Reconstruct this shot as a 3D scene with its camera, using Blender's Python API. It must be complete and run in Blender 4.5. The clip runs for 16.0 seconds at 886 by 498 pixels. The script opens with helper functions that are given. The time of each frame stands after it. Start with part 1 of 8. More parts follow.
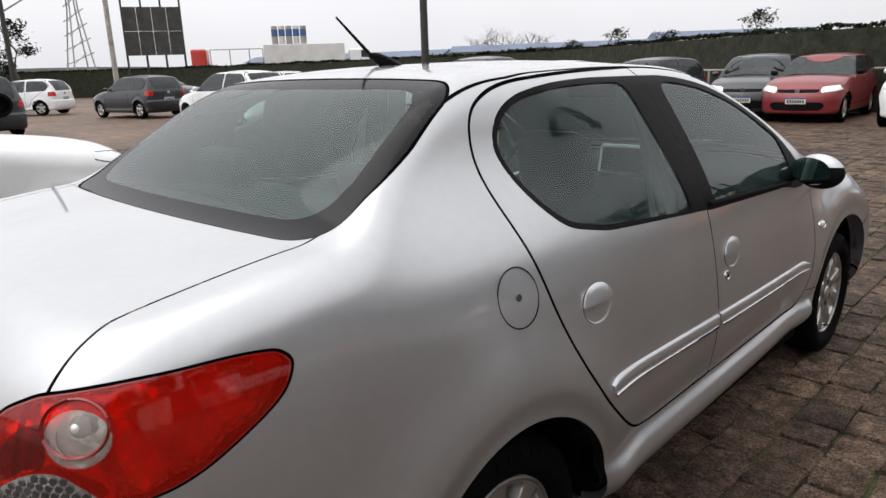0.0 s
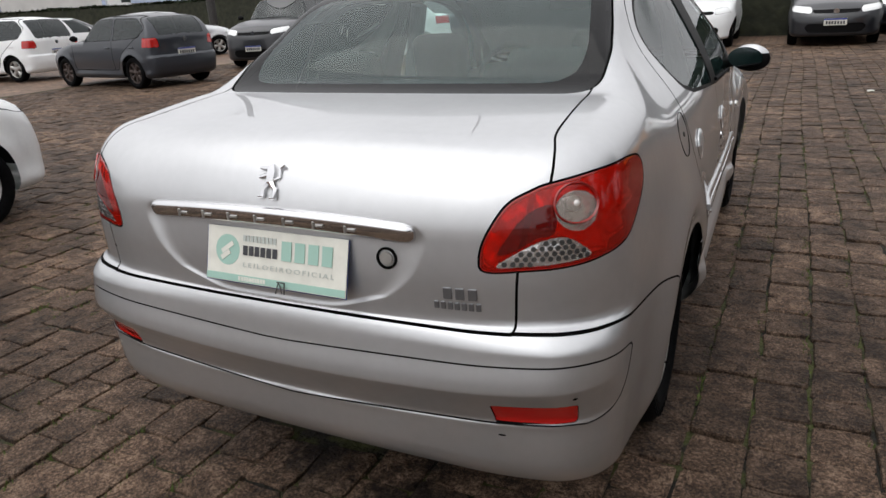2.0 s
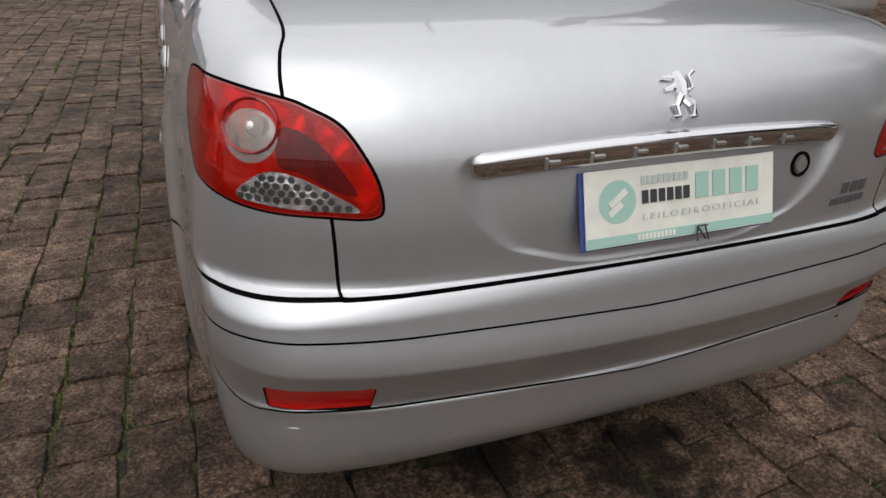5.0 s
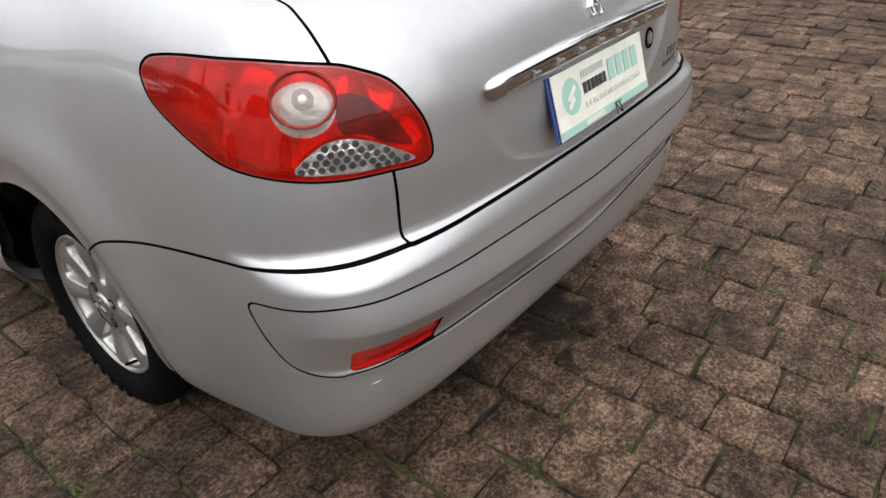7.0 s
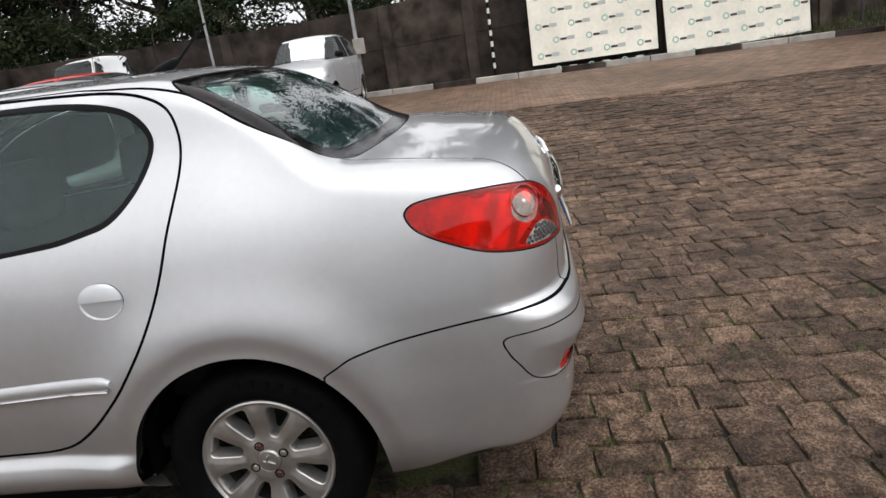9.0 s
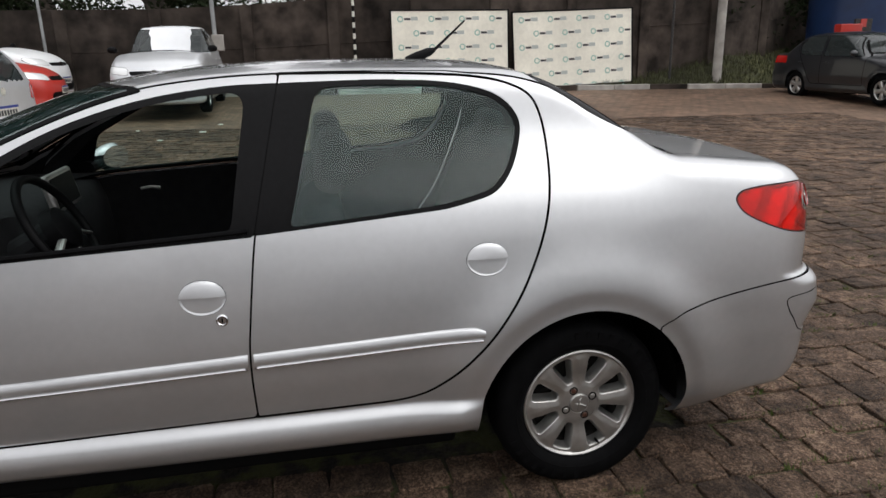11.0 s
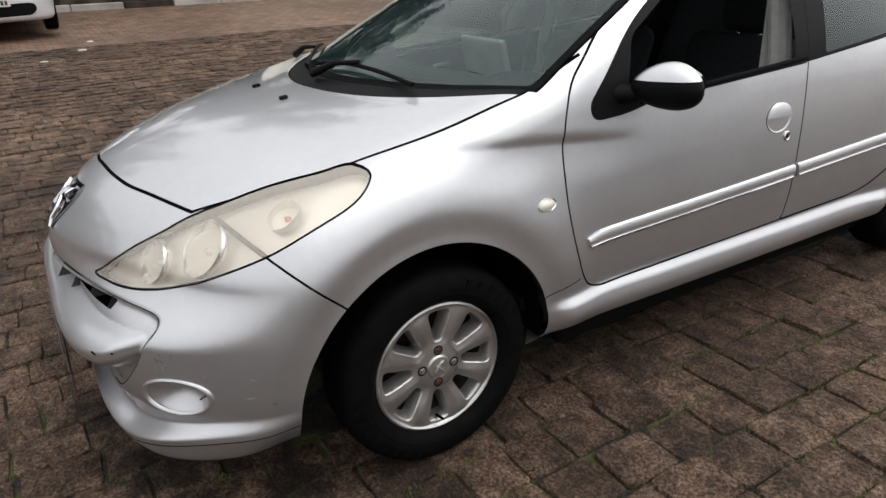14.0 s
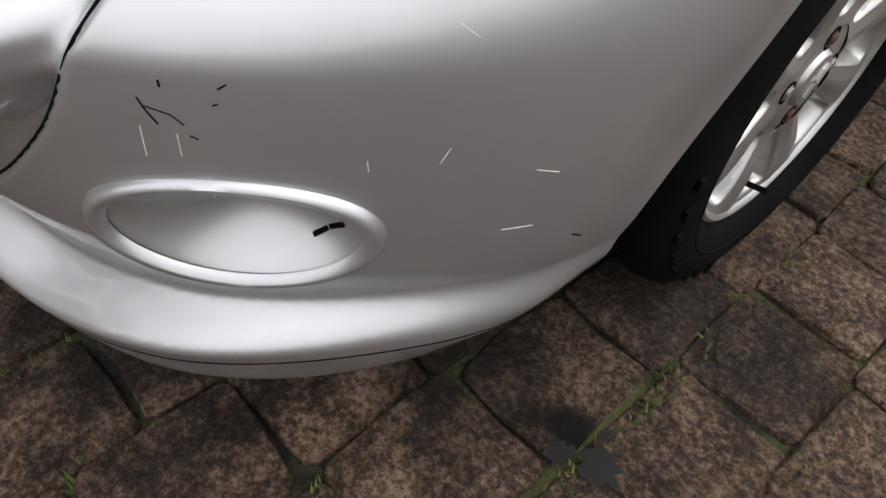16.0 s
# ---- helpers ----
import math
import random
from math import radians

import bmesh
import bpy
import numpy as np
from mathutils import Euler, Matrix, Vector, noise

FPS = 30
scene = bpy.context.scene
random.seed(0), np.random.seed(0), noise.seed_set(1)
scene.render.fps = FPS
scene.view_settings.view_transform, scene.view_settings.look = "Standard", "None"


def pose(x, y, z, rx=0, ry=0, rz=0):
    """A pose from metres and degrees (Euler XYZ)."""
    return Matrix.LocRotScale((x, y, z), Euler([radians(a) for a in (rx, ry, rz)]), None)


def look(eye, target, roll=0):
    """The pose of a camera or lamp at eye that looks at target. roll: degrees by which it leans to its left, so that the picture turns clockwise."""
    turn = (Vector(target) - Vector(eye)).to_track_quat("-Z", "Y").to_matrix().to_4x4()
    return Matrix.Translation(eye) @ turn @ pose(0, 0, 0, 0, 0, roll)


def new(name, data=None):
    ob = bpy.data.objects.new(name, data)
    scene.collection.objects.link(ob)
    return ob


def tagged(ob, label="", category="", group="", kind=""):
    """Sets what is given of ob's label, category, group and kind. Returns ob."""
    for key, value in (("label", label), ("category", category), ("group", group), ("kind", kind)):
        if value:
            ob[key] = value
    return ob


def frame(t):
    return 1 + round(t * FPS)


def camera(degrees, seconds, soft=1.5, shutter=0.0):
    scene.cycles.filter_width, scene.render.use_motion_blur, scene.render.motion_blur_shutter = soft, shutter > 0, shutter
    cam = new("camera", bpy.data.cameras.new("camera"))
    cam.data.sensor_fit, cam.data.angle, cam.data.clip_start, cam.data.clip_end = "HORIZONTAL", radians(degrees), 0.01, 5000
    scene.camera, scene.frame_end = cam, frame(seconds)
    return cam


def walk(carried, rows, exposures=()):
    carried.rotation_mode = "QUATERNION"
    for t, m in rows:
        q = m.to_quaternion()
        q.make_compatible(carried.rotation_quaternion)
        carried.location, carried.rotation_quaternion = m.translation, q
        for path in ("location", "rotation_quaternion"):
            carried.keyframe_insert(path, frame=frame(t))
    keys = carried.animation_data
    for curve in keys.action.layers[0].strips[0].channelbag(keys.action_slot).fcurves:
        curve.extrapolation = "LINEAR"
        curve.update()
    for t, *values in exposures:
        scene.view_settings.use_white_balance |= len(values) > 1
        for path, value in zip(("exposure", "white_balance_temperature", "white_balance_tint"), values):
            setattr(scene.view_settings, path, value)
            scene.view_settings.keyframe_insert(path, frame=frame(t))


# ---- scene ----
cam = camera(65.7, 16.0)
EXPOSURES = [(0.0, 0.28), (1.0, 0.19), (2.0, 0.12), (4.7, 0.0), (7.0, 0.57), (7.5, 0.66), (8.0, 0.62), (10.3, 0.14), (11.0, 0.08), (13.0, 0.28), (14.2, 0.28), (15.0, 0.03), (15.5, 0.28), (16.0, 0.62)]
PATH = [
    (0, (1.605, -1.034, 1.379), (0.249, 0.345, 0.869), -1.9),
    (0.5, (1.647, -1.276, 1.343), (0.302, 0.079, 0.749), 1.8),
    (1, (1.62, -1.601, 1.34), (0.406, -0.124, 0.753), -1.0),
    (1.5, (1.36, -1.839, 1.303), (0.313, -0.258, 0.668), -3.4),
    (2, (1.022, -2.045, 1.316), (0.166, -0.371, 0.634), -3.4),
    (2.5, (0.695, -2.254, 1.341), (0.173, -0.421, 0.734), -3.6),
    (3, (0.302, -2.239, 1.308), (0.136, -0.377, 0.596), -7.5),
    (3.5, (-0.063, -2.249, 1.292), (0.024, -0.398, 0.541), -5.5),
    (4, (-0.331, -2.189, 1.306), (0.025, -0.393, 0.503), -3.7),
    (4.5, (-0.572, -1.985, 1.259), (-0.113, -0.274, 0.331), -7.7),
    (4.7, (-0.668, -1.903, 1.219), (-0.156, -0.186, 0.331), -3.6),
    (6.8, (-1.176, -1.473, 1.176), (0.036, -0.22, 0.195), 1.4),
    (7, (-1.285, -1.532, 1.244), (0.041, -0.45, 0.21), -2.8),
    (7.5, (-1.612, -1.508, 1.281), (-0.055, -0.54, 0.482), -0.7),
    (8, (-1.927, -1.314, 1.3), (-0.274, -0.401, 0.641), -3.1),
    (8.2, (-2.043, -1.24, 1.31), (-0.299, -0.461, 0.718), -5.4),
    (10.3, (-2.536, 0.209, 1.362), (-0.655, 0.05, 0.701), -4.5),
    (10.5, (-2.529, 0.361, 1.384), (-0.65, 0.166, 0.728), -4.3),
    (11, (-2.652, 0.821, 1.424), (-0.767, 0.455, 0.864), -1.2),
    (11.5, (-2.714, 1.285, 1.413), (-0.775, 0.959, 1.045), 0.8),
    (12, (-2.678, 1.75, 1.397), (-0.778, 1.412, 0.871), 0.2),
    (12.5, (-2.662, 2.14, 1.399), (-0.837, 1.507, 0.881), 2.7),
    (13, (-2.495, 2.518, 1.358), (-0.766, 1.728, 0.737), -0.7),
    (13.5, (-2.29, 2.923, 1.356), (-0.666, 2.004, 0.637), 0.2),
    (14, (-2.112, 3.228, 1.332), (-0.536, 2.294, 0.528), -2.5),
    (14.5, (-1.814, 3.388, 1.247), (-0.276, 2.482, 0.344), -4.3),
    (15, (-1.426, 3.42, 1.15), (-0.033, 2.463, 0.081), -1.9),
    (15.5, (-1.121, 3.317, 0.926), (0.011, 2.385, -0.43), 1.0),
    (16, (-0.927, 3.197, 0.728), (-0.017, 2.276, -0.796), 5.0),
]
walk(cam, [(t, look(eye, target, roll)) for t, eye, target, roll in PATH], EXPOSURES)

# ---- world ----
world = bpy.data.worlds.new("overcast")
scene.world = world
world.use_nodes = True
_n, _l = world.node_tree.nodes, world.node_tree.links
_sky = _n.new("ShaderNodeTexSky")
_sky.sky_type = "NISHITA"
_sky.sun_disc = False
_sky.sun_elevation, _sky.sun_rotation = radians(52), radians(200)
_sky.air_density, _sky.dust_density, _sky.ozone_density = 1.0, 6.0, 1.0
# a closed cloud cover: the sky's light with its colour taken out and evened
_bw = _n.new("ShaderNodeRGBToBW")
_mix = _n.new("ShaderNodeMixRGB")
_mix.inputs[0].default_value = 0.72
_mix.inputs[2].default_value = (7.6, 7.6, 7.9, 1)
_l.new(_sky.outputs[0], _bw.inputs[0])
_l.new(_bw.outputs[0], _mix.inputs[1])
_cl = _n.new("ShaderNodeTexNoise")
_cl.inputs["Scale"].default_value = 2.2
_cl.inputs["Detail"].default_value = 4
_cr = _n.new("ShaderNodeMapRange")
_cr.inputs[3].default_value, _cr.inputs[4].default_value = 0.86, 1.14
_l.new(_cl.outputs[0], _cr.inputs[0])
_mul = _n.new("ShaderNodeMixRGB")
_mul.blend_type = "MULTIPLY"
_mul.inputs[0].default_value = 1
_l.new(_mix.outputs[0], _mul.inputs[1])
_l.new(_cr.outputs[0], _mul.inputs[2])
# an overcast sky is brighter overhead than at the horizon
_gx = _n.new("ShaderNodeSeparateXYZ")
_gc = _n.new("ShaderNodeTexCoord")
_l.new(_gc.outputs["Generated"], _gx.inputs[0])
_gr = _n.new("ShaderNodeMapRange")
_gr.inputs[1].default_value, _gr.inputs[2].default_value = 0.0, 1.0
_gr.inputs[3].default_value, _gr.inputs[4].default_value = 0.93, 1.68
_l.new(_gx.outputs[2], _gr.inputs[0])
_m2 = _n.new("ShaderNodeMixRGB")
_m2.blend_type = "MULTIPLY"
_m2.inputs[0].default_value = 1
_l.new(_mul.outputs[0], _m2.inputs[1])
_l.new(_gr.outputs[0], _m2.inputs[2])
_l.new(_m2.outputs[0], _n["Background"].inputs[0])
_n["Background"].inputs[1].default_value = 0.13
sun = new("sun", bpy.data.lights.new("sun", "SUN"))
sun.data.energy, sun.data.angle, sun.data.color = 0.5, radians(60), (1.0, 0.98, 0.95)
sun.matrix_world = look((0, 0, 30), (11, 5, 0))


# ---- materials ----
def material(name, color=(0.5, 0.5, 0.5), rough=0.5, metal=0.0, coat=0.0, spec=0.5):
    m = bpy.data.materials.new(name)
    m.use_nodes = True
    b = m.node_tree.nodes["Principled BSDF"]
    b.inputs["Base Color"].default_value = (*color, 1)
    b.inputs["Roughness"].default_value = rough
    b.inputs["Metallic"].default_value = metal
    b.inputs["Coat Weight"].default_value = coat
    b.inputs["Coat Roughness"].default_value = 0.04
    b.inputs["Specular IOR Level"].default_value = spec
    return m


def vary(m, scale, lo, hi, detail=5.0, bump=0.0, distance=0.01, second=None, rough=None, per_object=0.0):
    """Two scales of colour variation, fine relief and a little roughness change on material m."""
    n, l = m.node_tree.nodes, m.node_tree.links
    b = n["Principled BSDF"]
    base = tuple(b.inputs["Base Color"].default_value)
    tc = n.new("ShaderNodeTexCoord")
    src = n.new("ShaderNodeNewGeometry").outputs["Position"]
    no = n.new("ShaderNodeTexNoise")
    no.inputs["Scale"].default_value, no.inputs["Detail"].default_value = scale, detail
    l.new(src, no.inputs["Vector"])
    mr = n.new("ShaderNodeMapRange")
    mr.inputs[1].default_value, mr.inputs[2].default_value = 0.3, 0.7
    mr.inputs[3].default_value, mr.inputs[4].default_value = lo, hi
    l.new(no.outputs[0], mr.inputs[0])
    value = mr.outputs[0]
    if second:
        n2 = n.new("ShaderNodeTexNoise")
        n2.inputs["Scale"].default_value, n2.inputs["Detail"].default_value = second[0], 3
        l.new(src, n2.inputs["Vector"])
        m2 = n.new("ShaderNodeMapRange")
        m2.inputs[1].default_value, m2.inputs[2].default_value = 0.35, 0.65
        m2.inputs[3].default_value, m2.inputs[4].default_value = second[1], second[2]
        l.new(n2.outputs[0], m2.inputs[0])
        mm = n.new("ShaderNodeMath")
        mm.operation = "MULTIPLY"
        l.new(value, mm.inputs[0])
        l.new(m2.outputs[0], mm.inputs[1])
        value = mm.outputs[0]
    if per_object:
        oi = n.new("ShaderNodeObjectInfo")
        m3 = n.new("ShaderNodeMapRange")
        m3.inputs[3].default_value, m3.inputs[4].default_value = 1 - per_object, 1 + per_object
        l.new(oi.outputs["Random"], m3.inputs[0])
        mm = n.new("ShaderNodeMath")
        mm.operation = "MULTIPLY"
        l.new(value, mm.inputs[0])
        l.new(m3.outputs[0], mm.inputs[1])
        value = mm.outputs[0]
    mx = n.new("ShaderNodeMixRGB")
    mx.blend_type = "MULTIPLY"
    mx.inputs[0].default_value = 1
    mx.inputs[1].default_value = base
    l.new(value, mx.inputs[2])
    l.new(mx.outputs[0], b.inputs["Base Color"])
    if bump:
        bp = n.new("ShaderNodeBump")
        bp.inputs["Strength"].default_value, bp.inputs["Distance"].default_value = bump, distance
        l.new(no.outputs[0], bp.inputs["Height"])
        l.new(bp.outputs[0], b.inputs["Normal"])
    if rough:
        m4 = n.new("ShaderNodeMapRange")
        m4.inputs[3].default_value, m4.inputs[4].default_value = rough
        l.new(no.outputs[0], m4.inputs[0])
        l.new(m4.outputs[0], b.inputs["Roughness"])
    return m


def car_paint(name, color, metal=0.0, rough=0.35, dust=0.06, coat=0.45):
    m = material(name, color, rough, metal, coat=coat)
    n, l = m.node_tree.nodes, m.node_tree.links
    b = n["Principled BSDF"]
    b.inputs["Coat Roughness"].default_value = 0.03
    vary(m, 3.0, 1 - dust, 1 + dust * 0.6, detail=6, second=(40.0, 0.985, 1.015))
    if metal:
        # flakes tilt the base layer's normal a little
        geo = n.new("ShaderNodeNewGeometry")
        fl = n.new("ShaderNodeTexNoise")
        fl.inputs["Scale"].default_value, fl.inputs["Detail"].default_value = 900, 1
        bp = n.new("ShaderNodeBump")
        bp.inputs["Strength"].default_value, bp.inputs["Distance"].default_value = 0.02, 0.001
        l.new(geo.outputs["Position"], fl.inputs["Vector"])
        l.new(fl.outputs[0], bp.inputs["Height"])
        l.new(bp.outputs[0], b.inputs["Normal"])
    return m


def glass(name, tint, gloss=1.0, rough=0.0, ior=1.5):
    """A thin pane: tinted see-through, with mirror gloss by Fresnel."""
    m = bpy.data.materials.new(name)
    m.use_nodes = True
    n, l = m.node_tree.nodes, m.node_tree.links
    n.remove(n["Principled BSDF"])
    tr, gl, mx, fr = (n.new("ShaderNode" + k) for k in ("BsdfTransparent", "BsdfGlossy", "MixShader", "Fresnel"))
    tr.inputs[0].default_value = (*tint, 1)
    gl.inputs["Roughness"].default_value = rough
    gl.inputs[0].default_value = (gloss, gloss, gloss, 1)
    fr.inputs[0].default_value = ior
    l.new(fr.outputs[0], mx.inputs[0])
    l.new(tr.outputs[0], mx.inputs[1])
    l.new(gl.outputs[0], mx.inputs[2])
    l.new(mx.outputs[0], n["Material Output"].inputs[0])
    return m


SILVER = car_paint("silver_metallic_paint", (0.51, 0.515, 0.522), 0.80, 0.39, coat=1.0)
def hazed(m, haze, share):
    """Puts a share of even haze colour into a see-through pane."""
    n, l = m.node_tree.nodes, m.node_tree.links
    d, mx = n.new("ShaderNodeBsdfDiffuse"), n.new("ShaderNodeMixShader")
    d.inputs[0].default_value = (*haze, 1)
    mx.inputs[0].default_value = share
    l.new(n["Transparent BSDF"].outputs[0], mx.inputs[1])
    l.new(d.outputs[0], mx.inputs[2])
    l.new(mx.outputs[0], n["Mix Shader"].inputs[1])
    return m


GLASS = hazed(glass("green_tinted_glass", (0.72, 0.90, 0.86), 0.78), (0.20, 0.42, 0.39), 0.045)
BACK_GLASS = hazed(glass("hazy_green_glass", (0.62, 0.86, 0.80), 0.85, ior=1.55), (0.20, 0.42, 0.39), 0.05)
RUBBER = vary(material("black_rubber", (0.0035, 0.0035, 0.0038), 0.7, spec=0.05), 30, 0.7, 1.3, bump=0.1, distance=0.002)
TRIM = vary(material("black_trim_plastic", (0.0045, 0.0045, 0.0048), 0.5, spec=0.08), 60, 0.8, 1.2, bump=0.08, distance=0.001)
SEAM = material("dark_gap", (0.003, 0.003, 0.003), 0.9, spec=0.05)
LINING = vary(material("dark_cabin_lining", (0.011, 0.011, 0.012), 0.8, spec=0.2), 20, 0.7, 1.3)
SEAT_CLOTH = vary(material("black_seat_fabric", (0.013, 0.014, 0.016), 0.75, spec=0.25), 80, 0.7, 1.4, bump=0.2, distance=0.003)
CHROME = material("chrome", (0.70, 0.70, 0.71), 0.06, 1.0)
ALLOY = vary(material("silver_alloy", (0.47, 0.46, 0.44), 0.33, 0.85), 14, 0.75, 1.1, rough=(0.26, 0.45))
DARK_METAL = vary(material("dirty_dark_metal", (0.05, 0.048, 0.046), 0.6, 0.5), 25, 0.5, 1.4)
RED_LENS = material("red_lens", (0.42, 0.008, 0.006), 0.12, coat=0.6)
DARK_RED_LENS = material("dark_red_lens", (0.22, 0.012, 0.010), 0.12, coat=0.6)
PLATE_WHITE = vary(material("white_plate", (0.66, 0.65, 0.58), 0.45), 25, 0.88, 1.04)
GREEN_INK = material("pale_green_ink", (0.30, 0.47, 0.40), 0.5)
DARK_INK = material("dark_ink", (0.03, 0.03, 0.035), 0.5)
GREY_INK = material("grey_ink", (0.42, 0.45, 0.42), 0.5)
ORANGE = material("amber_bulb", (0.6, 0.2, 0.08), 0.25)


# ---- mesh helpers ----
def link_mesh(name, v, f, mat, parent=None, label="", normals=None, smooth=True):
    me = bpy.data.meshes.new(name)
    me.from_pydata(np.asarray(v, float).tolist(), [], np.asarray(f).tolist() if not isinstance(f, list) else f)
    for m in (mat if isinstance(mat, (list, tuple)) else [mat]):
        me.materials.append(m)
    if smooth:
        me.polygons.foreach_set("use_smooth", np.ones(len(me.polygons), bool))
    if normals is not None:
        me.normals_split_custom_set_from_vertices(np.asarray(normals, float).tolist())
    ob = new(name, me)
    if parent:
        ob.parent = parent
    if label:
        tagged(ob, label)
    return ob


def part(name, bm, mat, parent=None, label="", smooth=False, angle=40):
    me = bpy.data.meshes.new(name)
    bm.normal_update()
    if smooth:
        for f in bm.faces:
            f.smooth = True
        for e in bm.edges:
            if len(e.link_faces) == 2 and e.calc_face_angle(0) > radians(angle):
                e.smooth = False
    bm.to_mesh(me)
    bm.free()
    for m in (mat if isinstance(mat, (list, tuple)) else [mat]):
        me.materials.append(m)
    ob = new(name, me)
    if parent:
        ob.parent = parent
    if label:
        tagged(ob, label)
    return ob


def thing(name, label, category, m=Matrix(), group="", kind=""):
    ob = new(name)
    ob.matrix_world = m
    ob.empty_display_size = 0.2
    return tagged(ob, label, category, group, kind)


def box(bm, size, at=(0, 0, 0), bevel=0.0, turn=None, seg=2):
    m = Matrix.Translation(at) @ (turn.to_4x4() if turn else Matrix()) @ Matrix.Diagonal((*size, 1))
    made = bmesh.ops.create_cube(bm, size=1, matrix=m)
    if bevel:
        edges = list({e for v in made["verts"] for e in v.link_edges})
        bmesh.ops.bevel(bm, geom=edges, offset=bevel, segments=seg, affect="EDGES", profile=0.5)
    return bm


def cyl(bm, r1, r2, a, b, seg=24, caps=True):
    a, b = Vector(a), Vector(b)
    d = b - a
    m = Matrix.Translation((a + b) / 2) @ d.to_track_quat("Z", "Y").to_matrix().to_4x4()
    bmesh.ops.create_cone(bm, cap_ends=caps, segments=seg, radius1=r1, radius2=r2, depth=d.length, matrix=m)
    return bm


def lathe(bm, profile, seg=48, m=Matrix()):
    """Turns (radius, height) pairs round the local x axis."""
    rings = []
    for r, h in profile:
        rings.append([bm.verts.new(m @ Vector((h, r * math.cos(2 * math.pi * k / seg), r * math.sin(2 * math.pi * k / seg)))) for k in range(seg)])
    for p, q in zip(rings, rings[1:]):
        for k in range(seg):
            bm.faces.new((p[k], p[(k + 1) % seg], q[(k + 1) % seg], q[k]))
    return bm


def tube(bm, pts, r, seg=8, flat=1.0):
    """A round bar along pts; r may be a list."""
    pts = [Vector(p) for p in pts]
    rings = []
    for k, p in enumerate(pts):
        d = (pts[min(k + 1, len(pts) - 1)] - pts[max(k - 1, 0)]).normalized()
        side = d.cross(Vector((0, 0, 1)))
        side = side.normalized() if side.length > 1e-4 else Vector((1, 0, 0))
        up = side.cross(d)
        rr = r[k] if isinstance(r, (list, tuple)) else r
        rings.append([bm.verts.new(p + side * rr * math.cos(2 * math.pi * j / seg) + up * rr * flat * math.sin(2 * math.pi * j / seg)) for j in range(seg)])
    for p, q in zip(rings, rings[1:]):
        for j in range(seg):
            bm.faces.new((p[j], p[(j + 1) % seg], q[(j + 1) % seg], q[j]))
    bm.faces.new(rings[0][::-1])
    bm.faces.new(rings[-1])
    return bm


# ---- body surfaces ----
def curve(*pts):
    """A smooth monotone curve through (x, y) pairs, flat beyond its ends."""
    x, y = np.array(pts, float).T
    h = np.diff(x)
    s = np.diff(y) / h
    d = np.zeros(len(x))
    for k in range(1, len(x) - 1):
        if s[k - 1] * s[k] > 0:
            d[k] = 2 * s[k - 1] * s[k] / (s[k - 1] + s[k])
    d[0], d[-1] = s[0], s[-1]

    def at(t):
        t = np.clip(t, x[0], x[-1])
        k = np.clip(np.searchsorted(x, t) - 1, 0, len(h) - 1)
        u = (t - x[k]) / h[k]
        return ((2 * u**3 - 3 * u**2 + 1) * y[k] + (u**3 - 2 * u**2 + u) * h[k] * d[k]
                + (3 * u**2 - 2 * u**3) * y[k + 1] + (u**3 - u**2) * h[k] * d[k + 1])
    return at


def smax(a, b, k):
    h = np.maximum(k - np.abs(a - b), 0) / k
    return np.maximum(a, b) + h * h * k / 4


def smin(a, b, k):
    return -smax(-a, -b, k)


def step(a, b, t):
    u = np.clip((t - a) / (b - a), 0, 1)
    return u * u * (3 - 2 * u)


def spline(pts, n=10, closed=True):
    """Points along a Catmull-Rom curve through pts."""
    p = np.array(pts, float)
    out = []
    m = len(p)
    for k in range(m if closed else m - 1):
        if closed:
            a, b, c, d = p[(k - 1) % m], p[k], p[(k + 1) % m], p[(k + 2) % m]
        else:
            a, b, c, d = p[max(k - 1, 0)], p[k], p[k + 1], p[min(k + 2, m - 1)]
        for u in np.arange(n) / n:
            out.append(0.5 * (2 * b + (c - a) * u + (2 * a - 5 * b + 4 * c - d) * u**2 + (3 * b - a - 3 * c + d) * u**3))
    if not closed:
        out.append(p[-1])
    return np.array(out)


def rounded(pts, radius, n=6):
    """A polygon with its corners rounded."""
    p = np.array(pts, float)
    out = []
    for k in range(len(p)):
        a, b, c = p[k - 1], p[k], p[(k + 1) % len(p)]
        r = radius[k] if isinstance(radius, (list, tuple)) else radius
        u, v = (a - b), (c - b)
        ru = min(r, np.linalg.norm(u) * 0.48)
        rv = min(r, np.linalg.norm(v) * 0.48)
        u, v = b + u / np.linalg.norm(u) * ru, b + v / np.linalg.norm(v) * rv
        for t in np.linspace(0, 1, n):
            out.append((1 - t)**2 * u + 2 * t * (1 - t) * b + t * t * v)
    return np.array(out)


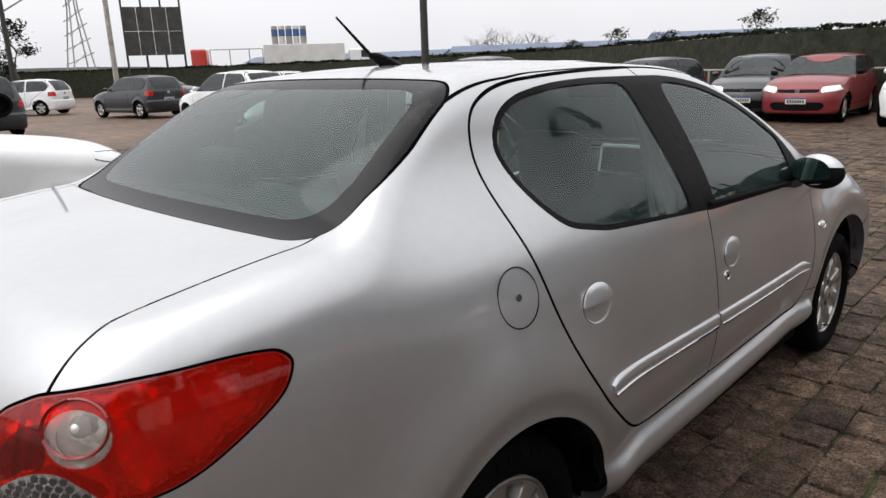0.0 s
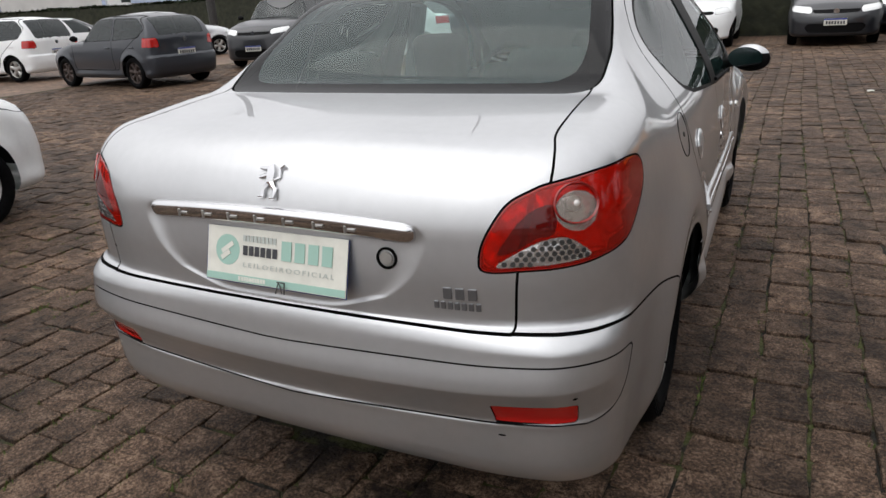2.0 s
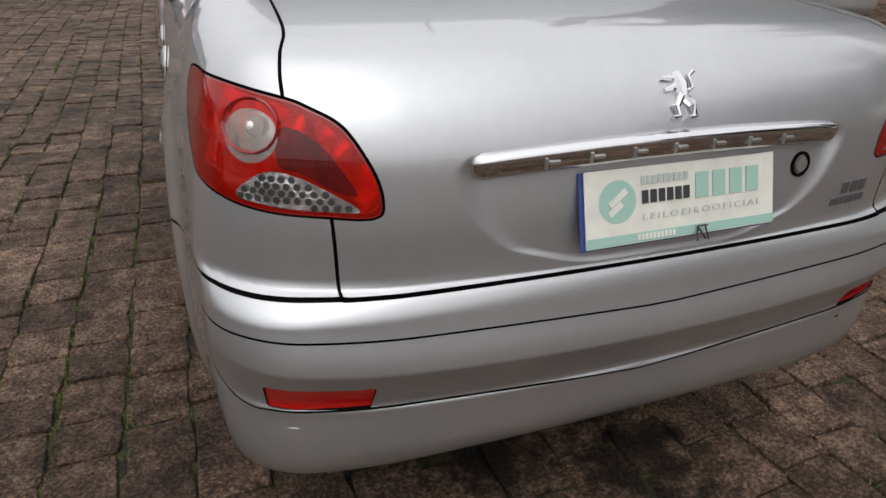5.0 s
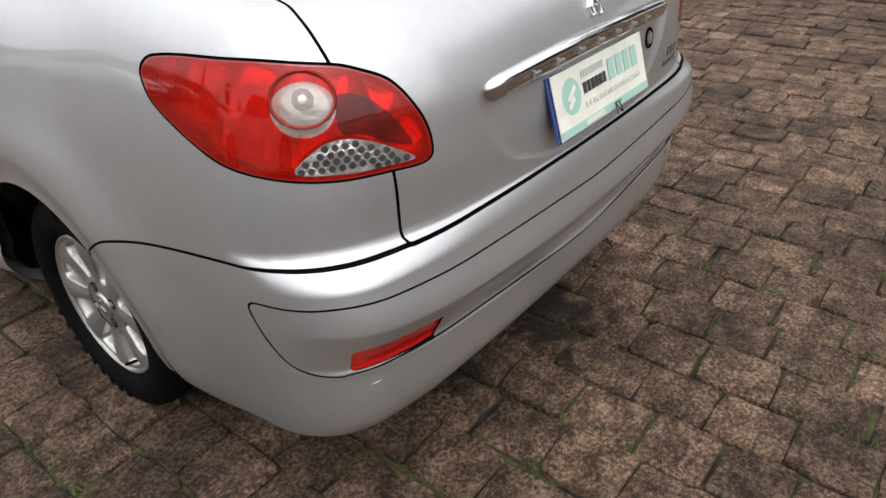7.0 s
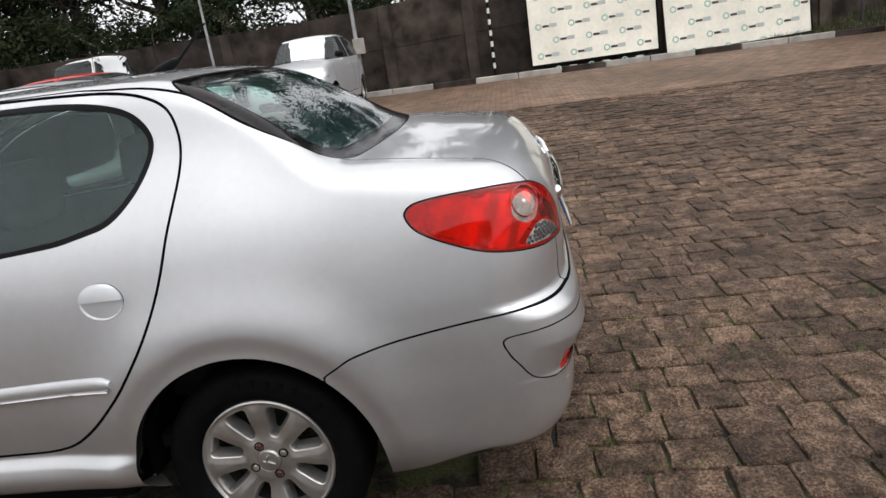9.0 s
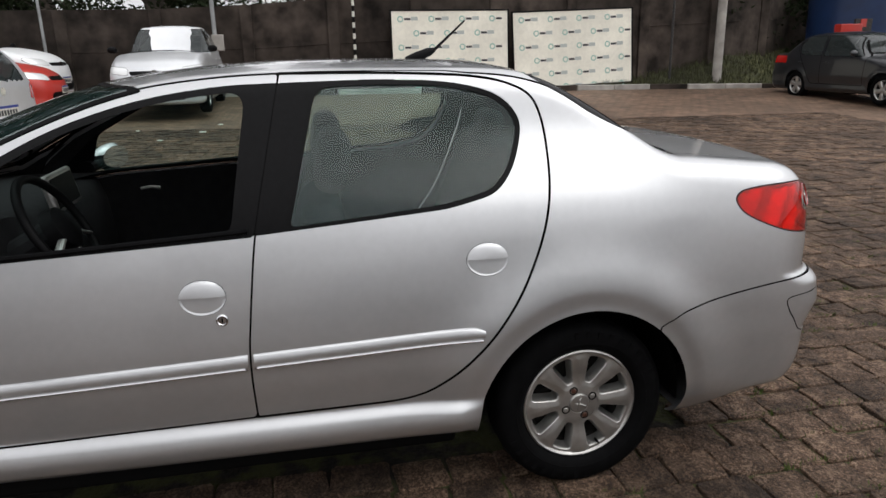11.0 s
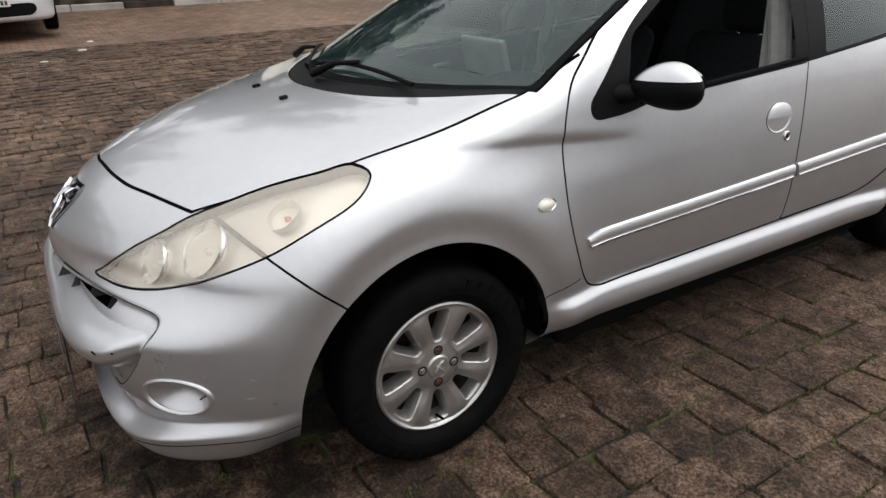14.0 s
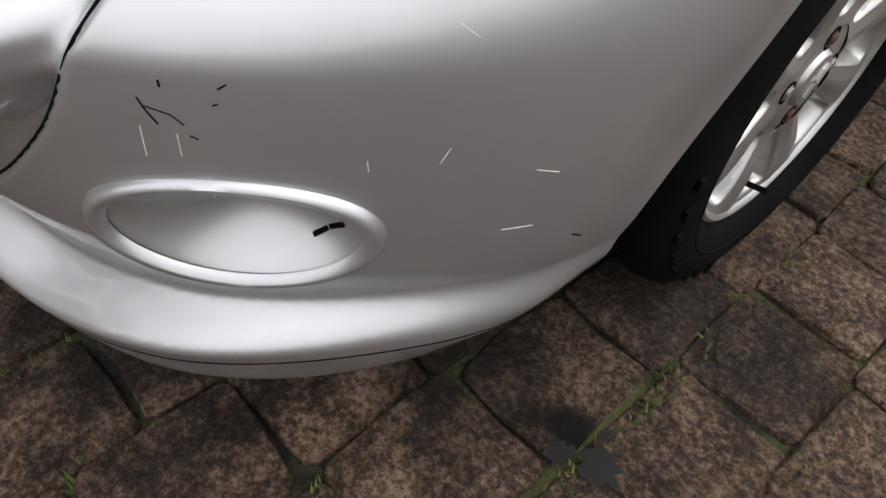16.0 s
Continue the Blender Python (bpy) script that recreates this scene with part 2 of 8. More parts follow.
def inside(poly, a, b):
    """Signed distance of the points (a, b) to a closed outline, below zero inside."""
    out = np.full(len(a), 9.0)
    lo, hi = poly.min(0) - 0.06, poly.max(0) + 0.06
    near = np.where((a > lo[0]) & (a < hi[0]) & (b > lo[1]) & (b < hi[1]))[0]
    if len(near) == 0:
        return out
    p = np.stack([a[near], b[near]], 1)
    best = np.full(len(near), 9.0)
    odd = np.zeros(len(near), bool)
    for k in range(len(poly)):
        q, r = poly[k - 1], poly[k]
        e = r - q
        w = p - q
        t = np.clip((w @ e) / max(e @ e, 1e-12), 0, 1)
        best = np.minimum(best, np.linalg.norm(w - t[:, None] * e, axis=1))
        cross = ((q[1] > p[:, 1]) != (r[1] > p[:, 1]))
        if q[1] != r[1]:
            odd ^= cross & (p[:, 0] < (r[0] - q[0]) * (p[:, 1] - q[1]) / (r[1] - q[1]) + q[0])
    out[near] = np.where(odd, -best, best)
    return out


def split(mesh, f):
    """Cuts a triangle mesh (v, n, t) along f = 0: the piece with f < 0 and the piece with f > 0."""
    v, n, t = mesh
    if len(t) == 0:
        return mesh, mesh
    f = np.where(np.abs(f) < 1e-9, 1e-9, f)
    neg = f < 0
    c = neg[t].sum(1)
    keep_in, keep_out, mixed = t[c == 3], t[c == 0], t[(c == 1) | (c == 2)]
    cm = c[(c == 1) | (c == 2)]
    tin, tout = [keep_in], [keep_out]
    if len(mixed):
        lone = np.where((cm == 1)[:, None], neg[mixed], ~neg[mixed]).argmax(1)
        i = np.arange(len(mixed))
        a, b, d = mixed[i, lone], mixed[i, (lone + 1) % 3], mixed[i, (lone + 2) % 3]

        def edge(p, q):
            u = f[p] / (f[p] - f[q])
            return v[p] + (v[q] - v[p]) * u[:, None], n[p] + (n[q] - n[p]) * u[:, None]
        # edges are numbered by their ends, so neighbours share the new points
        ends = np.concatenate([np.stack([a, b], 1), np.stack([a, d], 1)])
        ends.sort(1)
        uniq, inv = np.unique(ends, axis=0, return_inverse=True)
        inv = inv.reshape(-1)
        nv, nn = edge(uniq[:, 0], uniq[:, 1])
        base = len(v)
        v, n = np.concatenate([v, nv]), np.concatenate([n, nn])
        ab, ad = base + inv[:len(a)], base + inv[len(a):]
        tip = np.stack([a, ab, ad], 1)
        rest = np.concatenate([np.stack([ab, b, d], 1), np.stack([ab, d, ad], 1)])
        one = cm == 1
        two = np.concatenate([one, one])
        tin += [tip[one], rest[~two]]
        tout += [tip[~one], rest[two]]

    def tidy(ts):
        ts = np.concatenate(ts)
        used, ts2 = np.unique(ts, return_inverse=True)
        return v[used], n[used], ts2.reshape(-1, 3)
    return tidy(tin), tidy(tout)


def join(*meshes):
    v, n, t, k = [], [], [], 0
    for a, b, c in meshes:
        v.append(a), n.append(b), t.append(c + k)
        k += len(a)
    return np.concatenate(v), np.concatenate(n), np.concatenate(t)


def mirror(mesh):
    v, n, t = mesh
    f = np.array([-1, 1, 1])
    return v * f, n * f, t[:, ::-1]


def push(mesh, d):
    v, n, t = mesh
    return v + n * d, n, t


def flipped(mesh):
    v, n, t = mesh
    return v, -n, t[:, ::-1]


def hull(F, y0, y1, z0, rows, mid, end, reach=1.9):
    """The right half of the solid F < 0, felt by rays that leave the line from y0 to y1 at height z0."""
    th = np.linspace(0, math.pi, rows)
    dirs, org = [], []
    ph = np.linspace(math.pi / 2, 0, end + 1)[:-1]
    cols = [(y0, -p) for p in ph] + [(y, 0.0) for y in np.linspace(y0, y1, mid)] + [(y1, p) for p in ph[::-1]]
    for y, p in cols:
        dirs.append(np.stack([np.sin(th) * math.cos(p), np.full(rows, math.sin(p)), np.cos(th) * math.cos(p)], 1))
        org.append(np.tile([0, y, z0], (rows, 1)))
    d, o = np.concatenate(dirs), np.concatenate(org)
    lo, hi = np.zeros(len(d)), np.full(len(d), reach)
    for _ in range(26):
        m = (lo + hi) / 2
        p = o + d * m[:, None]
        out = F(np.abs(p[:, 0]), p[:, 1], p[:, 2]) > 0
        lo, hi = np.where(out, lo, m), np.where(out, m, hi)
    v = o + d * lo[:, None]
    e = 0.0015
    g = []
    for k in range(3):
        dv = np.zeros(3)
        dv[k] = e
        a, b = v + dv, v - dv
        g.append(F(np.abs(a[:, 0]), a[:, 1], a[:, 2]) - F(np.abs(b[:, 0]), b[:, 1], b[:, 2]))
    n = np.stack(g, 1)
    n /= np.maximum(np.linalg.norm(n, axis=1), 1e-9)[:, None]
    n[np.abs(v[:, 0]) < 1e-5, 0] = 0
    c = len(cols)
    k = np.arange(c * rows).reshape(c, rows)
    a, b, cc, dd = (x.ravel() for x in (k[:-1, :-1], k[1:, :-1], k[1:, 1:], k[:-1, 1:]))
    t = np.concatenate([np.stack([a, cc, b], 1), np.stack([a, dd, cc], 1)])
    area = np.linalg.norm(np.cross(v[t[:, 1]] - v[t[:, 0]], v[t[:, 2]] - v[t[:, 0]]), axis=1)
    t = t[area > 1e-10]
    fn = np.cross(v[t[:, 1]] - v[t[:, 0]], v[t[:, 2]] - v[t[:, 0]])
    if ((fn * n[t[:, 0]]).sum(1) > 0).mean() < 0.5:
        t = t[:, ::-1]
    return v, n, t


def sheet(name, mesh, mat, parent, label=""):
    return link_mesh(name, mesh[0], mesh[2], mat, parent, label, normals=mesh[1])


def both(mesh):
    return join(mesh, mirror(mesh))


# ---- the silver saloon: y ahead, rear axle at y = 0 ----
BASE = 2.443
h_hood = curve((1.5, 1.01), (2.1, 0.995), (2.43, 0.957), (2.576, 0.945), (2.8, 0.915), (3.0, 0.870), (3.11, 0.832), (3.2, 0.77), (3.3, 0.68), (3.5, 0.4))
h_hood_drop = curve((2.0, 0.03), (2.3, 0.08), (2.6, 0.16), (2.96, 0.37), (3.1, 0.50), (3.3, 0.6))
h_deck = curve((-1.1, 0.84), (-0.95, 0.955), (-0.86, 1.018), (-0.78, 1.045), (-0.6, 1.066), (-0.35, 1.086), (0.6, 1.115))
h_roof = curve((-0.4, 1.30), (0.14, 1.378), (0.4, 1.392), (0.8, 1.398), (1.1, 1.388), (1.466, 1.350), (2.0, 1.27))
w_plan = curve((-1.1, 0.72), (-0.9, 0.755), (-0.6, 0.785), (-0.25, 0.795), (0.34, 0.800), (1.0, 0.793), (1.5, 0.783), (1.95, 0.768), (2.2, 0.762), (2.443, 0.765), (2.7, 0.772), (2.9, 0.765), (3.1, 0.745), (3.4, 0.70))
w_rise = curve((0.15, -0.30), (0.21, -0.15), (0.258, -0.035), (0.288, -0.004), (0.322, 0.005), (0.352, -0.001), (0.388, -0.022), (0.42, -0.016), (0.52, -0.002), (0.60, 0.0), (0.70, -0.006), (0.80, -0.017), (0.90, -0.033), (0.96, -0.047), (1.0, -0.060), (1.1, -0.105), (1.2, -0.158), (1.3, -0.216), (1.34, -0.243), (1.42, -0.31))
bar_mid = curve((0.0, 0.487), (0.20, 0.489), (0.42, 0.490), (0.50, 0.494), (0.55, 0.509), (0.582, 0.525), (0.7, 0.53))
bar_half = curve((0.0, 0.060), (0.20, 0.058), (0.42, 0.055), (0.50, 0.052), (0.55, 0.038), (0.582, 0.020), (0.595, 0.010), (0.7, 0.008))
bar_out = curve((0.0, 0.052), (0.25, 0.052), (0.42, 0.050), (0.50, 0.045), (0.55, 0.034), (0.573, 0.020), (0.586, 0.006), (0.594, 0.0), (0.7, 0.0))
w_rise_plain = curve((0.12, -0.20), (0.18, -0.10), (0.24, -0.045), (0.30, -0.02), (0.42, -0.006), (0.52, 0.0), (0.60, 0.0), (0.70, -0.006), (0.80, -0.017), (0.90, -0.033), (0.96, -0.047), (1.0, -0.060), (1.1, -0.105), (1.42, -0.31))
y_rear = curve((0.15, -0.72), (0.20, -0.79), (0.26, -0.838), (0.30, -0.872), (0.33, -0.890), (0.36, -0.899), (0.42, -0.905), (0.436, -0.907), (0.444, -0.904), (0.47, -0.914), (0.50, -0.929), (0.523, -0.942), (0.535, -0.947), (0.550, -0.946), (0.60, -0.937), (0.64, -0.931), (0.660, -0.926), (0.672, -0.920), (0.682, -0.912), (0.70, -0.912), (0.78, -0.915), (0.88, -0.910), (0.97, -0.895), (1.02, -0.88), (1.1, -0.85))
plate_half = curve((0.66, 0.12), (0.705, 0.22), (0.731, 0.285), (0.80, 0.347), (0.877, 0.372), (0.95, 0.375))
y_front = curve((0.13, 3.06), (0.17, 3.16), (0.195, 3.172), (0.222, 3.183), (0.25, 3.190), (0.30, 3.205), (0.38, 3.234), (0.46, 3.242), (0.53, 3.245), (0.58, 3.247), (0.66, 3.250), (0.72, 3.225), (0.78, 3.18), (0.83, 3.12), (0.9, 2.98))
PIT = spline([(-0.25, 0.31), (0.05, 0.311), (0.2, 0.314), (0.34, 0.328), (0.438, 0.360), (0.501, 0.402), (0.561, 0.464), (0.594, 0.518), (0.605, 0.550), (0.598, 0.570), (0.575, 0.582), (0.53, 0.587), (0.45, 0.589), (0.36, 0.590), (0.2, 0.592), (0.05, 0.592), (-0.25, 0.592)], 8)
R_REAR, R_FRONT = 0.354, 0.380
ARCH = 2.465


def hero(X, y, z):
    hood = h_hood(y) - h_hood_drop(y) * X**2
    deck = h_deck(y) - (0.02 + 0.02 * step(-0.3, -0.8, y)) * X**2
    low = np.where(y > 1.2, hood, deck)
    roof = h_roof(y) - 0.10 * X**2
    s = np.clip((y + 0.7 * X**2 - 1.466) / 0.964, -0.5, 1.5)
    screen = 1.350 - 0.393 * s + 0.028 * 4 * s * (1 - s)
    q = np.clip((0.14 - y + 0.12 * X**2) / 0.49, -0.5, 1.5)
    back = 1.378 - 0.300 * q + 0.022 * 4 * q * (1 - q)
    top = smax(smin(smin(roof, screen, 0.03), back, 0.04), low, 0.025 + 0.03 * step(0.5, -0.2, y))
    sill = step(0.30, 0.42, y) * step(2.12, 2.0, y)
    w = w_plan(y) + w_rise_plain(z) + (w_rise(z) - w_rise_plain(z)) * sill
    # arch flares: a sloping lip, then a soft crease into the side
    for c, r, amp, lipw in ((0.0, R_REAR, 0.022, 0.060), (ARCH, R_FRONT, 0.028, 0.075)):
        d = np.hypot(y - c, z - 0.288) - r
        w = w + (amp * np.exp(-(np.maximum(d - lipw, 0) / 0.11)**2) - 0.30 * amp * step(lipw + 0.006, 0.012, d)) * step(0.2, 0.36, z)
    # a fold that runs down the wing ahead of the door
    fold = z - 0.83 - 0.10 * (y - 2.0)
    w = w - 0.010 * np.exp(-(fold / np.where(fold > 0, 0.022, 0.075))**2) * step(1.7, 2.0, y) * step(2.62, 2.2, y)
    w = w + 0.016 * step(0.318, 0.272, z) * step(2.86, 3.0, y)
    # the cabin's sides draw in towards the rear pillars, over wide shoulders
    w = w - 0.050 * np.exp(-((z - 1.155) / 0.140)**2) * step(0.95, 0.12, y) * step(-0.45, -0.05, y)
    k = 0.055 + 0.055 * step(1.9, 2.4, y) + 0.012 * step(-0.15, -0.5, y)
    F = smax(X - w, (z - top) * 0.92, k)
    bump = step(0.70, 0.64, z)
    plan_r = (0.10 - 0.05 * bump) * X**2 + (0.8 - 0.3 * bump) * np.maximum(X - 0.45, 0)**2
    rr = (X / plate_half(z))**8 + ((z - 0.79) / 0.098)**8
    plan_r = plan_r + (0.004 + 0.055 * np.clip(z - 0.70, 0, 0.18)) * step(1.9, 0.5, rr)
    F = smax(F, (y_rear(z - 0.065 * X**2 * bump * step(0.40, 0.45, z)) + plan_r) - y, 0.12)
    hi = step(0.522, 0.648, z)
    plan_f = 0.8 * X**4 * (1 - hi) + (0.34 * (np.sqrt(X**2 + 0.0049) - 0.07) + 0.18 * X**2 - 0.02) * hi
    zl = 0.250 + 0.060 * step(0.42, 0.74, X)
    lip = 0.060 * step(zl + 0.026, zl - 0.016, z)
    # a shallow pit in the bumper, with a round bar swelling out of it
    pit, yy = np.zeros(np.shape(F)), np.broadcast_to(y, np.shape(F))
    ahead = yy > 2.8
    pit[ahead] = -0.022 * step(0.008, -0.014, inside(PIT, np.broadcast_to(X, pit.shape)[ahead], np.broadcast_to(z, pit.shape)[ahead]))
    t = np.clip(np.abs(z - bar_mid(X)) / bar_half(X), 0, 1)
    under = step(0.0, -0.012, z - bar_mid(X))
    bar = (bar_out(X) + 0.024 * step(0.592, 0.54, X)) * ((1 - under) * (1 - t**2) + under * (1 - t**3)**0.8)
    F = smax(F, y - (y_front(z) - plan_f + lip + np.where(y > 2.85, pit + bar, 0)), 0.14)
    floor = 0.19 + 0.085 * step(-0.30, -0.66, y)
    return smax(F, floor - z, 0.03)


def at_side(y, z, F=hero, lo=0.3, hi=1.0):
    """Half width of the body at y, z."""
    for _ in range(30):
        m = (lo + hi) / 2
        if F(np.array([m]), np.array([y]), np.array([z]))[0] > 0:
            hi = m
        else:
            lo = m
    return lo


def at_rear(x, z, F=hero):
    lo, hi = -0.2, -1.3
    for _ in range(30):
        m = (lo + hi) / 2
        if F(np.array([abs(x)]), np.array([m]), np.array([z]))[0] > 0:
            hi = m
        else:
            lo = m
    return lo


def at_front(x, z, F=hero):
    lo, hi = 2.4, 3.7
    for _ in range(30):
        m = (lo + hi) / 2
        if F(np.array([abs(x)]), np.array([m]), np.array([z]))[0] > 0:
            hi = m
        else:
            lo = m
    return lo


def at_top(x, y, F=hero):
    lo, hi = 0.5, 1.6
    for _ in range(30):
        m = (lo + hi) / 2
        if F(np.array([abs(x)]), np.array([y]), np.array([m]))[0] > 0:
            hi = m
        else:
            lo = m
    return lo


def line_gap(pts, a, b):
    """Distance of the points (a, b) to an open line."""
    p = np.stack([a, b], 1)
    best = np.full(len(a), 9.0)
    for q, r in zip(pts, pts[1:]):
        e = r - q
        t = np.clip(((p - q) @ e) / max(e @ e, 1e-12), 0, 1)
        best = np.minimum(best, np.linalg.norm(p - q - t[:, None] * e, axis=1))
    return best


def band(mesh, f, wide, only=None):
    """The strip of a mesh within wide of f = 0, where only(v) < 0."""
    a, _ = split(mesh, f(mesh[0]) - wide)
    a, _ = split(a, -f(a[0]) - wide)
    if only:
        a, _ = split(a, only(a[0]))
    return a


def carved(mesh, f, wide, only):
    """The mesh without that strip."""
    low, hi = split(mesh, f(mesh[0]) - wide)
    low, mid = split(low, f(low[0]) + wide)
    _, mid = split(mid, only(mid[0]))
    return join(low, hi, mid)


class Panels:
    """Cuts a half body into panels, and lays dark gaps along the cuts."""

    def __init__(self, mesh):
        self.rest, self.whole, self.gaps = mesh, mesh, []

    def take(self, f, gap=0.0028, sunk=0.006, keep=True):
        """f(v): signed distance; the inside leaves the rest. A gap is left between."""
        if gap:
            self.gaps.append(push(band(self.whole, f, gap * 2.2), -sunk))
        got, rest = split(self.rest, f(self.rest[0]) + gap)
        if gap:
            _, rest = split(rest, f(rest[0]) - gap)
        self.rest = rest
        return got

    def groove(self, f, wide=0.0018, sunk=0.003, only=None):
        self.gaps.append(push(band(self.whole, f, wide * 2, only), -sunk))
        self.rest = carved(self.rest, f, wide, only)


def side(poly, least=0.40):
    return lambda v: np.where(v[:, 0] > least, inside(poly, v[:, 1], v[:, 2]), 9.0)


half = hull(hero, -0.22, 2.60, 0.47, 420, 210, 230)
# the underside is left open above the chassis
cut = Panels(half)
arches = cut.take(lambda v: np.minimum(np.hypot(v[:, 1], v[:, 2] - 0.288) - R_REAR, np.hypot(v[:, 1] - ARCH, v[:, 2] - 0.285) - R_FRONT) + np.where(v[:, 0] < 0.5, 9, 0), gap=0)
_under = cut.take(lambda v: np.maximum(v[:, 2] - 0.2, v[:, 0] - 0.68), gap=0)
arch_clear = lambda v: np.minimum(np.hypot(v[:, 1], v[:, 2] - 0.288) - R_REAR, np.hypot(v[:, 1] - ARCH, v[:, 2] - 0.285) - R_FRONT)
cut.whole = cut.rest

# lamps, by outlines seen along the corner's diagonal
diag_r = lambda v: (v[:, 0] + v[:, 1]) / math.sqrt(2)
diag_f = lambda v: (v[:, 0] - v[:, 1]) / math.sqrt(2)
TAIL = spline([(0.162, 0.966), (0.174, 0.943), (0.158, 0.903), (0.102, 0.862), (0.043, 0.835), (-0.04, 0.819), (-0.111, 0.811), (-0.191, 0.806), (-0.257, 0.803), (-0.268, 0.828), (-0.253, 0.880), (-0.213, 0.935), (-0.163, 0.962), (-0.119, 0.975), (-0.02, 0.987), (0.075, 0.985), (0.137, 0.977)])
HEAD = spline([(-2.034, 0.616), (-1.973, 0.611), (-1.918, 0.611), (-1.85, 0.617), (-1.78, 0.629), (-1.693, 0.653), (-1.626, 0.677), (-1.51, 0.721), (-1.424, 0.764), (-1.351, 0.803), (-1.326, 0.836), (-1.334, 0.860), (-1.385, 0.872), (-1.452, 0.858), (-1.547, 0.838), (-1.614, 0.819), (-1.681, 0.796), (-1.75, 0.771), (-1.816, 0.738), (-1.886, 0.704), (-1.95, 0.667), (-2.003, 0.634)])
tail_f = lambda v: np.where(v[:, 1] < -0.3, inside(TAIL, diag_r(v), v[:, 2]), 9.0)
head_f = lambda v: np.where(v[:, 1] > 2.2, inside(HEAD, diag_f(v), v[:, 2]), 9.0)
p_tail = cut.take(tail_f, gap=0.002)
p_head = cut.take(head_f, gap=0.0022)

# glazing
FRONT_WIN = rounded([(1.70, 0.905), (1.80, 0.885), (1.916, 0.880), (1.930, 0.925), (1.735, 1.113), (1.51, 1.233), (1.287, 1.303), (1.065, 1.335), (0.8938, 1.338), (0.9839, 0.935)], [0.05, 0.04, 0.03, 0.03, 0.1, 0.1, 0.1, 0.1, 0.004, 0.004])
FRONT_PANE = rounded([(1.80, 0.915), (1.735, 1.085), (1.50, 1.215), (1.287, 1.283), (1.085, 1.315), (0.985, 1.316), (1.045, 0.950)], [0.02, 0.03, 0.1, 0.1, 0.1, 0.055, 0.03])
REAR_WIN = rounded([(0.8938, 1.338), (0.80, 1.339), (0.62, 1.341), (0.46, 1.336), (0.33, 1.320), (0.222, 1.284), (0.166, 1.212), (0.182, 1.140), (0.222, 1.066), (0.283, 1.008), (0.43, 0.977), (0.9835, 0.938)], [0.004, 0.05, 0.05, 0.07, 0.07, 0.06, 0.05, 0.05, 0.04, 0.04, 0.03, 0.004])
REAR_PANE = rounded([(0.785, 1.325), (0.62, 1.327), (0.465, 1.323), (0.340, 1.307), (0.236, 1.273), (0.181, 1.207), (0.196, 1.147), (0.234, 1.076), (0.291, 1.021), (0.435, 0.990), (0.885, 0.954)], [0.05, 0.05, 0.07, 0.07, 0.06, 0.05, 0.05, 0.04, 0.04, 0.03, 0.02])
p_fwin = cut.take(side(FRONT_WIN), gap=0.0008)
p_rwin = cut.take(side(REAR_WIN), gap=0.0008)
p_fpane, p_ftrim = split(p_fwin, inside(FRONT_PANE, p_fwin[0][:, 1], p_fwin[0][:, 2]))
p_rpane, p_rtrim = split(p_rwin, inside(REAR_PANE, p_rwin[0][:, 1], p_rwin[0][:, 2]))


def screen_f(v):
    X, y = v[:, 0], v[:, 1]
    s = y + 0.7 * X**2
    return np.where((v[:, 2] > 0.85) & (y > 0.8), np.maximum(np.maximum(1.475 - s, s - 2.40), X - curve((1.2, 0.53), (1.5, 0.575), (1.8, 0.635), (2.1, 0.685))(y)), 9.0)


def back_f(v):
    X, y = v[:, 0], v[:, 1]
    q = y - 0.12 * X**2
    edge = smax(np.maximum(q - 0.115, -0.395 - q), X - curve((-0.36, 0.60), (-0.2, 0.597), (-0.09, 0.578), (0.0, 0.556), (0.14, 0.52))(y), 0.10)
    return np.where((v[:, 2] > 0.95) & (y < 0.6), edge, 9.0)


def cowl_f(v):
    X, y = v[:, 0], v[:, 1]
    s = y + 0.7 * X**2
    return np.where((v[:, 2] > 0.85) & (y > 1.8), np.maximum(np.maximum(2.40 - s, s - 2.47 + 0.1 * X**2), X - 0.665), 9.0)


p_screen = cut.take(screen_f, gap=0.003)
p_back = cut.take(back_f, gap=0.003)
p_cowl = cut.take(cowl_f, gap=0.002)
p_screen_in, p_screen_rim = split(p_screen, screen_f(p_screen[0]) + 0.022)
p_back_in, p_back_rim = split(p_back, back_f(p_back[0]) + 0.062)

# bonnet, boot lid, bumpers, doors
bonnet_edge = curve((2.05, 0.665), (2.31, 0.669), (2.46, 0.664), (2.62, 0.648), (2.72, 0.603), (2.85, 0.548), (2.96, 0.480), (3.2, 0.36))
bonnet_nose = curve((0.0, 3.088), (0.116, 3.078), (0.22, 3.058), (0.34, 3.014), (0.48, 2.955), (0.7, 2.85))
p_bonnet = cut.take(lambda v: np.where((v[:, 2] > 0.7) & (v[:, 1] > 1.9), np.maximum(v[:, 0] - bonnet_edge(v[:, 1]), v[:, 1] - bonnet_nose(v[:, 0])), 9.0), gap=0.0042)
p_frontbump = cut.take(lambda v: np.where((v[:, 1] > 2.5), (v[:, 2] - 0.586 - (v[:, 1] - 2.72) * 0.98) * 0.71, 9.0))
top_f = lambda v: np.maximum(np.abs(v[:, 0]) - 0.425, np.maximum(0.561 - v[:, 2], v[:, 2] - 0.5875))
low_f = lambda v: np.maximum(np.abs(v[:, 0]) - 0.385, np.maximum(v[:, 2] - bar_mid(v[:, 0]) + bar_half(v[:, 0]) + 0.001, inside(PIT, v[:, 0], v[:, 2]) + 0.010))
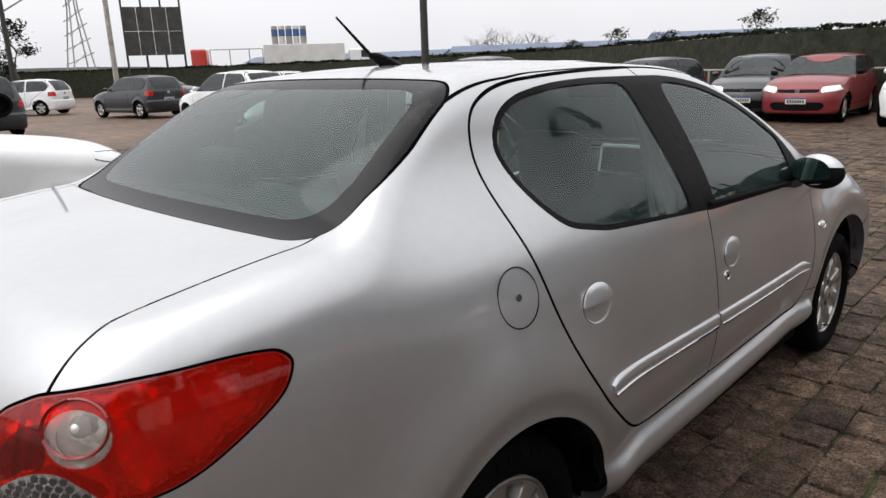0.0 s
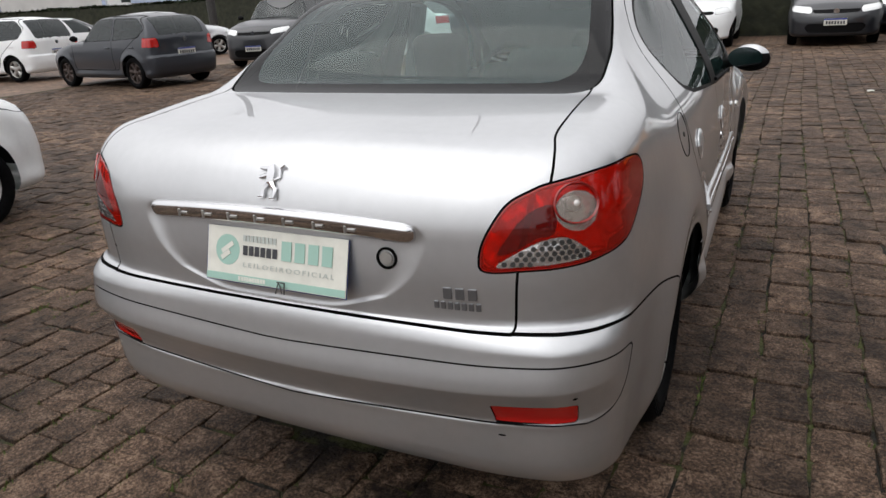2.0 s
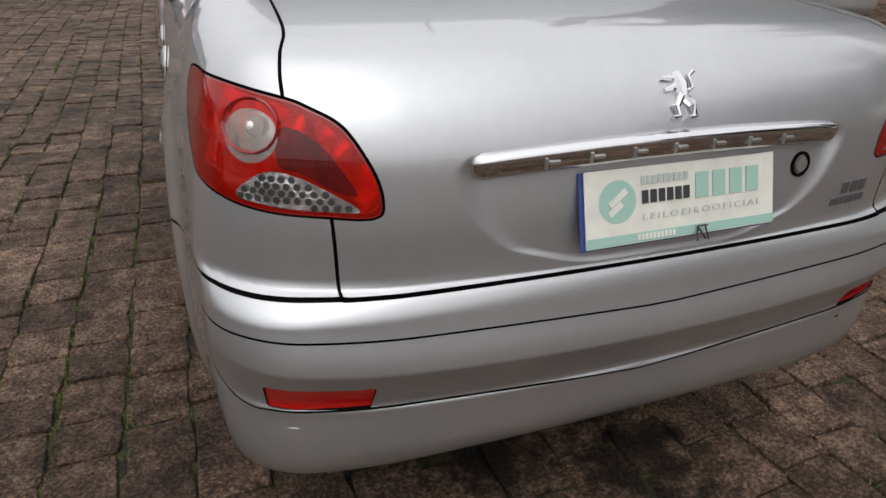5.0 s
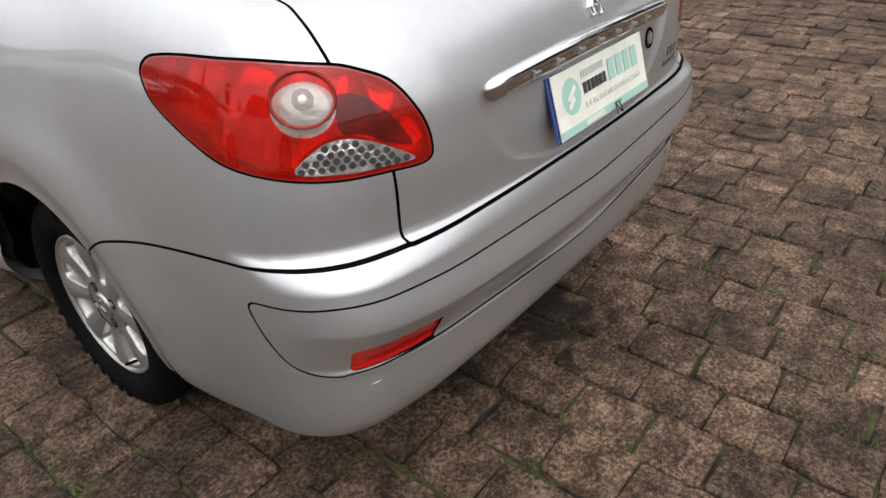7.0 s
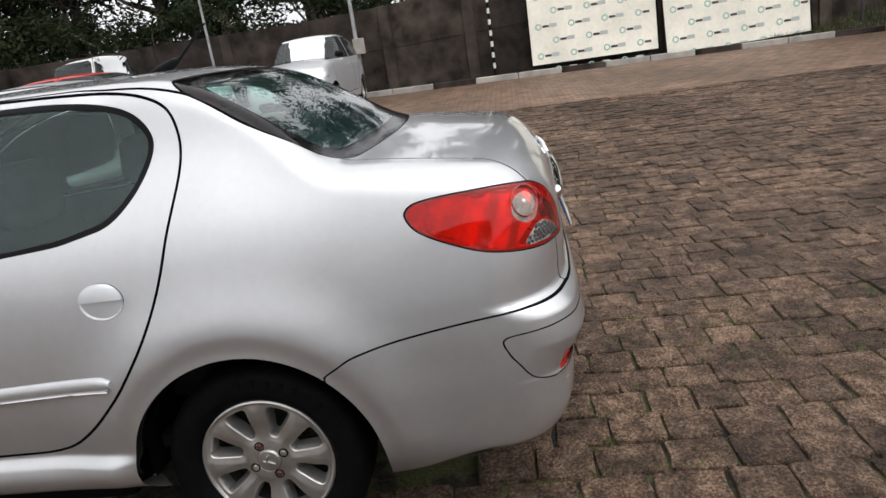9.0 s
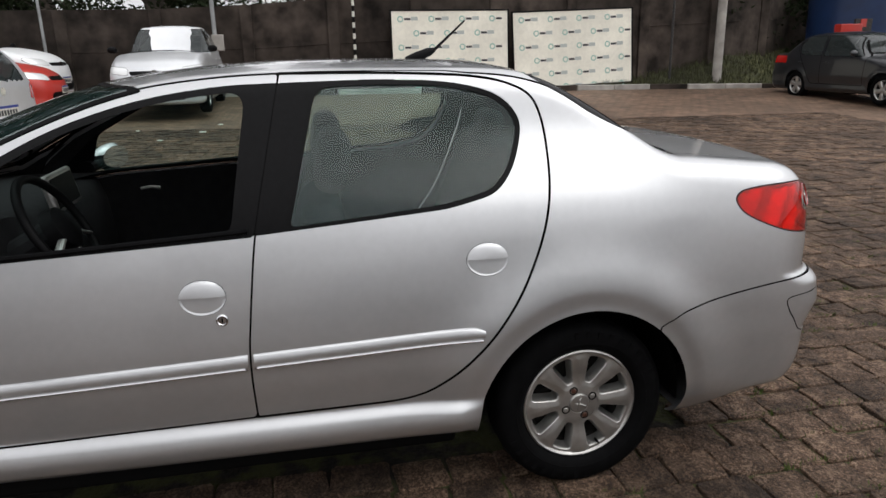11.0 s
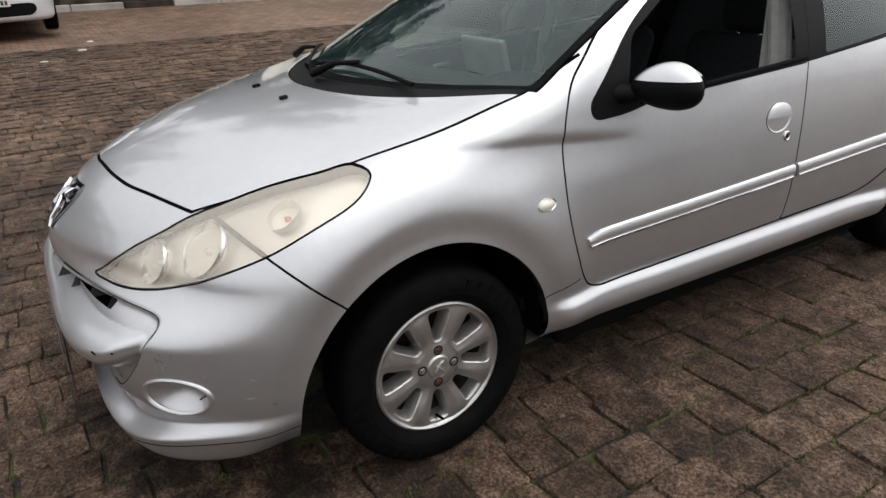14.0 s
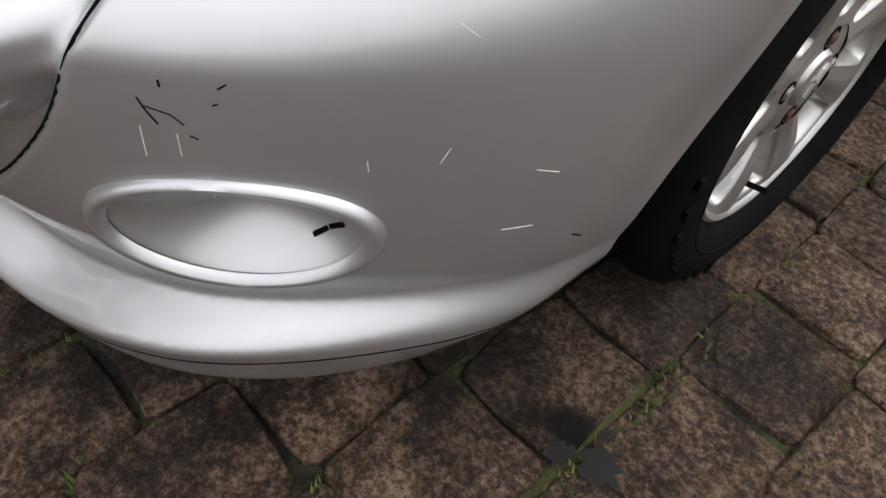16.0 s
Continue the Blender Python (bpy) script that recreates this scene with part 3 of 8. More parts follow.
slot_f = lambda v: np.where(v[:, 1] > 2.9, np.minimum(top_f(v), low_f(v)), 9.0)
p_dark, _ = split(p_frontbump, slot_f(p_frontbump[0]) - 0.02)
p_intake, p_frontbump = split(p_frontbump, slot_f(p_frontbump[0]))
strip_f = lambda v: np.where((v[:, 1] > 2.7) & (v[:, 0] > 0.1), v[:, 2] - 0.220 - 0.060 * step(0.42, 0.74, v[:, 0]), 9.0)
cut.gaps.append(push(band(p_frontbump, strip_f, 0.006), -0.0015))
p_frontbump = carved(p_frontbump, strip_f, 0.0018, lambda v: 0.1 - v[:, 0])
boot_edge = curve((0.6, 0.572), (0.79, 0.580), (0.93, 0.600), (1.1, 0.605))
boot_seam = curve((-0.95, 0.632), (-0.80, 0.630), (-0.755, 0.622), (-0.70, 0.606), (-0.63, 0.597), (-0.46, 0.588), (-0.30, 0.583))
p_boot = cut.take(lambda v: np.where((v[:, 1] < -0.2), np.maximum(np.maximum(v[:, 0] - np.where(v[:, 2] > 0.965, boot_seam(v[:, 1]), boot_edge(v[:, 2])), 0.675 - v[:, 2]), v[:, 1] + 0.30), 9.0))
rear_line = curve((-1.0, 0.674), (-0.88, 0.676), (-0.78, 0.676), (-0.71, 0.673), (-0.5, 0.648), (-0.322, 0.613), (-0.26, 0.580), (-0.2, 0.54))
p_rearbump = cut.take(lambda v: np.where(v[:, 1] < -0.2, np.maximum(v[:, 2] - rear_line(v[:, 1]), v[:, 1] + 0.235), 9.0))
FRONT_DOOR = rounded([(1.982, 0.985), (2.018, 0.894), (2.031, 0.744), (2.021, 0.604), (1.974, 0.452), (1.915, 0.376), (1.021, 0.392), (1.026, 0.59), (1.011, 0.718), (0.983, 0.939), (0.888, 1.364), (1.05, 1.360), (1.29, 1.335), (1.53, 1.268), (1.77, 1.152)],
                     [0.05, 0.05, 0.1, 0.1, 0.1, 0.06, 0.004, 0.1, 0.1, 0.1, 0.002, 0.1, 0.15, 0.15, 0.15])
REAR_DOOR = rounded([(1.022, 0.392), (0.55, 0.398), (0.430, 0.475), (0.325, 0.575), (0.225, 0.710), (0.153, 0.862), (0.115, 1.000), (0.096, 1.110), (0.095, 1.200), (0.124, 1.286), (0.21, 1.326), (0.32, 1.345), (0.48, 1.355), (0.655, 1.361), (0.891, 1.364), (0.986, 0.939), (1.013, 0.718), (1.027, 0.59)],
                    [0.004, 0.1, 0.06, 0.06, 0.1, 0.1, 0.1, 0.06, 0.06, 0.05, 0.05, 0.06, 0.1, 0.1, 0.002, 0.1, 0.1, 0.1])
p_fdoor = cut.take(side(FRONT_DOOR))
p_rdoor = cut.take(side(REAR_DOOR), gap=0.0040)
# fine lines: roof ditch, wing to sill, bumper insert, sill line
ditch = curve((0.0, 0.545), (0.3, 0.512), (0.8, 0.505), (1.2, 0.520), (1.4, 0.545))
cut.groove(lambda v: v[:, 0] - ditch(v[:, 1]), 0.004, only=lambda v: np.maximum(1.25 - v[:, 2], np.abs(v[:, 1] - 0.69) - 0.67))
cut.groove(lambda v: v[:, 2] - 0.432 + (v[:, 1] - 1.97) * 0.16, only=lambda v: np.maximum(np.abs(v[:, 1] - 2.045) - 0.075, 0.4 - v[:, 0]))
INSERT = np.concatenate([[(-0.9, 0.594), (-0.64, 0.594)], spline([(-0.30, 0.611), (-0.127, 0.620), (-0.054, 0.619), (0.028, 0.613), (0.052, 0.601), (0.045, 0.57), (0.030, 0.540), (-0.009, 0.487), (-0.075, 0.466), (-0.12, 0.466), (-0.32, 0.455)], closed=False), [(-0.64, 0.431), (-0.9, 0.431)]])
bump_line = lambda v: inside(INSERT, diag_r(v), v[:, 2])
back_only = lambda v: v[:, 1] + 0.45
cut.gaps.append(push(band(p_rearbump, bump_line, 0.0042, back_only), -0.003))
p_rearbump = carved(p_rearbump, bump_line, 0.0019, back_only)
reflector_f = lambda v: np.where(v[:, 1] < -0.6, inside(rounded([(0.532, 0.459), (0.698, 0.472), (0.704, 0.524), (0.528, 0.514)], 0.006), v[:, 0], v[:, 2]), 9.0)
p_reflect, p_rearbump = split(p_rearbump, reflector_f(p_rearbump[0]))

def fog_f(v):
    a = ((v[:, 0] - 0.638) * 0.153 - (v[:, 1] - at_front(0.638, 0.402)) * 0.114) / 0.191
    return np.where(v[:, 1] > 2.8, (np.hypot(a / 0.086, (v[:, 2] - 0.402) / 0.0480) - 1) * 0.044, 9.0)


_, p_frontbump = split(p_frontbump, fog_f(p_frontbump[0]))
saloon = thing("saloon_car", "silver metallic four-door saloon parked on stone paving", "car")
left = lambda m: mirror(m)
sheet("body", both(cut.rest), SILVER, saloon)
tagged(sheet("panel_gap", both(join(*cut.gaps)), SEAM, saloon, "dark gaps between the panels"), kind="stuff")
bonnet = sheet("bonnet", both(p_bonnet), SILVER, saloon)
boot_lid = sheet("boot_lid", both(p_boot), SILVER, saloon)
front_bumper = sheet("front_bumper", both(p_frontbump), SILVER, saloon, "scuffed silver front bumper")
rear_bumper = sheet("rear_bumper", both(p_rearbump), SILVER, saloon, "silver rear bumper with small chips")
sheet("cowl", both(p_cowl), TRIM, saloon, "black plastic cowl under the windscreen")
sheet("windscreen", both(push(p_screen_in, -0.002)), GLASS, saloon, "green-tinted windscreen").visible_shadow = False
sheet("windscreen_seal", both(p_screen_rim), RUBBER, saloon)
sheet("rear_window", both(push(p_back_in, -0.002)), BACK_GLASS, saloon, "tinted rear window with a dark border").visible_shadow = False
rim_mat = glass("dark_glass_border", (0.05, 0.05, 0.055), 0.6, 0.08, 1.45)
sheet("rear_window_border", both(push(p_back_rim, -0.002)), rim_mat, saloon)
for hand, is_left in ((left, True), (lambda m: m, False)):
    door = sheet("front_door", hand(p_fdoor), SILVER, saloon, "silver front door with its window down" if is_left else "silver front door")
    sheet("window_frame", hand(p_ftrim), TRIM, door, "black window surround")
    if not is_left:
        sheet("window", hand(push(p_fpane, -0.004)), GLASS, door).visible_shadow = False
    door = sheet("rear_door", hand(p_rdoor), SILVER, saloon)
    sheet("window_frame", hand(p_rtrim), TRIM, door, "black window surround")
    sheet("window", hand(push(p_rpane, -0.004)), GLASS, door).visible_shadow = False
    sheet("reflector", hand(push(p_reflect, -0.004)), RED_LENS, rear_bumper, "red bumper reflector")

# cabin lining: the closed panels again, set inwards
roofish = lambda m: split(m, 1.30 - m[0][:, 2])
shell = both(push(join(cut.rest, p_fdoor, p_rdoor, p_cowl), -0.03))
upper, lower = split(shell, np.minimum(1.24 - shell[0][:, 2], np.maximum(np.abs(shell[0][:, 1] - 0.6) - 1.6, 0.0) + (1.0 - shell[0][:, 2])))
inner_keep, _ = split(shell, np.maximum(np.abs(shell[0][:, 1] - 0.85) - 1.45, 0.30 - shell[0][:, 2]))
HEADLINER = vary(material("grey_headlining", (0.34, 0.34, 0.32), 0.9), 30, 0.9, 1.1)
up, low_ = split(inner_keep, 1.26 - inner_keep[0][:, 2])
sheet("headlining", flipped(up), HEADLINER, saloon, "grey cloth headlining")
sheet("cabin_lining", flipped(low_), LINING, saloon, "black inner panels of the doors")


BOLT_RUST = material("rusty_bolt", (0.10, 0.045, 0.03), 0.5, 0.5)
# insides of the wheel drawn dark, so the spoke windows read dark
DARK_BARREL = vary(material("dark_wheel_metal", (0.030, 0.027, 0.025), 0.7, 0.2, spec=0.3), 25, 0.5, 1.4)


BOLT_STEEL = vary(material("dull_bolt_steel", (0.36, 0.35, 0.33), 0.45, 0.8), 60, 0.7, 1.15)
SPOKES = {}


def spoke_mesh(rim, w, alloy):
    """One broad spoke along local +y, with half a rounded window on either side."""
    if "face" in SPOKES:
        return SPOKES["face"]
    half_window = [(0.0775, 0.0080), (0.086, 0.0140), (0.105, 0.0190), (0.130, 0.0255), (0.159, 0.0335), (0.1685, 0.0285), (0.1715, 0.010)]
    window = rounded(half_window + [(x, -y) for x, y in half_window[::-1]], [0.010, 0.006, 0.02, 0.02, 0.007, 0.007, 0.02, 0.02, 0.007, 0.007, 0.02, 0.02, 0.006, 0.010], 5)
    rr, tt = np.meshgrid(np.linspace(0.064, rim - 0.004, 46), np.radians(np.linspace(-22.5, 22.5, 57)), indexing="ij")
    r, t = rr.ravel(), tt.ravel()

    def gap(r, t):
        d = []
        for turn in (-1, 1):
            q = t - turn * math.pi / 8
            d.append(inside(window, r * np.cos(q), r * np.sin(q)))
        return np.minimum(*d)
    v = np.stack([np.zeros(len(r)), r * np.cos(t), r * np.sin(t)], 1)
    k = np.arange(len(r)).reshape(rr.shape)
    a, b, c, d = (x.ravel() for x in (k[:-1, :-1], k[1:, :-1], k[1:, 1:], k[:-1, 1:]))
    tri = np.concatenate([np.stack([a, b, c], 1), np.stack([a, c, d], 1)])
    # cut along several depths of the window's wall, so that its edge stays clean
    mesh = (v, v, tri)
    pieces = []
    for level in (-0.0075, -0.004, 0.0, 0.0025):
        mv = mesh[0]
        low, mesh = split(mesh, gap(np.hypot(mv[:, 1], mv[:, 2]), np.arctan2(mv[:, 2], mv[:, 1])) - level)
        if level > -0.0075:
            pieces.append(low)
    v, _, tri = join(*pieces, mesh)
    r, t = np.hypot(v[:, 1], v[:, 2]), np.arctan2(v[:, 2], v[:, 1])
    g = gap(r, t)
    deep = np.interp(g, [-0.0075, -0.004, 0.0, 0.0025, 0.020], [0.046, 0.020, 0.0035, 0.0010, 0.0])
    crown = 0.0035 * step(0.0, 0.024, g)
    v[:, 0] = w * (0.655 + 0.085 * step(0.07, 0.15, r) - 0.03 * step(0.16, 0.18, r)) + crown - deep
    fn = np.cross(v[tri[:, 1]] - v[tri[:, 0]], v[tri[:, 2]] - v[tri[:, 0]])
    tri = np.where((fn[:, 0] < 0)[:, None], tri[:, ::-1], tri)
    me = bpy.data.meshes.new("spoke")
    me.from_pydata(v.tolist(), [], tri.tolist())
    me.materials.append(alloy)
    bm = bmesh.new()
    bm.from_mesh(me)
    bmesh.ops.remove_doubles(bm, verts=bm.verts, dist=1e-5)
    for f in bm.faces:
        f.smooth = True
    for e in bm.edges:
        if len(e.link_faces) == 2 and e.calc_face_angle(0) > radians(38):
            e.smooth = False
    bm.to_mesh(me)
    bm.free()
    SPOKES["face"] = me
    return me


def wheel(parent, m, radius=0.298, rim=0.186, wide=0.185, spokes=8, alloy=ALLOY, detail=True):
    """A wheel whose outer face looks along its local +x, its centre at the pose m."""
    hub = new("wheel")
    hub.parent = parent
    hub.matrix_local = m
    w = wide / 2
    bm = bmesh.new()
    lathe(bm, [(rim + 0.004, w * 0.55), (rim + 0.012, w * 0.80), (rim + 0.03, w * 0.96), (radius - 0.05, w), (radius - 0.022, w * 0.93), (radius - 0.006, w * 0.80), (radius, w * 0.55), (radius, 0), (radius, -w * 0.55), (radius - 0.02, -w * 0.95), (rim, -w * 0.9)], 64 if detail else 28)
    tyre = part("tyre", bm, RUBBER, hub, "worn black tyre", True, 50)
    if detail:
        # raised ring and blocks of the sidewall's moulding
        bm = bmesh.new()
        lathe(bm, [(rim + 0.035, w * 0.965), (rim + 0.037, w * 0.985), (rim + 0.041, w * 0.985), (rim + 0.043, w * 0.972)], 64)
        for k in range(40):
            if k % 20 < 9:
                a = 2 * math.pi * k / 40
                box(bm, (0.004, 0.014, 0.026), (w * 0.985, (rim + 0.066) * math.cos(a), (rim + 0.066) * math.sin(a)), 0, Matrix.Rotation(a + math.pi / 2, 3, "X"))
        part("sidewall_moulding", bm, RUBBER, tyre)
        bm = bmesh.new()
        for k in range(72):
            a = 2 * math.pi * k / 72
            for sgn in (-1, 1):
                box(bm, (w * 0.42, 0.017, 0.004), (sgn * w * 0.32, (radius - 0.001) * math.cos(a), (radius - 0.001) * math.sin(a)), 0, Matrix.Rotation(a + math.pi / 2, 3, "X"))
        tagged(part("tread", bm, RUBBER, tyre), kind="stuff")
    bm = bmesh.new()
    lathe(bm, [(rim + 0.006, w * 0.62), (rim + 0.007, w * 0.76), (rim + 0.002, w * 0.79), (rim - 0.004, w * 0.74), (rim - 0.010, w * 0.60), (rim - 0.013, w * 0.45)], 64 if detail else 28)
    rim_ob = part("rim", bm, alloy, hub, "", True, 35)
    bm = bmesh.new()
    lathe(bm, [(rim - 0.012, w * 0.46), (rim - 0.022, w * 0.1), (rim - 0.030, -w * 0.3), (rim - 0.02, -w * 0.9)], 48 if detail else 28)
    part("rim_barrel", bm, DARK_BARREL, rim_ob, "dark inner barrel of the rim", True, 35)
    bm = bmesh.new()
    lathe(bm, [(rim - 0.022, -w * 0.25), (0.10, -w * 0.28), (0.0001, -w * 0.28)], 32)
    part("brake_disc", bm, DARK_BARREL, hub, "dark brake behind the spokes")
    if detail:
        # broad spokes with rounded windows between them, one spoke a part
        me = spoke_mesh(rim, w, alloy)
        for k in range(spokes):
            sp = new("spoke", me)
            sp.parent = rim_ob
            sp.matrix_local = pose(0, 0, 0, 360 * (k + 0.5) / spokes)
        bm = bmesh.new()
        lathe(bm, [(0.0665, w * 0.52), (0.0660, w * 0.655), (0.060, w * 0.67), (0.037, w * 0.68), (0.0355, w * 0.665), (0.034, w * 0.70), (0.031, w * 0.735), (0.024, w * 0.75), (0.0001, w * 0.75)], 40)
    else:
        n = spokes
        bm = bmesh.new()
        for k in range(n):
            a = 2 * math.pi * (k + 0.25) / n
            prof = [(0.040, 0.60, 0.0165), (0.066, 0.62, 0.0225), (0.095, 0.66, 0.0265), (0.135, 0.70, 0.0290), (rim - 0.005, 0.68, 0.0335)]
            rows = []
            for r, h, ww in prof:
                ww = ww * 8 / n
                row = []
                for du, dh in ((-1, -0.50), (-0.95, -0.06), (-0.60, 0.03), (0, 0.07), (0.60, 0.03), (0.95, -0.06), (1, -0.50)):
                    u = du * ww
                    c, s = math.cos(a), math.sin(a)
                    row.append(bm.verts.new(((h + dh * 1.0) * w, r * c - u * s, r * s + u * c)))
                rows.append(row)
            for p, q in zip(rows, rows[1:]):
                for j in range(len(p) - 1):
                    bm.faces.new((p[j], p[j + 1], q[j + 1], q[j]))
        bmesh.ops.recalc_face_normals(bm, faces=bm.faces)
        part("spokes", bm, alloy, rim_ob, "", True, 60)
        bm = bmesh.new()
        lathe(bm, [(0.070, w * 0.50), (0.066, w * 0.66), (0.058, w * 0.70), (0.036, w * 0.72), (0.033, w * 0.79), (0.026, w * 0.82), (0.0001, w * 0.82)], 24)
    part("hub_cap", bm, alloy, rim_ob, "", True, 35)
    if detail:
        bm = bmesh.new()
        tube(bm, [(w * 0.75, -0.013, -0.016), (w * 0.76, -0.004, 0.002), (w * 0.76, 0.004, 0.013), (w * 0.75, 0.013, 0.017)], 0.0034, 6)
        tube(bm, [(w * 0.75, 0.013, -0.016), (w * 0.76, 0.002, -0.002), (w * 0.75, -0.013, 0.008)], 0.0034, 6)
        part("hub_emblem", bm, alloy, rim_ob)
        for k in range(4):
            a = math.pi / 2 * k
            c, s = 0.0500 * math.cos(a), 0.0500 * math.sin(a)
            bm = lathe(bmesh.new(), [(0.0145, w * 0.60), (0.0142, w * 0.682), (0.0105, w * 0.684), (0.0100, w * 0.60)], 20, Matrix.Translation((0, c, s)))
            well = part("bolt_well", bm, SEAM, rim_ob, "", True, 30)
            bm = bmesh.new()
            cyl(bm, 0.0100, 0.0092, (w * 0.58, c, s), (w * 0.70, c, s), 6)
            cyl(bm, 0.0075, 0.0060, (w * 0.70, c, s), (w * 0.715, c, s), 12)
            part("wheel_bolt", bm, BOLT_RUST if k % 2 else BOLT_STEEL, well, "rusty wheel bolt" if k % 2 else "dull steel wheel bolt")
        bm = bmesh.new()
        tube(bm, [(w * 0.55, 0, -rim + 0.022), (w * 0.95, 0, -rim + 0.030)], 0.004, 8)
        part("valve", bm, RUBBER, rim_ob)
    return hub


for sx in (-1, 1):
    for wy, turn in ((0.0, 0.42), (BASE, -0.05)):
        m = Matrix.Translation((sx * 0.672, wy, 0.288)) @ (pose(0, 0, 0) if sx > 0 else pose(0, 0, 0, 0, 0, 180)) @ pose(0, 0, 0, math.degrees(turn))
        wheel(saloon, m, 0.290)
        # wheel housing
        r = (R_REAR if wy == 0 else R_FRONT) + 0.004
        wc = wy if wy == 0 else ARCH
        bm = bmesh.new()
        prev = None
        for k in range(41):
            a = math.pi * (-0.03 + 1.06 * k / 40)
            row = [bm.verts.new((sx * xx, wc + r * math.cos(a), 0.288 + r * math.sin(a))) for xx in (0.42, 0.60, 0.725)]
            if prev:
                for j in range(2):
                    bm.faces.new((prev[j], prev[j + 1], row[j + 1], row[j]))
            prev = row
        cent = bm.verts.new((sx * 0.42, wy, 0.2))
        bm.verts.ensure_lookup_table()
        inner = [v for v in bm.verts if abs(abs(v.co.x) - 0.42) < 1e-4 and v is not cent]
        for p, q in zip(inner, inner[1:]):
            bm.faces.new((p, q, cent))
        part("wheel_housing", bm, SEAM, saloon, "black wheel housing")
bm = bmesh.new()
for size, at in (((1.48, 1.60, 0.06), (0, 1.22, 0.235)), ((0.84, 0.86, 0.06), (0, 0.0, 0.30)), ((0.84, 0.90, 0.06), (0, 2.44, 0.28)),
                 ((1.24, 0.36, 0.05), (0, -0.58, 0.345)), ((1.10, 0.28, 0.05), (0, 2.95, 0.275)), ((0.5, 0.4, 0.16), (0.25, -0.45, 0.30))):
    box(bm, size, at, 0.015)
part("underbody", bm, SEAM, saloon, "dark underside")


# handles, locks, mouldings, mirrors
def dome(bm, ry, rz, depth, n=24, rings=5, power=2.0):
    """A shallow dome in the yz plane that rises along +x."""
    last = None
    for k in range(rings + 1):
        u = 1 - k / rings
        h = depth * (1 - u**power)
        row = [bm.verts.new((h, ry * u * math.cos(2 * math.pi * j / n), rz * u * math.sin(2 * math.pi * j / n))) for j in range(n)] if k < rings else [bm.verts.new((depth, 0, 0))] * n
        if last:
            for j in range(n):
                vs = [last[j], last[(j + 1) % n], row[(j + 1) % n], row[j]]
                if k == rings:
                    vs = vs[:3]
                bm.faces.new(vs)
        last = row
    return bm


def side_pose(sx, y, z, out=0.0):
    x = at_side(y, z)
    e = 0.02
    ty = (at_side(y + e, z) - at_side(y - e, z)) / (2 * e)
    tz = (at_side(y, z + e) - at_side(y, z - e)) / (2 * e)
    nrm = Vector((1, -ty, -tz)).normalized()
    a = Vector((ty, 1, 0)).normalized()
    b = nrm.cross(a)
    m = Matrix((nrm, a, b)).transposed().to_4x4()
    m.translation = Vector((x, y, z)) + nrm * out
    if sx < 0:
        m = Matrix.Diagonal((-1, 1, 1, 1)) @ m
    return m


def placed(bm, m):
    bmesh.ops.transform(bm, matrix=m, verts=bm.verts)
    if m.determinant() < 0:
        bmesh.ops.reverse_faces(bm, faces=bm.faces)
    return bm


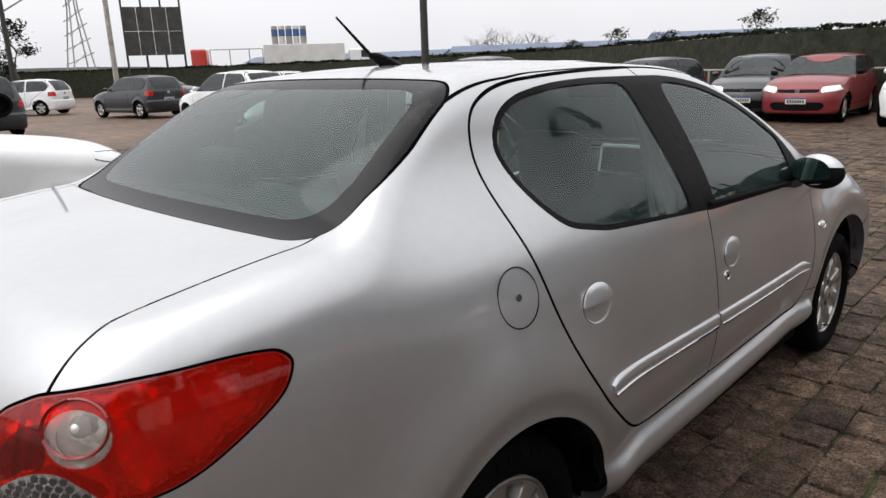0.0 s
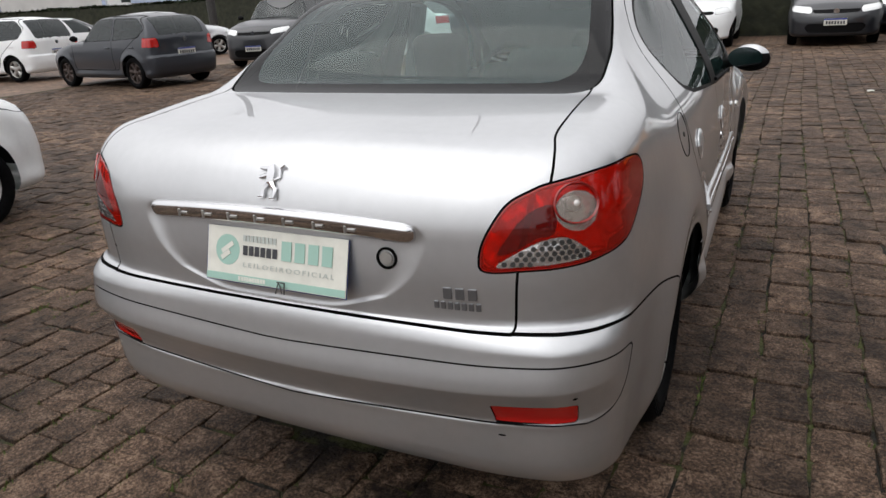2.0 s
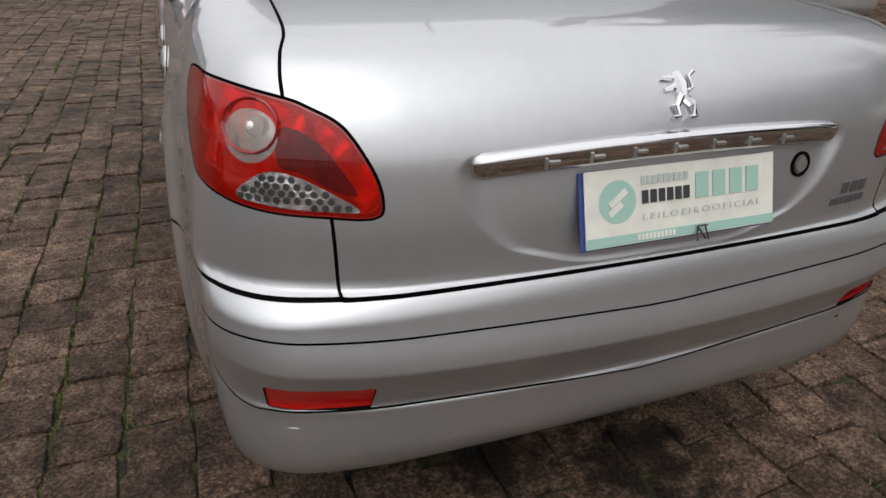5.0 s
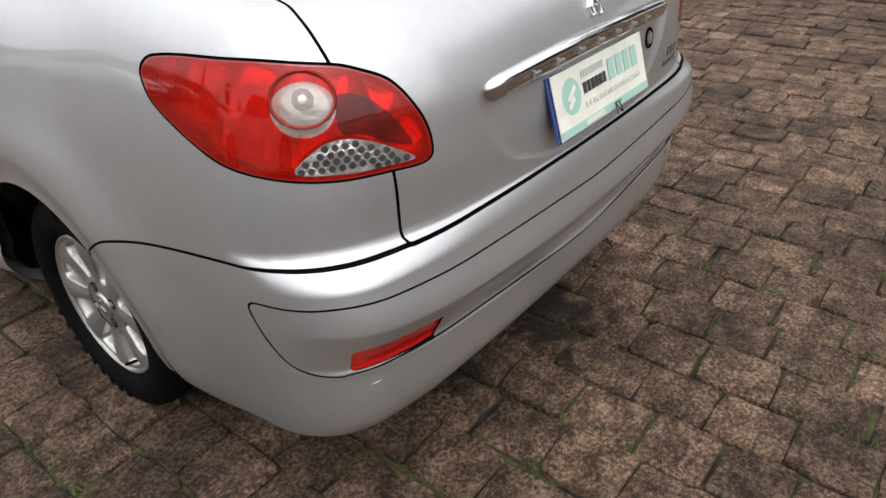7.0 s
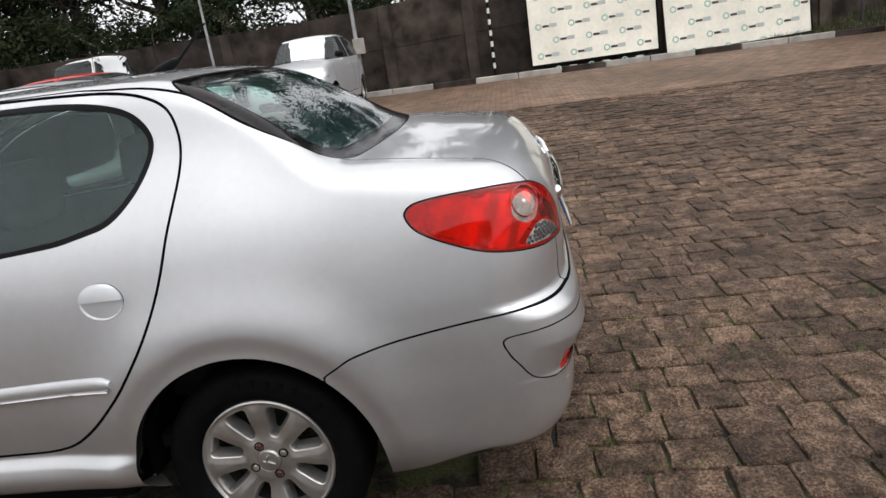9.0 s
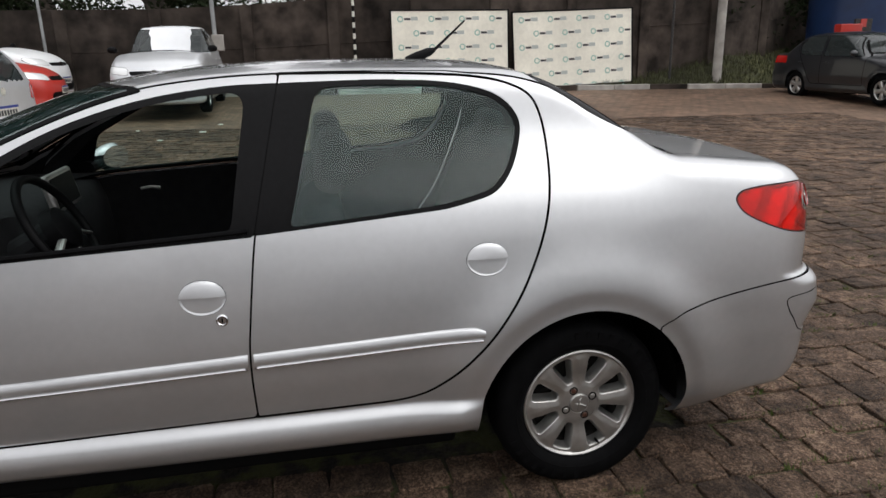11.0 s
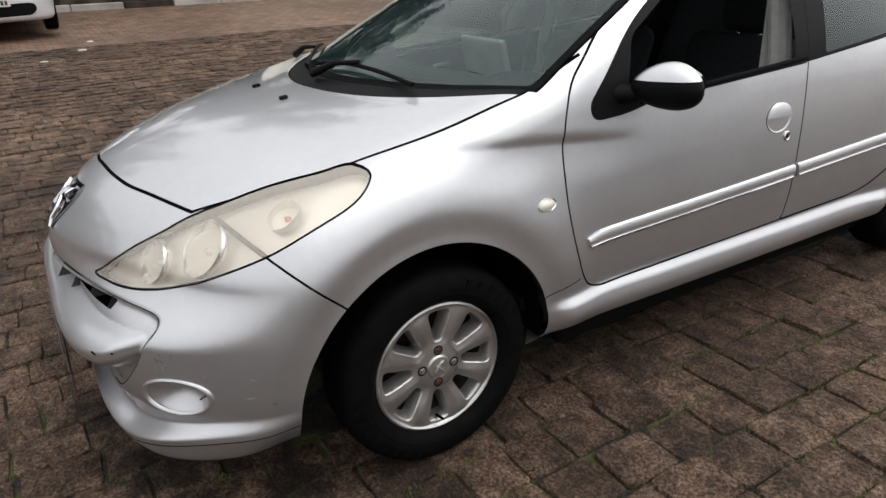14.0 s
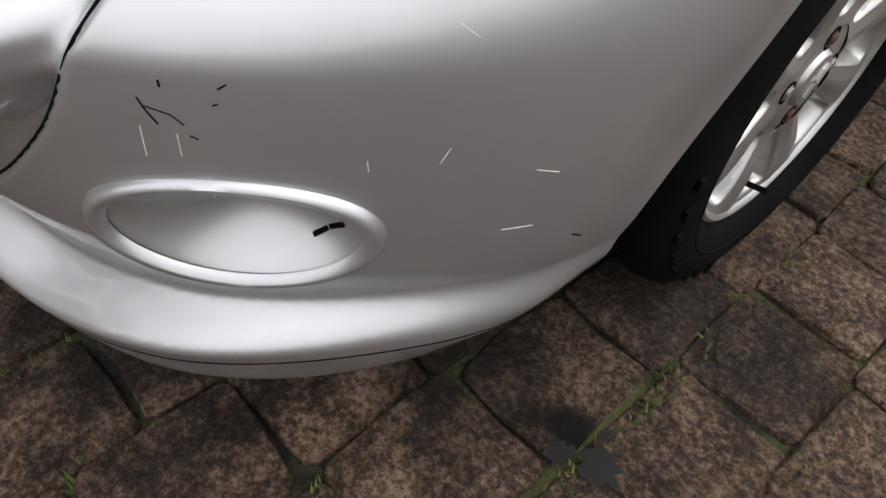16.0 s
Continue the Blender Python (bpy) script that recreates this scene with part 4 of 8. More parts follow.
for sx in (-1, 1):
    for hy, hz in ((1.135, 0.778), (0.325, 0.826)):
        m = side_pose(sx, hy, hz)
        bm = dome(bmesh.new(), 0.063, 0.049, -0.012, 32)
        bmesh.ops.reverse_faces(bm, faces=bm.faces)
        handle = part("door_handle", placed(bm, side_pose(sx, hy, hz, 0.002)), SILVER, saloon, "", True, 80)
        bm = bmesh.new()
        # the flap: upper half, domed, with a finger edge across the middle
        rows = []
        for k in range(7):
            t = k / 6
            zz = 0.002 + 0.0475 * math.sin(t * math.pi / 2)
            half_w = 0.062 * math.sqrt(max(0, 1 - (zz / 0.0495)**2)) + 0.0005
            rows.append([bm.verts.new((0.014 * (1 - t**2) * (1 - (j / 6)**2 * 0.6) + 0.001, half_w * j / 6, zz)) for j in range(-6, 7)])
        for p, q in zip(rows, rows[1:]):
            for j in range(12):
                bm.faces.new((p[j], p[j + 1], q[j + 1], q[j]))
        bmesh.ops.recalc_face_normals(bm, faces=bm.faces)
        ext = bmesh.ops.extrude_face_region(bm, geom=bm.faces[:])
        for v in ext["geom"]:
            if isinstance(v, bmesh.types.BMVert):
                v.co.x -= 0.008
        bmesh.ops.recalc_face_normals(bm, faces=bm.faces)
        part("handle_flap", placed(bm, m), SILVER, handle, "", True, 50)
        bm = bmesh.new()
        lathe(bm, [(0.0640, -0.001), (0.0632, 0.0012), (0.0624, -0.001)], 40)
        for v in bm.verts:
            v.co.z *= 0.785
        part("handle_gap", placed(bm, m), SEAM, handle)
    m = side_pose(sx, 1.088, 0.711)
    bm = bmesh.new()
    lathe(bm, [(0.0165, -0.002), (0.0165, 0.003), (0.013, 0.005), (0.011, 0.003), (0.0001, 0.003)], 24)
    lock = part("door_lock", placed(bm, m), CHROME, saloon, "", True)
    bm = box(bmesh.new(), (0.002, 0.004, 0.012), (0.004, 0, 0))
    part("key_slot", placed(bm, m), SEAM, lock)
    # side repeater
    m = side_pose(sx, 2.105, 0.690)
    bm = dome(bmesh.new(), 0.031, 0.016, 0.010, 24)
    rep = part("side_repeater", placed(bm, m), material("repeater_lens", (0.62, 0.60, 0.52), 0.15, coat=0.6), saloon, "clear side repeater", True, 80)
    bm = bmesh.new()
    lathe(bm, [(0.0345, -0.001), (0.033, 0.003), (0.030, 0.001)], 28)
    for v in bm.verts:
        v.co.z *= 0.54
    part("repeater_bezel", placed(bm, m), CHROME, rep)
    # mouldings along the doors
    for y0, y1 in ((1.955, 1.030), (1.014, 0.342)):
        bm = bmesh.new()
        rows = []
        n = 24
        for k in range(n + 1):
            t = k / n
            y = y0 + (y1 - y0) * t
            zc = 0.545 + (0.605 - 0.545) * (1.955 - y) / 1.61
            end = min(1, (min(t if y0 > 1.5 else 9, 1 - t if y0 < 1.5 else 9)) * n / 1.2)
            hh = 0.021 * (0.45 + 0.55 * math.sqrt(max(end, 0)))
            x = at_side(y, zc)
            rows.append([bm.verts.new((sx * (x + dx), y, zc + dz * hh)) for dx, dz in ((-0.012, 1.15), (0.004, 1.08), (0.009, 0.85), (0.0115, 0.0), (0.010, -0.75), (0.005, -1.1), (-0.012, -1.2))])
        for p, q in zip(rows, rows[1:]):
            for j in range(6):
                bm.faces.new((p[j], p[j + 1], q[j + 1], q[j]))
        bm.faces.new(rows[0])
        bm.faces.new(rows[-1][::-1])
        bmesh.ops.recalc_face_normals(bm, faces=bm.faces)
        mould = part("side_moulding", bm, SILVER, saloon, "silver rubbing strip with a chrome line", True, 50)
        bm = bmesh.new()
        pts = []
        for k in range(13):
            y = y0 + (y1 - y0) * (0.01 + 0.98 * k / 12)
            zc = 0.545 + 0.060 * (1.955 - y) / 1.61
            pts.append((sx * (at_side(y, zc) + 0.0100), y, zc - 0.0165))
        tube(bm, pts, 0.0040, 8)
        part("chrome_strip", bm, CHROME, mould, "thin chrome line")
    # black belt strip under the windows
    for ya, yb in ((1.74, 1.0),):
        bm = bmesh.new()
        pts = []
        for k in range(13):
            y = ya + (yb - ya) * k / 12
            zz = 0.899 + 0.050 * (1.9 - y) / 0.95 if y > 0.95 else 0.944 + 0.034 * (0.955 - y) / 0.535
            pts.append((sx * (at_side(y, zz) + 0.002), y, zz + 0.006))
        tube(bm, pts, 0.009, 8, 0.9)
        part("belt_seal", bm, RUBBER, saloon, "black window seal")
    # door mirror
    my, mz = 1.735, 0.962
    mirror_ob = new("door_mirror")
    mirror_ob.parent = saloon
    tagged(mirror_ob, "black door mirror with a silver cap")
    bm = bmesh.new()
    bmesh.ops.create_uvsphere(bm, u_segments=32, v_segments=20, radius=1)
    for v in bm.verts:
        x, y, z = v.co
        yy = y * 0.062 if y > 0 else y * 0.030
        v.co = (x * 0.098 * (1 - 0.10 * z), yy + 0.02 * x * x, z * 0.064 * (1 + 0.12 * x) - 0.006)
    lower_faces = [f for f in bm.faces if f.calc_center_median().z < 0.012]
    b2 = bm.copy()
    bmesh.ops.delete(bm, geom=[f for f in bm.faces if f.calc_center_median().z < 0.014], context="FACES")
    bmesh.ops.delete(b2, geom=[f for f in b2.faces if f.calc_center_median().z >= 0.014], context="FACES")
    mm = Matrix.Translation((sx * 0.830, my, mz + 0.010)) @ (Matrix.Diagonal((sx, 1, 1, 1)) @ pose(0, 0, 0, 0, 0, -24))
    part("mirror_cap", placed(bm, mm), SILVER, mirror_ob, "", True, 60)
    part("mirror_shell", placed(b2, mm), TRIM, mirror_ob, "", True, 60)
    bm = bmesh.new()
    bmesh.ops.create_circle(bm, cap_ends=True, segments=32, radius=1)
    for v in bm.verts:
        v.co = (v.co.x * 0.088, -0.031, v.co.y * 0.050 - 0.004)
    part("mirror_glass", placed(bm, mm), material("mirror_silver", (0.75, 0.8, 0.82), 0.02, 1.0), mirror_ob)
    bm = bmesh.new()
    tube(bm, [(sx * 0.705, my + 0.075, mz - 0.025), (sx * 0.745, my + 0.055, mz - 0.022), (sx * 0.79, my + 0.025, mz - 0.010)], [0.040, 0.030, 0.034], 14, 0.8)
    part("mirror_foot", bm, TRIM, mirror_ob, "", True)


# ---- lamps, badges, plates and cabin of the saloon ----
def normal_at(p, F=hero):
    e = 0.004
    g = []
    for k in range(3):
        a, b = Vector(p), Vector(p)
        a[k] += e
        b[k] -= e
        g.append(F(np.array([abs(a.x)]), np.array([a.y]), np.array([a.z]))[0] - F(np.array([abs(b.x)]), np.array([b.y]), np.array([b.z]))[0])
    return Vector(g).normalized()


def on_skin(p, along, out=0.0, F=hero):
    """A pose on the body near p: local x looks out of the skin, local y runs along."""
    p = Vector(p)
    for _ in range(6):
        n = normal_at(p, F)
        p -= n * F(np.array([abs(p.x)]), np.array([p.y]), np.array([p.z]))[0]
    n = normal_at(p, F)
    a = Vector(along)
    a = (a - n * a.dot(n)).normalized()
    m = Matrix((n, a, n.cross(a))).transposed().to_4x4()
    m.translation = p + n * out
    return m


def tinted_lens(name, tint, haze, share, gloss_ior=1.5):
    """A see-through lens, dulled by a share of haze."""
    m = glass(name, tint)
    n, l = m.node_tree.nodes, m.node_tree.links
    n["Fresnel"].inputs[0].default_value = gloss_ior
    d, mx = n.new("ShaderNodeBsdfDiffuse"), n.new("ShaderNodeMixShader")
    d.inputs[0].default_value = (*haze, 1)
    mx.inputs[0].default_value = share
    l.new(n["Transparent BSDF"].outputs[0], mx.inputs[1])
    l.new(d.outputs[0], mx.inputs[2])
    l.new(mx.outputs[0], n["Mix Shader"].inputs[1])
    return m


RED_CLEAR = tinted_lens("red_lamp_lens", (0.97, 0.035, 0.015), (0.80, 0.016, 0.006), 0.26, 1.42)
DEEP_RED = tinted_lens("deep_red_lens", (0.30, 0.012, 0.008), (0.16, 0.008, 0.006), 0.45, 1.5)
FROSTED = tinted_lens("frosted_lens", (0.90, 0.86, 0.82), (0.50, 0.45, 0.40), 0.32)
HEAD_CLEAR = tinted_lens("yellowed_lamp_lens", (0.99, 0.98, 0.95), (0.93, 0.86, 0.73), 0.27)
REFLECTOR = vary(material("lamp_reflector", (0.80, 0.80, 0.80), 0.22, 0.85), 14, 0.6, 1.1, bump=0.5, distance=0.03)
LAMP_SHELL = vary(material("lamp_shell", (0.80, 0.76, 0.69), 0.30, 0.35), 9, 0.8, 1.05)
BOWL = material("aluminised_bowl", (0.86, 0.84, 0.80), 0.17, 0.85)
BULB = material("bulb_glass", (0.75, 0.74, 0.70), 0.1, 0.3, coat=0.8)
for sx, hand, away in ((-1, mirror, "left"), (1, lambda m: m, "right")):
    tail = new("tail_lamp")
    tail.parent = saloon
    tagged(tail, "red tail lamp with a clear bulb lens")
    u, z = diag_r(p_tail[0]), p_tail[0][:, 2]
    DARK_CELL = spline([(-0.128, 0.932), (-0.160, 0.930), (-0.195, 0.905), (-0.222, 0.868), (-0.236, 0.838), (-0.205, 0.848), (-0.165, 0.872), (-0.132, 0.882)])
    disc, lens = split(p_tail, np.hypot((u + 0.082) / 0.046, (z - 0.919) / 0.038) * 0.042 - 0.042)
    CELLS = spline([(-0.058, 0.829), (-0.085, 0.857), (-0.117, 0.872), (-0.16, 0.866), (-0.205, 0.842), (-0.240, 0.814), (-0.19, 0.815), (-0.12, 0.820)])
    cells, lens = split(lens, inside(CELLS, diag_r(lens[0]), lens[0][:, 2]))
    rim, lens_in = split(lens, -tail_f(lens[0]) - 0.004)
    dark, lens_out = split(lens_in, inside(DARK_CELL, diag_r(lens_in[0]), lens_in[0][:, 2]))
    sheet("red_lens", hand(lens_out), RED_CLEAR, tail).visible_shadow = False
    sheet("dark_cell", hand(dark), DEEP_RED, tail, "dark red smooth cell").visible_shadow = False
    sheet("lamp_rim", hand(rim), DARK_RED_LENS, tail, "dark red rim")
    bu, bz = diag_r(lens_in[0]), lens_in[0][:, 2]
    fold = np.abs(((bu + 0.55 * (bz - 0.9)) / 0.085) % 1 - 0.5)
    ribs = np.abs((bz / 0.0075) % 1 - 0.5) * step(-0.02, 0.03, bu)
    bowl = (lens_in[0] - lens_in[1] * (0.016 + 0.034 * fold + 0.004 * ribs)[:, None], lens_in[1], lens_in[2])
    link_mesh("lamp_bowl", *hand(bowl)[::2], REFLECTOR, tail, "folded silvered bowl behind the lens")
    sheet("clear_lens", hand(disc), FROSTED, tail, "clear round lens")
    sheet("bulb_bowl", hand(push(disc, -0.022)), REFLECTOR, tail)
    bm = bmesh.new()
    mm = on_skin((0.651, -0.766, 0.919), (1, 1, 0), -0.012)
    dome(bm, 0.016, 0.016, 0.014, 14)
    part("bulb", placed(bm, Matrix.Diagonal((sx, 1, 1, 1)) @ mm), BULB, tail, "", True)
    bm = bmesh.new()
    lathe(bm, [(0.044, -0.001), (0.042, 0.003), (0.039, -0.001)], 36)
    for v in bm.verts:
        v.co.y *= 1.1
        v.co.z *= 0.94
    part("lens_ring", placed(bm, Matrix.Diagonal((sx, 1, 1, 1)) @ on_skin((0.651, -0.766, 0.919), (1, 1, 0))), DARK_RED_LENS, tail)
    sheet("honeycomb_plate", hand(push(cells, -0.001)), REFLECTOR, tail, "grey honeycomb plate")
    bm = bmesh.new()
    for r in range(6):
        for c in range(15):
            uu, zz = -0.240 + c * 0.0150 + (r % 2) * 0.0075, 0.820 + r * 0.0105
            if inside(CELLS, np.array([uu]), np.array([zz]))[0] < -0.004:
                d = 0.95
                lo, hi = 0.3, 1.4
                for _ in range(24):
                    d = (lo + hi) / 2
                    if hero(np.array([(uu + d) / math.sqrt(2)]), np.array([(uu - d) / math.sqrt(2)]), np.array([zz]))[0] > 0:
                        hi = d
                    else:
                        lo = d
                p = ((uu + d) / math.sqrt(2), (uu - d) / math.sqrt(2), zz)
                b2 = bmesh.new()
                m2 = on_skin(p, (1, 1, 0), 0.0008)
                bmesh.ops.create_circle(b2, cap_ends=True, segments=6, radius=0.0056, matrix=Matrix.Diagonal((sx, 1, 1, 1)) @ m2 @ pose(0, 0, 0, 0, 90, 0))
                me2 = bpy.data.meshes.new("tmp")
                b2.to_mesh(me2)
                b2.free()
                bm.from_mesh(me2)
                bpy.data.meshes.remove(me2)
    tagged(part("honeycomb_mesh", bm, DARK_METAL, tail), kind="stuff")

    # headlamp
    lamp = new("headlamp")
    lamp.parent = saloon
    tagged(lamp, "yellowed hazy headlamp with two bowls")
    rim, lens_in = split(p_head, -head_f(p_head[0]) - 0.0018)
    sheet("lens", hand(lens_in), HEAD_CLEAR, lamp).visible_shadow = False
    sheet("lamp_rim", hand(rim), RUBBER, lamp)
    sheet("lamp_back", hand(push(lens_in, -0.030)), LAMP_SHELL, lamp, "silvery inner shell")
    for p, r, deep, mat_ in (((0.470, 3.062, 0.676), 0.052, 0.050, BOWL), ((0.575, 2.966, 0.722), 0.066, 0.060, BOWL), ((0.665, 2.792, 0.795), 0.040, 0.040, LAMP_SHELL)):
        mm = Matrix.Diagonal((sx, 1, 1, 1)) @ on_skin(p, (1, -1, 0), -0.012) @ pose(0, 0, 0, 0, 0, -14)
        bm = bmesh.new()
        lathe(bm, [(r * 1.06, -0.010), (r * 1.04, 0.003), (r, 0.0), (r * 0.93, -deep * 0.30), (r * 0.75, -deep * 0.65), (r * 0.45, -deep * 0.9), (0.0001, -deep)], 40)
        bowl = part("reflector_bowl", placed(bm, mm), mat_, lamp, "", True, 60)
        bm = dome(bmesh.new(), r * 0.30, r * 0.30, r * 0.55, 16)
        part("bulb", placed(bm, mm @ Matrix.Translation((-deep * 0.75, 0, 0))), ORANGE if r < 0.045 else BULB, bowl, "", True)
    # fog lamp socket: an oval bezel round a dished blank
    mm = Matrix.Diagonal((sx, 1, 1, 1)) @ on_skin((0.638, 3.09, 0.402), (0.153, -0.114, 0.004), 0.0)
    bm = bmesh.new()
    lathe(bm, [(0.096, -0.012), (0.095, 0.001), (0.091, 0.006), (0.085, 0.005), (0.080, -0.002)], 48)
    for v in bm.verts:
        v.co.z *= 0.56
        v.co.x -= 0.9 * v.co.y**2 + 0.5 * v.co.z**2
    fog = part("fog_lamp_bezel", placed(bm, mm), SILVER, front_bumper, "oval silver bezel", True, 80)
    bm = bmesh.new()
    lathe(bm, [(0.082, 0.0), (0.078, 0.0), (0.070, 0.0), (0.060, 0.0), (0.045, 0.0), (0.030, 0.0), (0.015, 0.0), (0.0001, 0.0)], 48)
    for v in bm.verts:
        q = min(1.0, math.hypot(v.co.y, v.co.z) / 0.081)
        v.co.z *= 0.56
        v.co.x = -0.003 - 0.9 * v.co.y**2 - 0.5 * v.co.z**2 - 0.034 * (1 - q**1.6) * (1 + 0.55 * v.co.y / 0.081)
    part("fog_lamp_blank", placed(bm, mm), SILVER, fog, "", True, 80)
    bm = bmesh.new()
    tube(bm, [mm @ Vector((-0.022, 0.044, 0.022)), mm @ Vector((-0.026, 0.056, 0.016)), mm @ Vector((-0.020, 0.066, 0.006))], [0.002, 0.004, 0.002], 6)
    part("blank_slot", bm, SEAM, fog)
    # bonnet washer
    bm = bmesh.new()
    mm = on_skin((0.128, 2.576, 0.945), (0, 1, 0), 0.0)
    box(bm, (0.012, 0.026, 0.016), (0.004, 0, 0), 0.004)
    part("washer_nozzle", placed(bm, Matrix.Diagonal((sx, 1, 1, 1)) @ mm), TRIM, bonnet)

# intakes over and under the bumper bar
sheet("intake_recess", both(push(p_dark, -0.050)), SEAM, front_bumper, "dark air intake")
for dz in (0.020,):
    bm = tube(bmesh.new(), [(x, at_front(abs(x), 0.605) - 0.004, 0.555 + dz) for x in np.linspace(-0.42, 0.42, 21)], 0.0045, 8)
    part("grille_slat", bm, SILVER, front_bumper)
for x in (-0.385, -0.29, -0.19, -0.09, 0.09, 0.19, 0.29, 0.385):
    zb = 0.556
    y0 = at_front(abs(x), 0.60)
    bm = bmesh.new()
    tri = [(y0 - 0.045, zb - 0.012), (y0 + 0.016, zb - 0.010), (y0 - 0.012, zb + 0.034)]
    aa = [bm.verts.new((x - 0.0012, *p)) for p in tri]
    bb = [bm.verts.new((x + 0.0012, *p)) for p in tri]
    bm.faces.new(aa[::-1]), bm.faces.new(bb)
    for j in range(3):
        bm.faces.new((aa[j], aa[(j + 1) % 3], bb[(j + 1) % 3], bb[j]))
    bmesh.ops.recalc_face_normals(bm, faces=bm.faces)
    part("grille_fin", bm, DARK_METAL, front_bumper)
for k, zz in enumerate((0.350, 0.372, 0.394, 0.416)):
    bm = tube(bmesh.new(), [(x, at_front(abs(x), 0.33) - 0.012, zz) for x in np.linspace(-0.32, 0.32, 15)], 0.0045, 6)
    part("lower_grille_bar", bm, TRIM if k % 2 else ALLOY, front_bumper)
# the dark joint round the bumper's sunken insert
for sx in (-1, 1):
    ring = [p for p in PIT if p[0] > 0.33]
    pts = [(sx * x, at_front(x, float(z)) - 0.0014, float(z)) for x, z in ring]
    part("insert_gap", tube(bmesh.new(), pts, 0.0020, 6), SEAM, front_bumper, "dark joint round the sunken insert", True)
for (x, zz, w, h) in ((-0.512, 0.504, 0.022, 0.006), (-0.555, 0.512, 0.008, 0.005)):
    bm = dome(bmesh.new(), w / 2, h / 2, 0.001, 10, 2)
    part("scuff", placed(bm, on_skin((x, at_front(abs(x), zz), zz), (-1, 0, 0), 0.0008)), SEAM, front_bumper, "black scuff")
# bumper scuffs
on_bump = lambda x, z, h: (x, at_front(abs(x), z) + h, z)
for pts, r in (([(0.627, 0.509), (0.629, 0.501), (0.632, 0.493)], 0.0005), ([(0.629, 0.504), (0.638, 0.500), (0.642, 0.494)], 0.0004), ([(0.637, 0.521), (0.637, 0.517)], 0.0006), ([(0.660, 0.521), (0.657, 0.518)], 0.0005), ([(0.656, 0.509), (0.654, 0.508)], 0.0005), ([(0.7635, 0.377), (0.765, 0.371)], 0.0008), ([(0.643, 0.487), (0.646, 0.485)], 0.0004)):
    bm = tube(bmesh.new(), [on_bump(-x, z, 0.0002) for x, z in pts], r, 6)
    part("scuff", bm, SEAM, front_bumper, "dark scuff mark")
for p, q in (((0.646, 0.452), (0.644, 0.439)), ((0.624, 0.490), (0.622, 0.469)), ((0.638, 0.487), (0.637, 0.472)), ((0.722, 0.465), (0.725, 0.476)), ((0.751, 0.452), (0.758, 0.447)), ((0.742, 0.399), (0.752, 0.399)), ((0.721, 0.550), (0.728, 0.543)), ((0.70, 0.470), (0.70, 0.462))):
    bm = tube(bmesh.new(), [on_bump(-p[0], p[1], 0.0), on_bump(-(p[0] + q[0]) / 2, (p[1] + q[1]) / 2, 0.0), on_bump(-q[0], q[1], 0.0)], 0.0003, 5)
    part("scratch", bm, PLATE_WHITE, front_bumper, "fine white scratch")
for (x, z, w, h, mat_) in ((0.545, 0.430, 0.018, 0.005, SEAM), (0.700, 0.545, 0.012, 0.008, SEAM), (-0.60, 0.292, 0.012, 0.005, PLATE_WHITE), (0.10, 0.60, 0.006, 0.003, PLATE_WHITE), (-0.66, 0.43, 0.02, 0.003, PLATE_WHITE)):
    m = on_skin((x, at_rear(x, z), z), (1, 0, 0), 0.0006)
    bm = dome(bmesh.new(), w / 2, h / 2, 0.0006, 8, 2)
    part("chip", placed(bm, m), mat_, rear_bumper, "small paint chip")
# front emblem plate lying on the nose, plain shape
bm = bmesh.new()
on_nose = lambda x, z, h: (x, at_front(abs(x), z) + h, z)
cols = []
for k in range(9):
    t = k / 8
    z = 0.662 + 0.124 * t
    wd = 0.050 + 0.050 * step(0.0, 0.75, t) - 0.012 * step(0.85, 1.0, t)
    cols.append([bm.verts.new(on_nose(wd * j / 6, z, 0.006 if abs(j) < 6 and 0 < k < 8 else -0.003)) for j in range(-6, 7)])
for p, q in zip(cols, cols[1:]):
    for j in range(12):
        bm.faces.new((p[j], p[j + 1], q[j + 1], q[j]))
bmesh.ops.recalc_face_normals(bm, faces=bm.faces)
emb = part("nose_emblem", bm, material("black_gloss", (0.006, 0.006, 0.006), 0.1, coat=0.5), front_bumper, "black emblem plate with chrome strokes", True, 60)
bm = bmesh.new()
for pts, r in (([(-0.062, 0.050), (-0.034, 0.046), (-0.006, 0.030), (0.014, 0.004), (0.020, -0.022), (0.036, -0.050)], [0.004, 0.008, 0.012, 0.012, 0.009, 0.006]), ([(0.0, 0.018), (-0.030, -0.004), (-0.026, -0.028), (-0.040, -0.050)], [0.009, 0.008, 0.006, 0.004]), ([(0.010, 0.012), (0.044, 0.010), (0.050, 0.030), (0.072, 0.044)], [0.006, 0.006, 0.005, 0.004]), ([(-0.064, 0.020), (-0.034, 0.018), (-0.012, 0.026)], [0.004, 0.007, 0.006])):
    tube(bm, [on_nose(a, 0.724 + b, 0.009) for a, b in pts], r, 8)
part("emblem_figure", bm, CHROME, emb, "", True)
# front plate, hanging bent under the bumper
PLATE_BACK = vary(material("dusty_plate_metal", (0.13, 0.125, 0.12), 0.5, 0.6), 20, 0.6, 1.3)
for k, (yy, tilt) in enumerate(((3.298, 1), (3.307, 3))):
    bm = box(bmesh.new(), (0.40, 0.002, 0.13), (0, 0, -0.065), 0.0006)
    pl = part("front_plate", placed(bm, pose(0.0, yy, 0.385 - 0.015 * k, tilt, -7 - 3 * k, 0)), PLATE_BACK if k else DARK_METAL, saloon, "loose bent front plate")

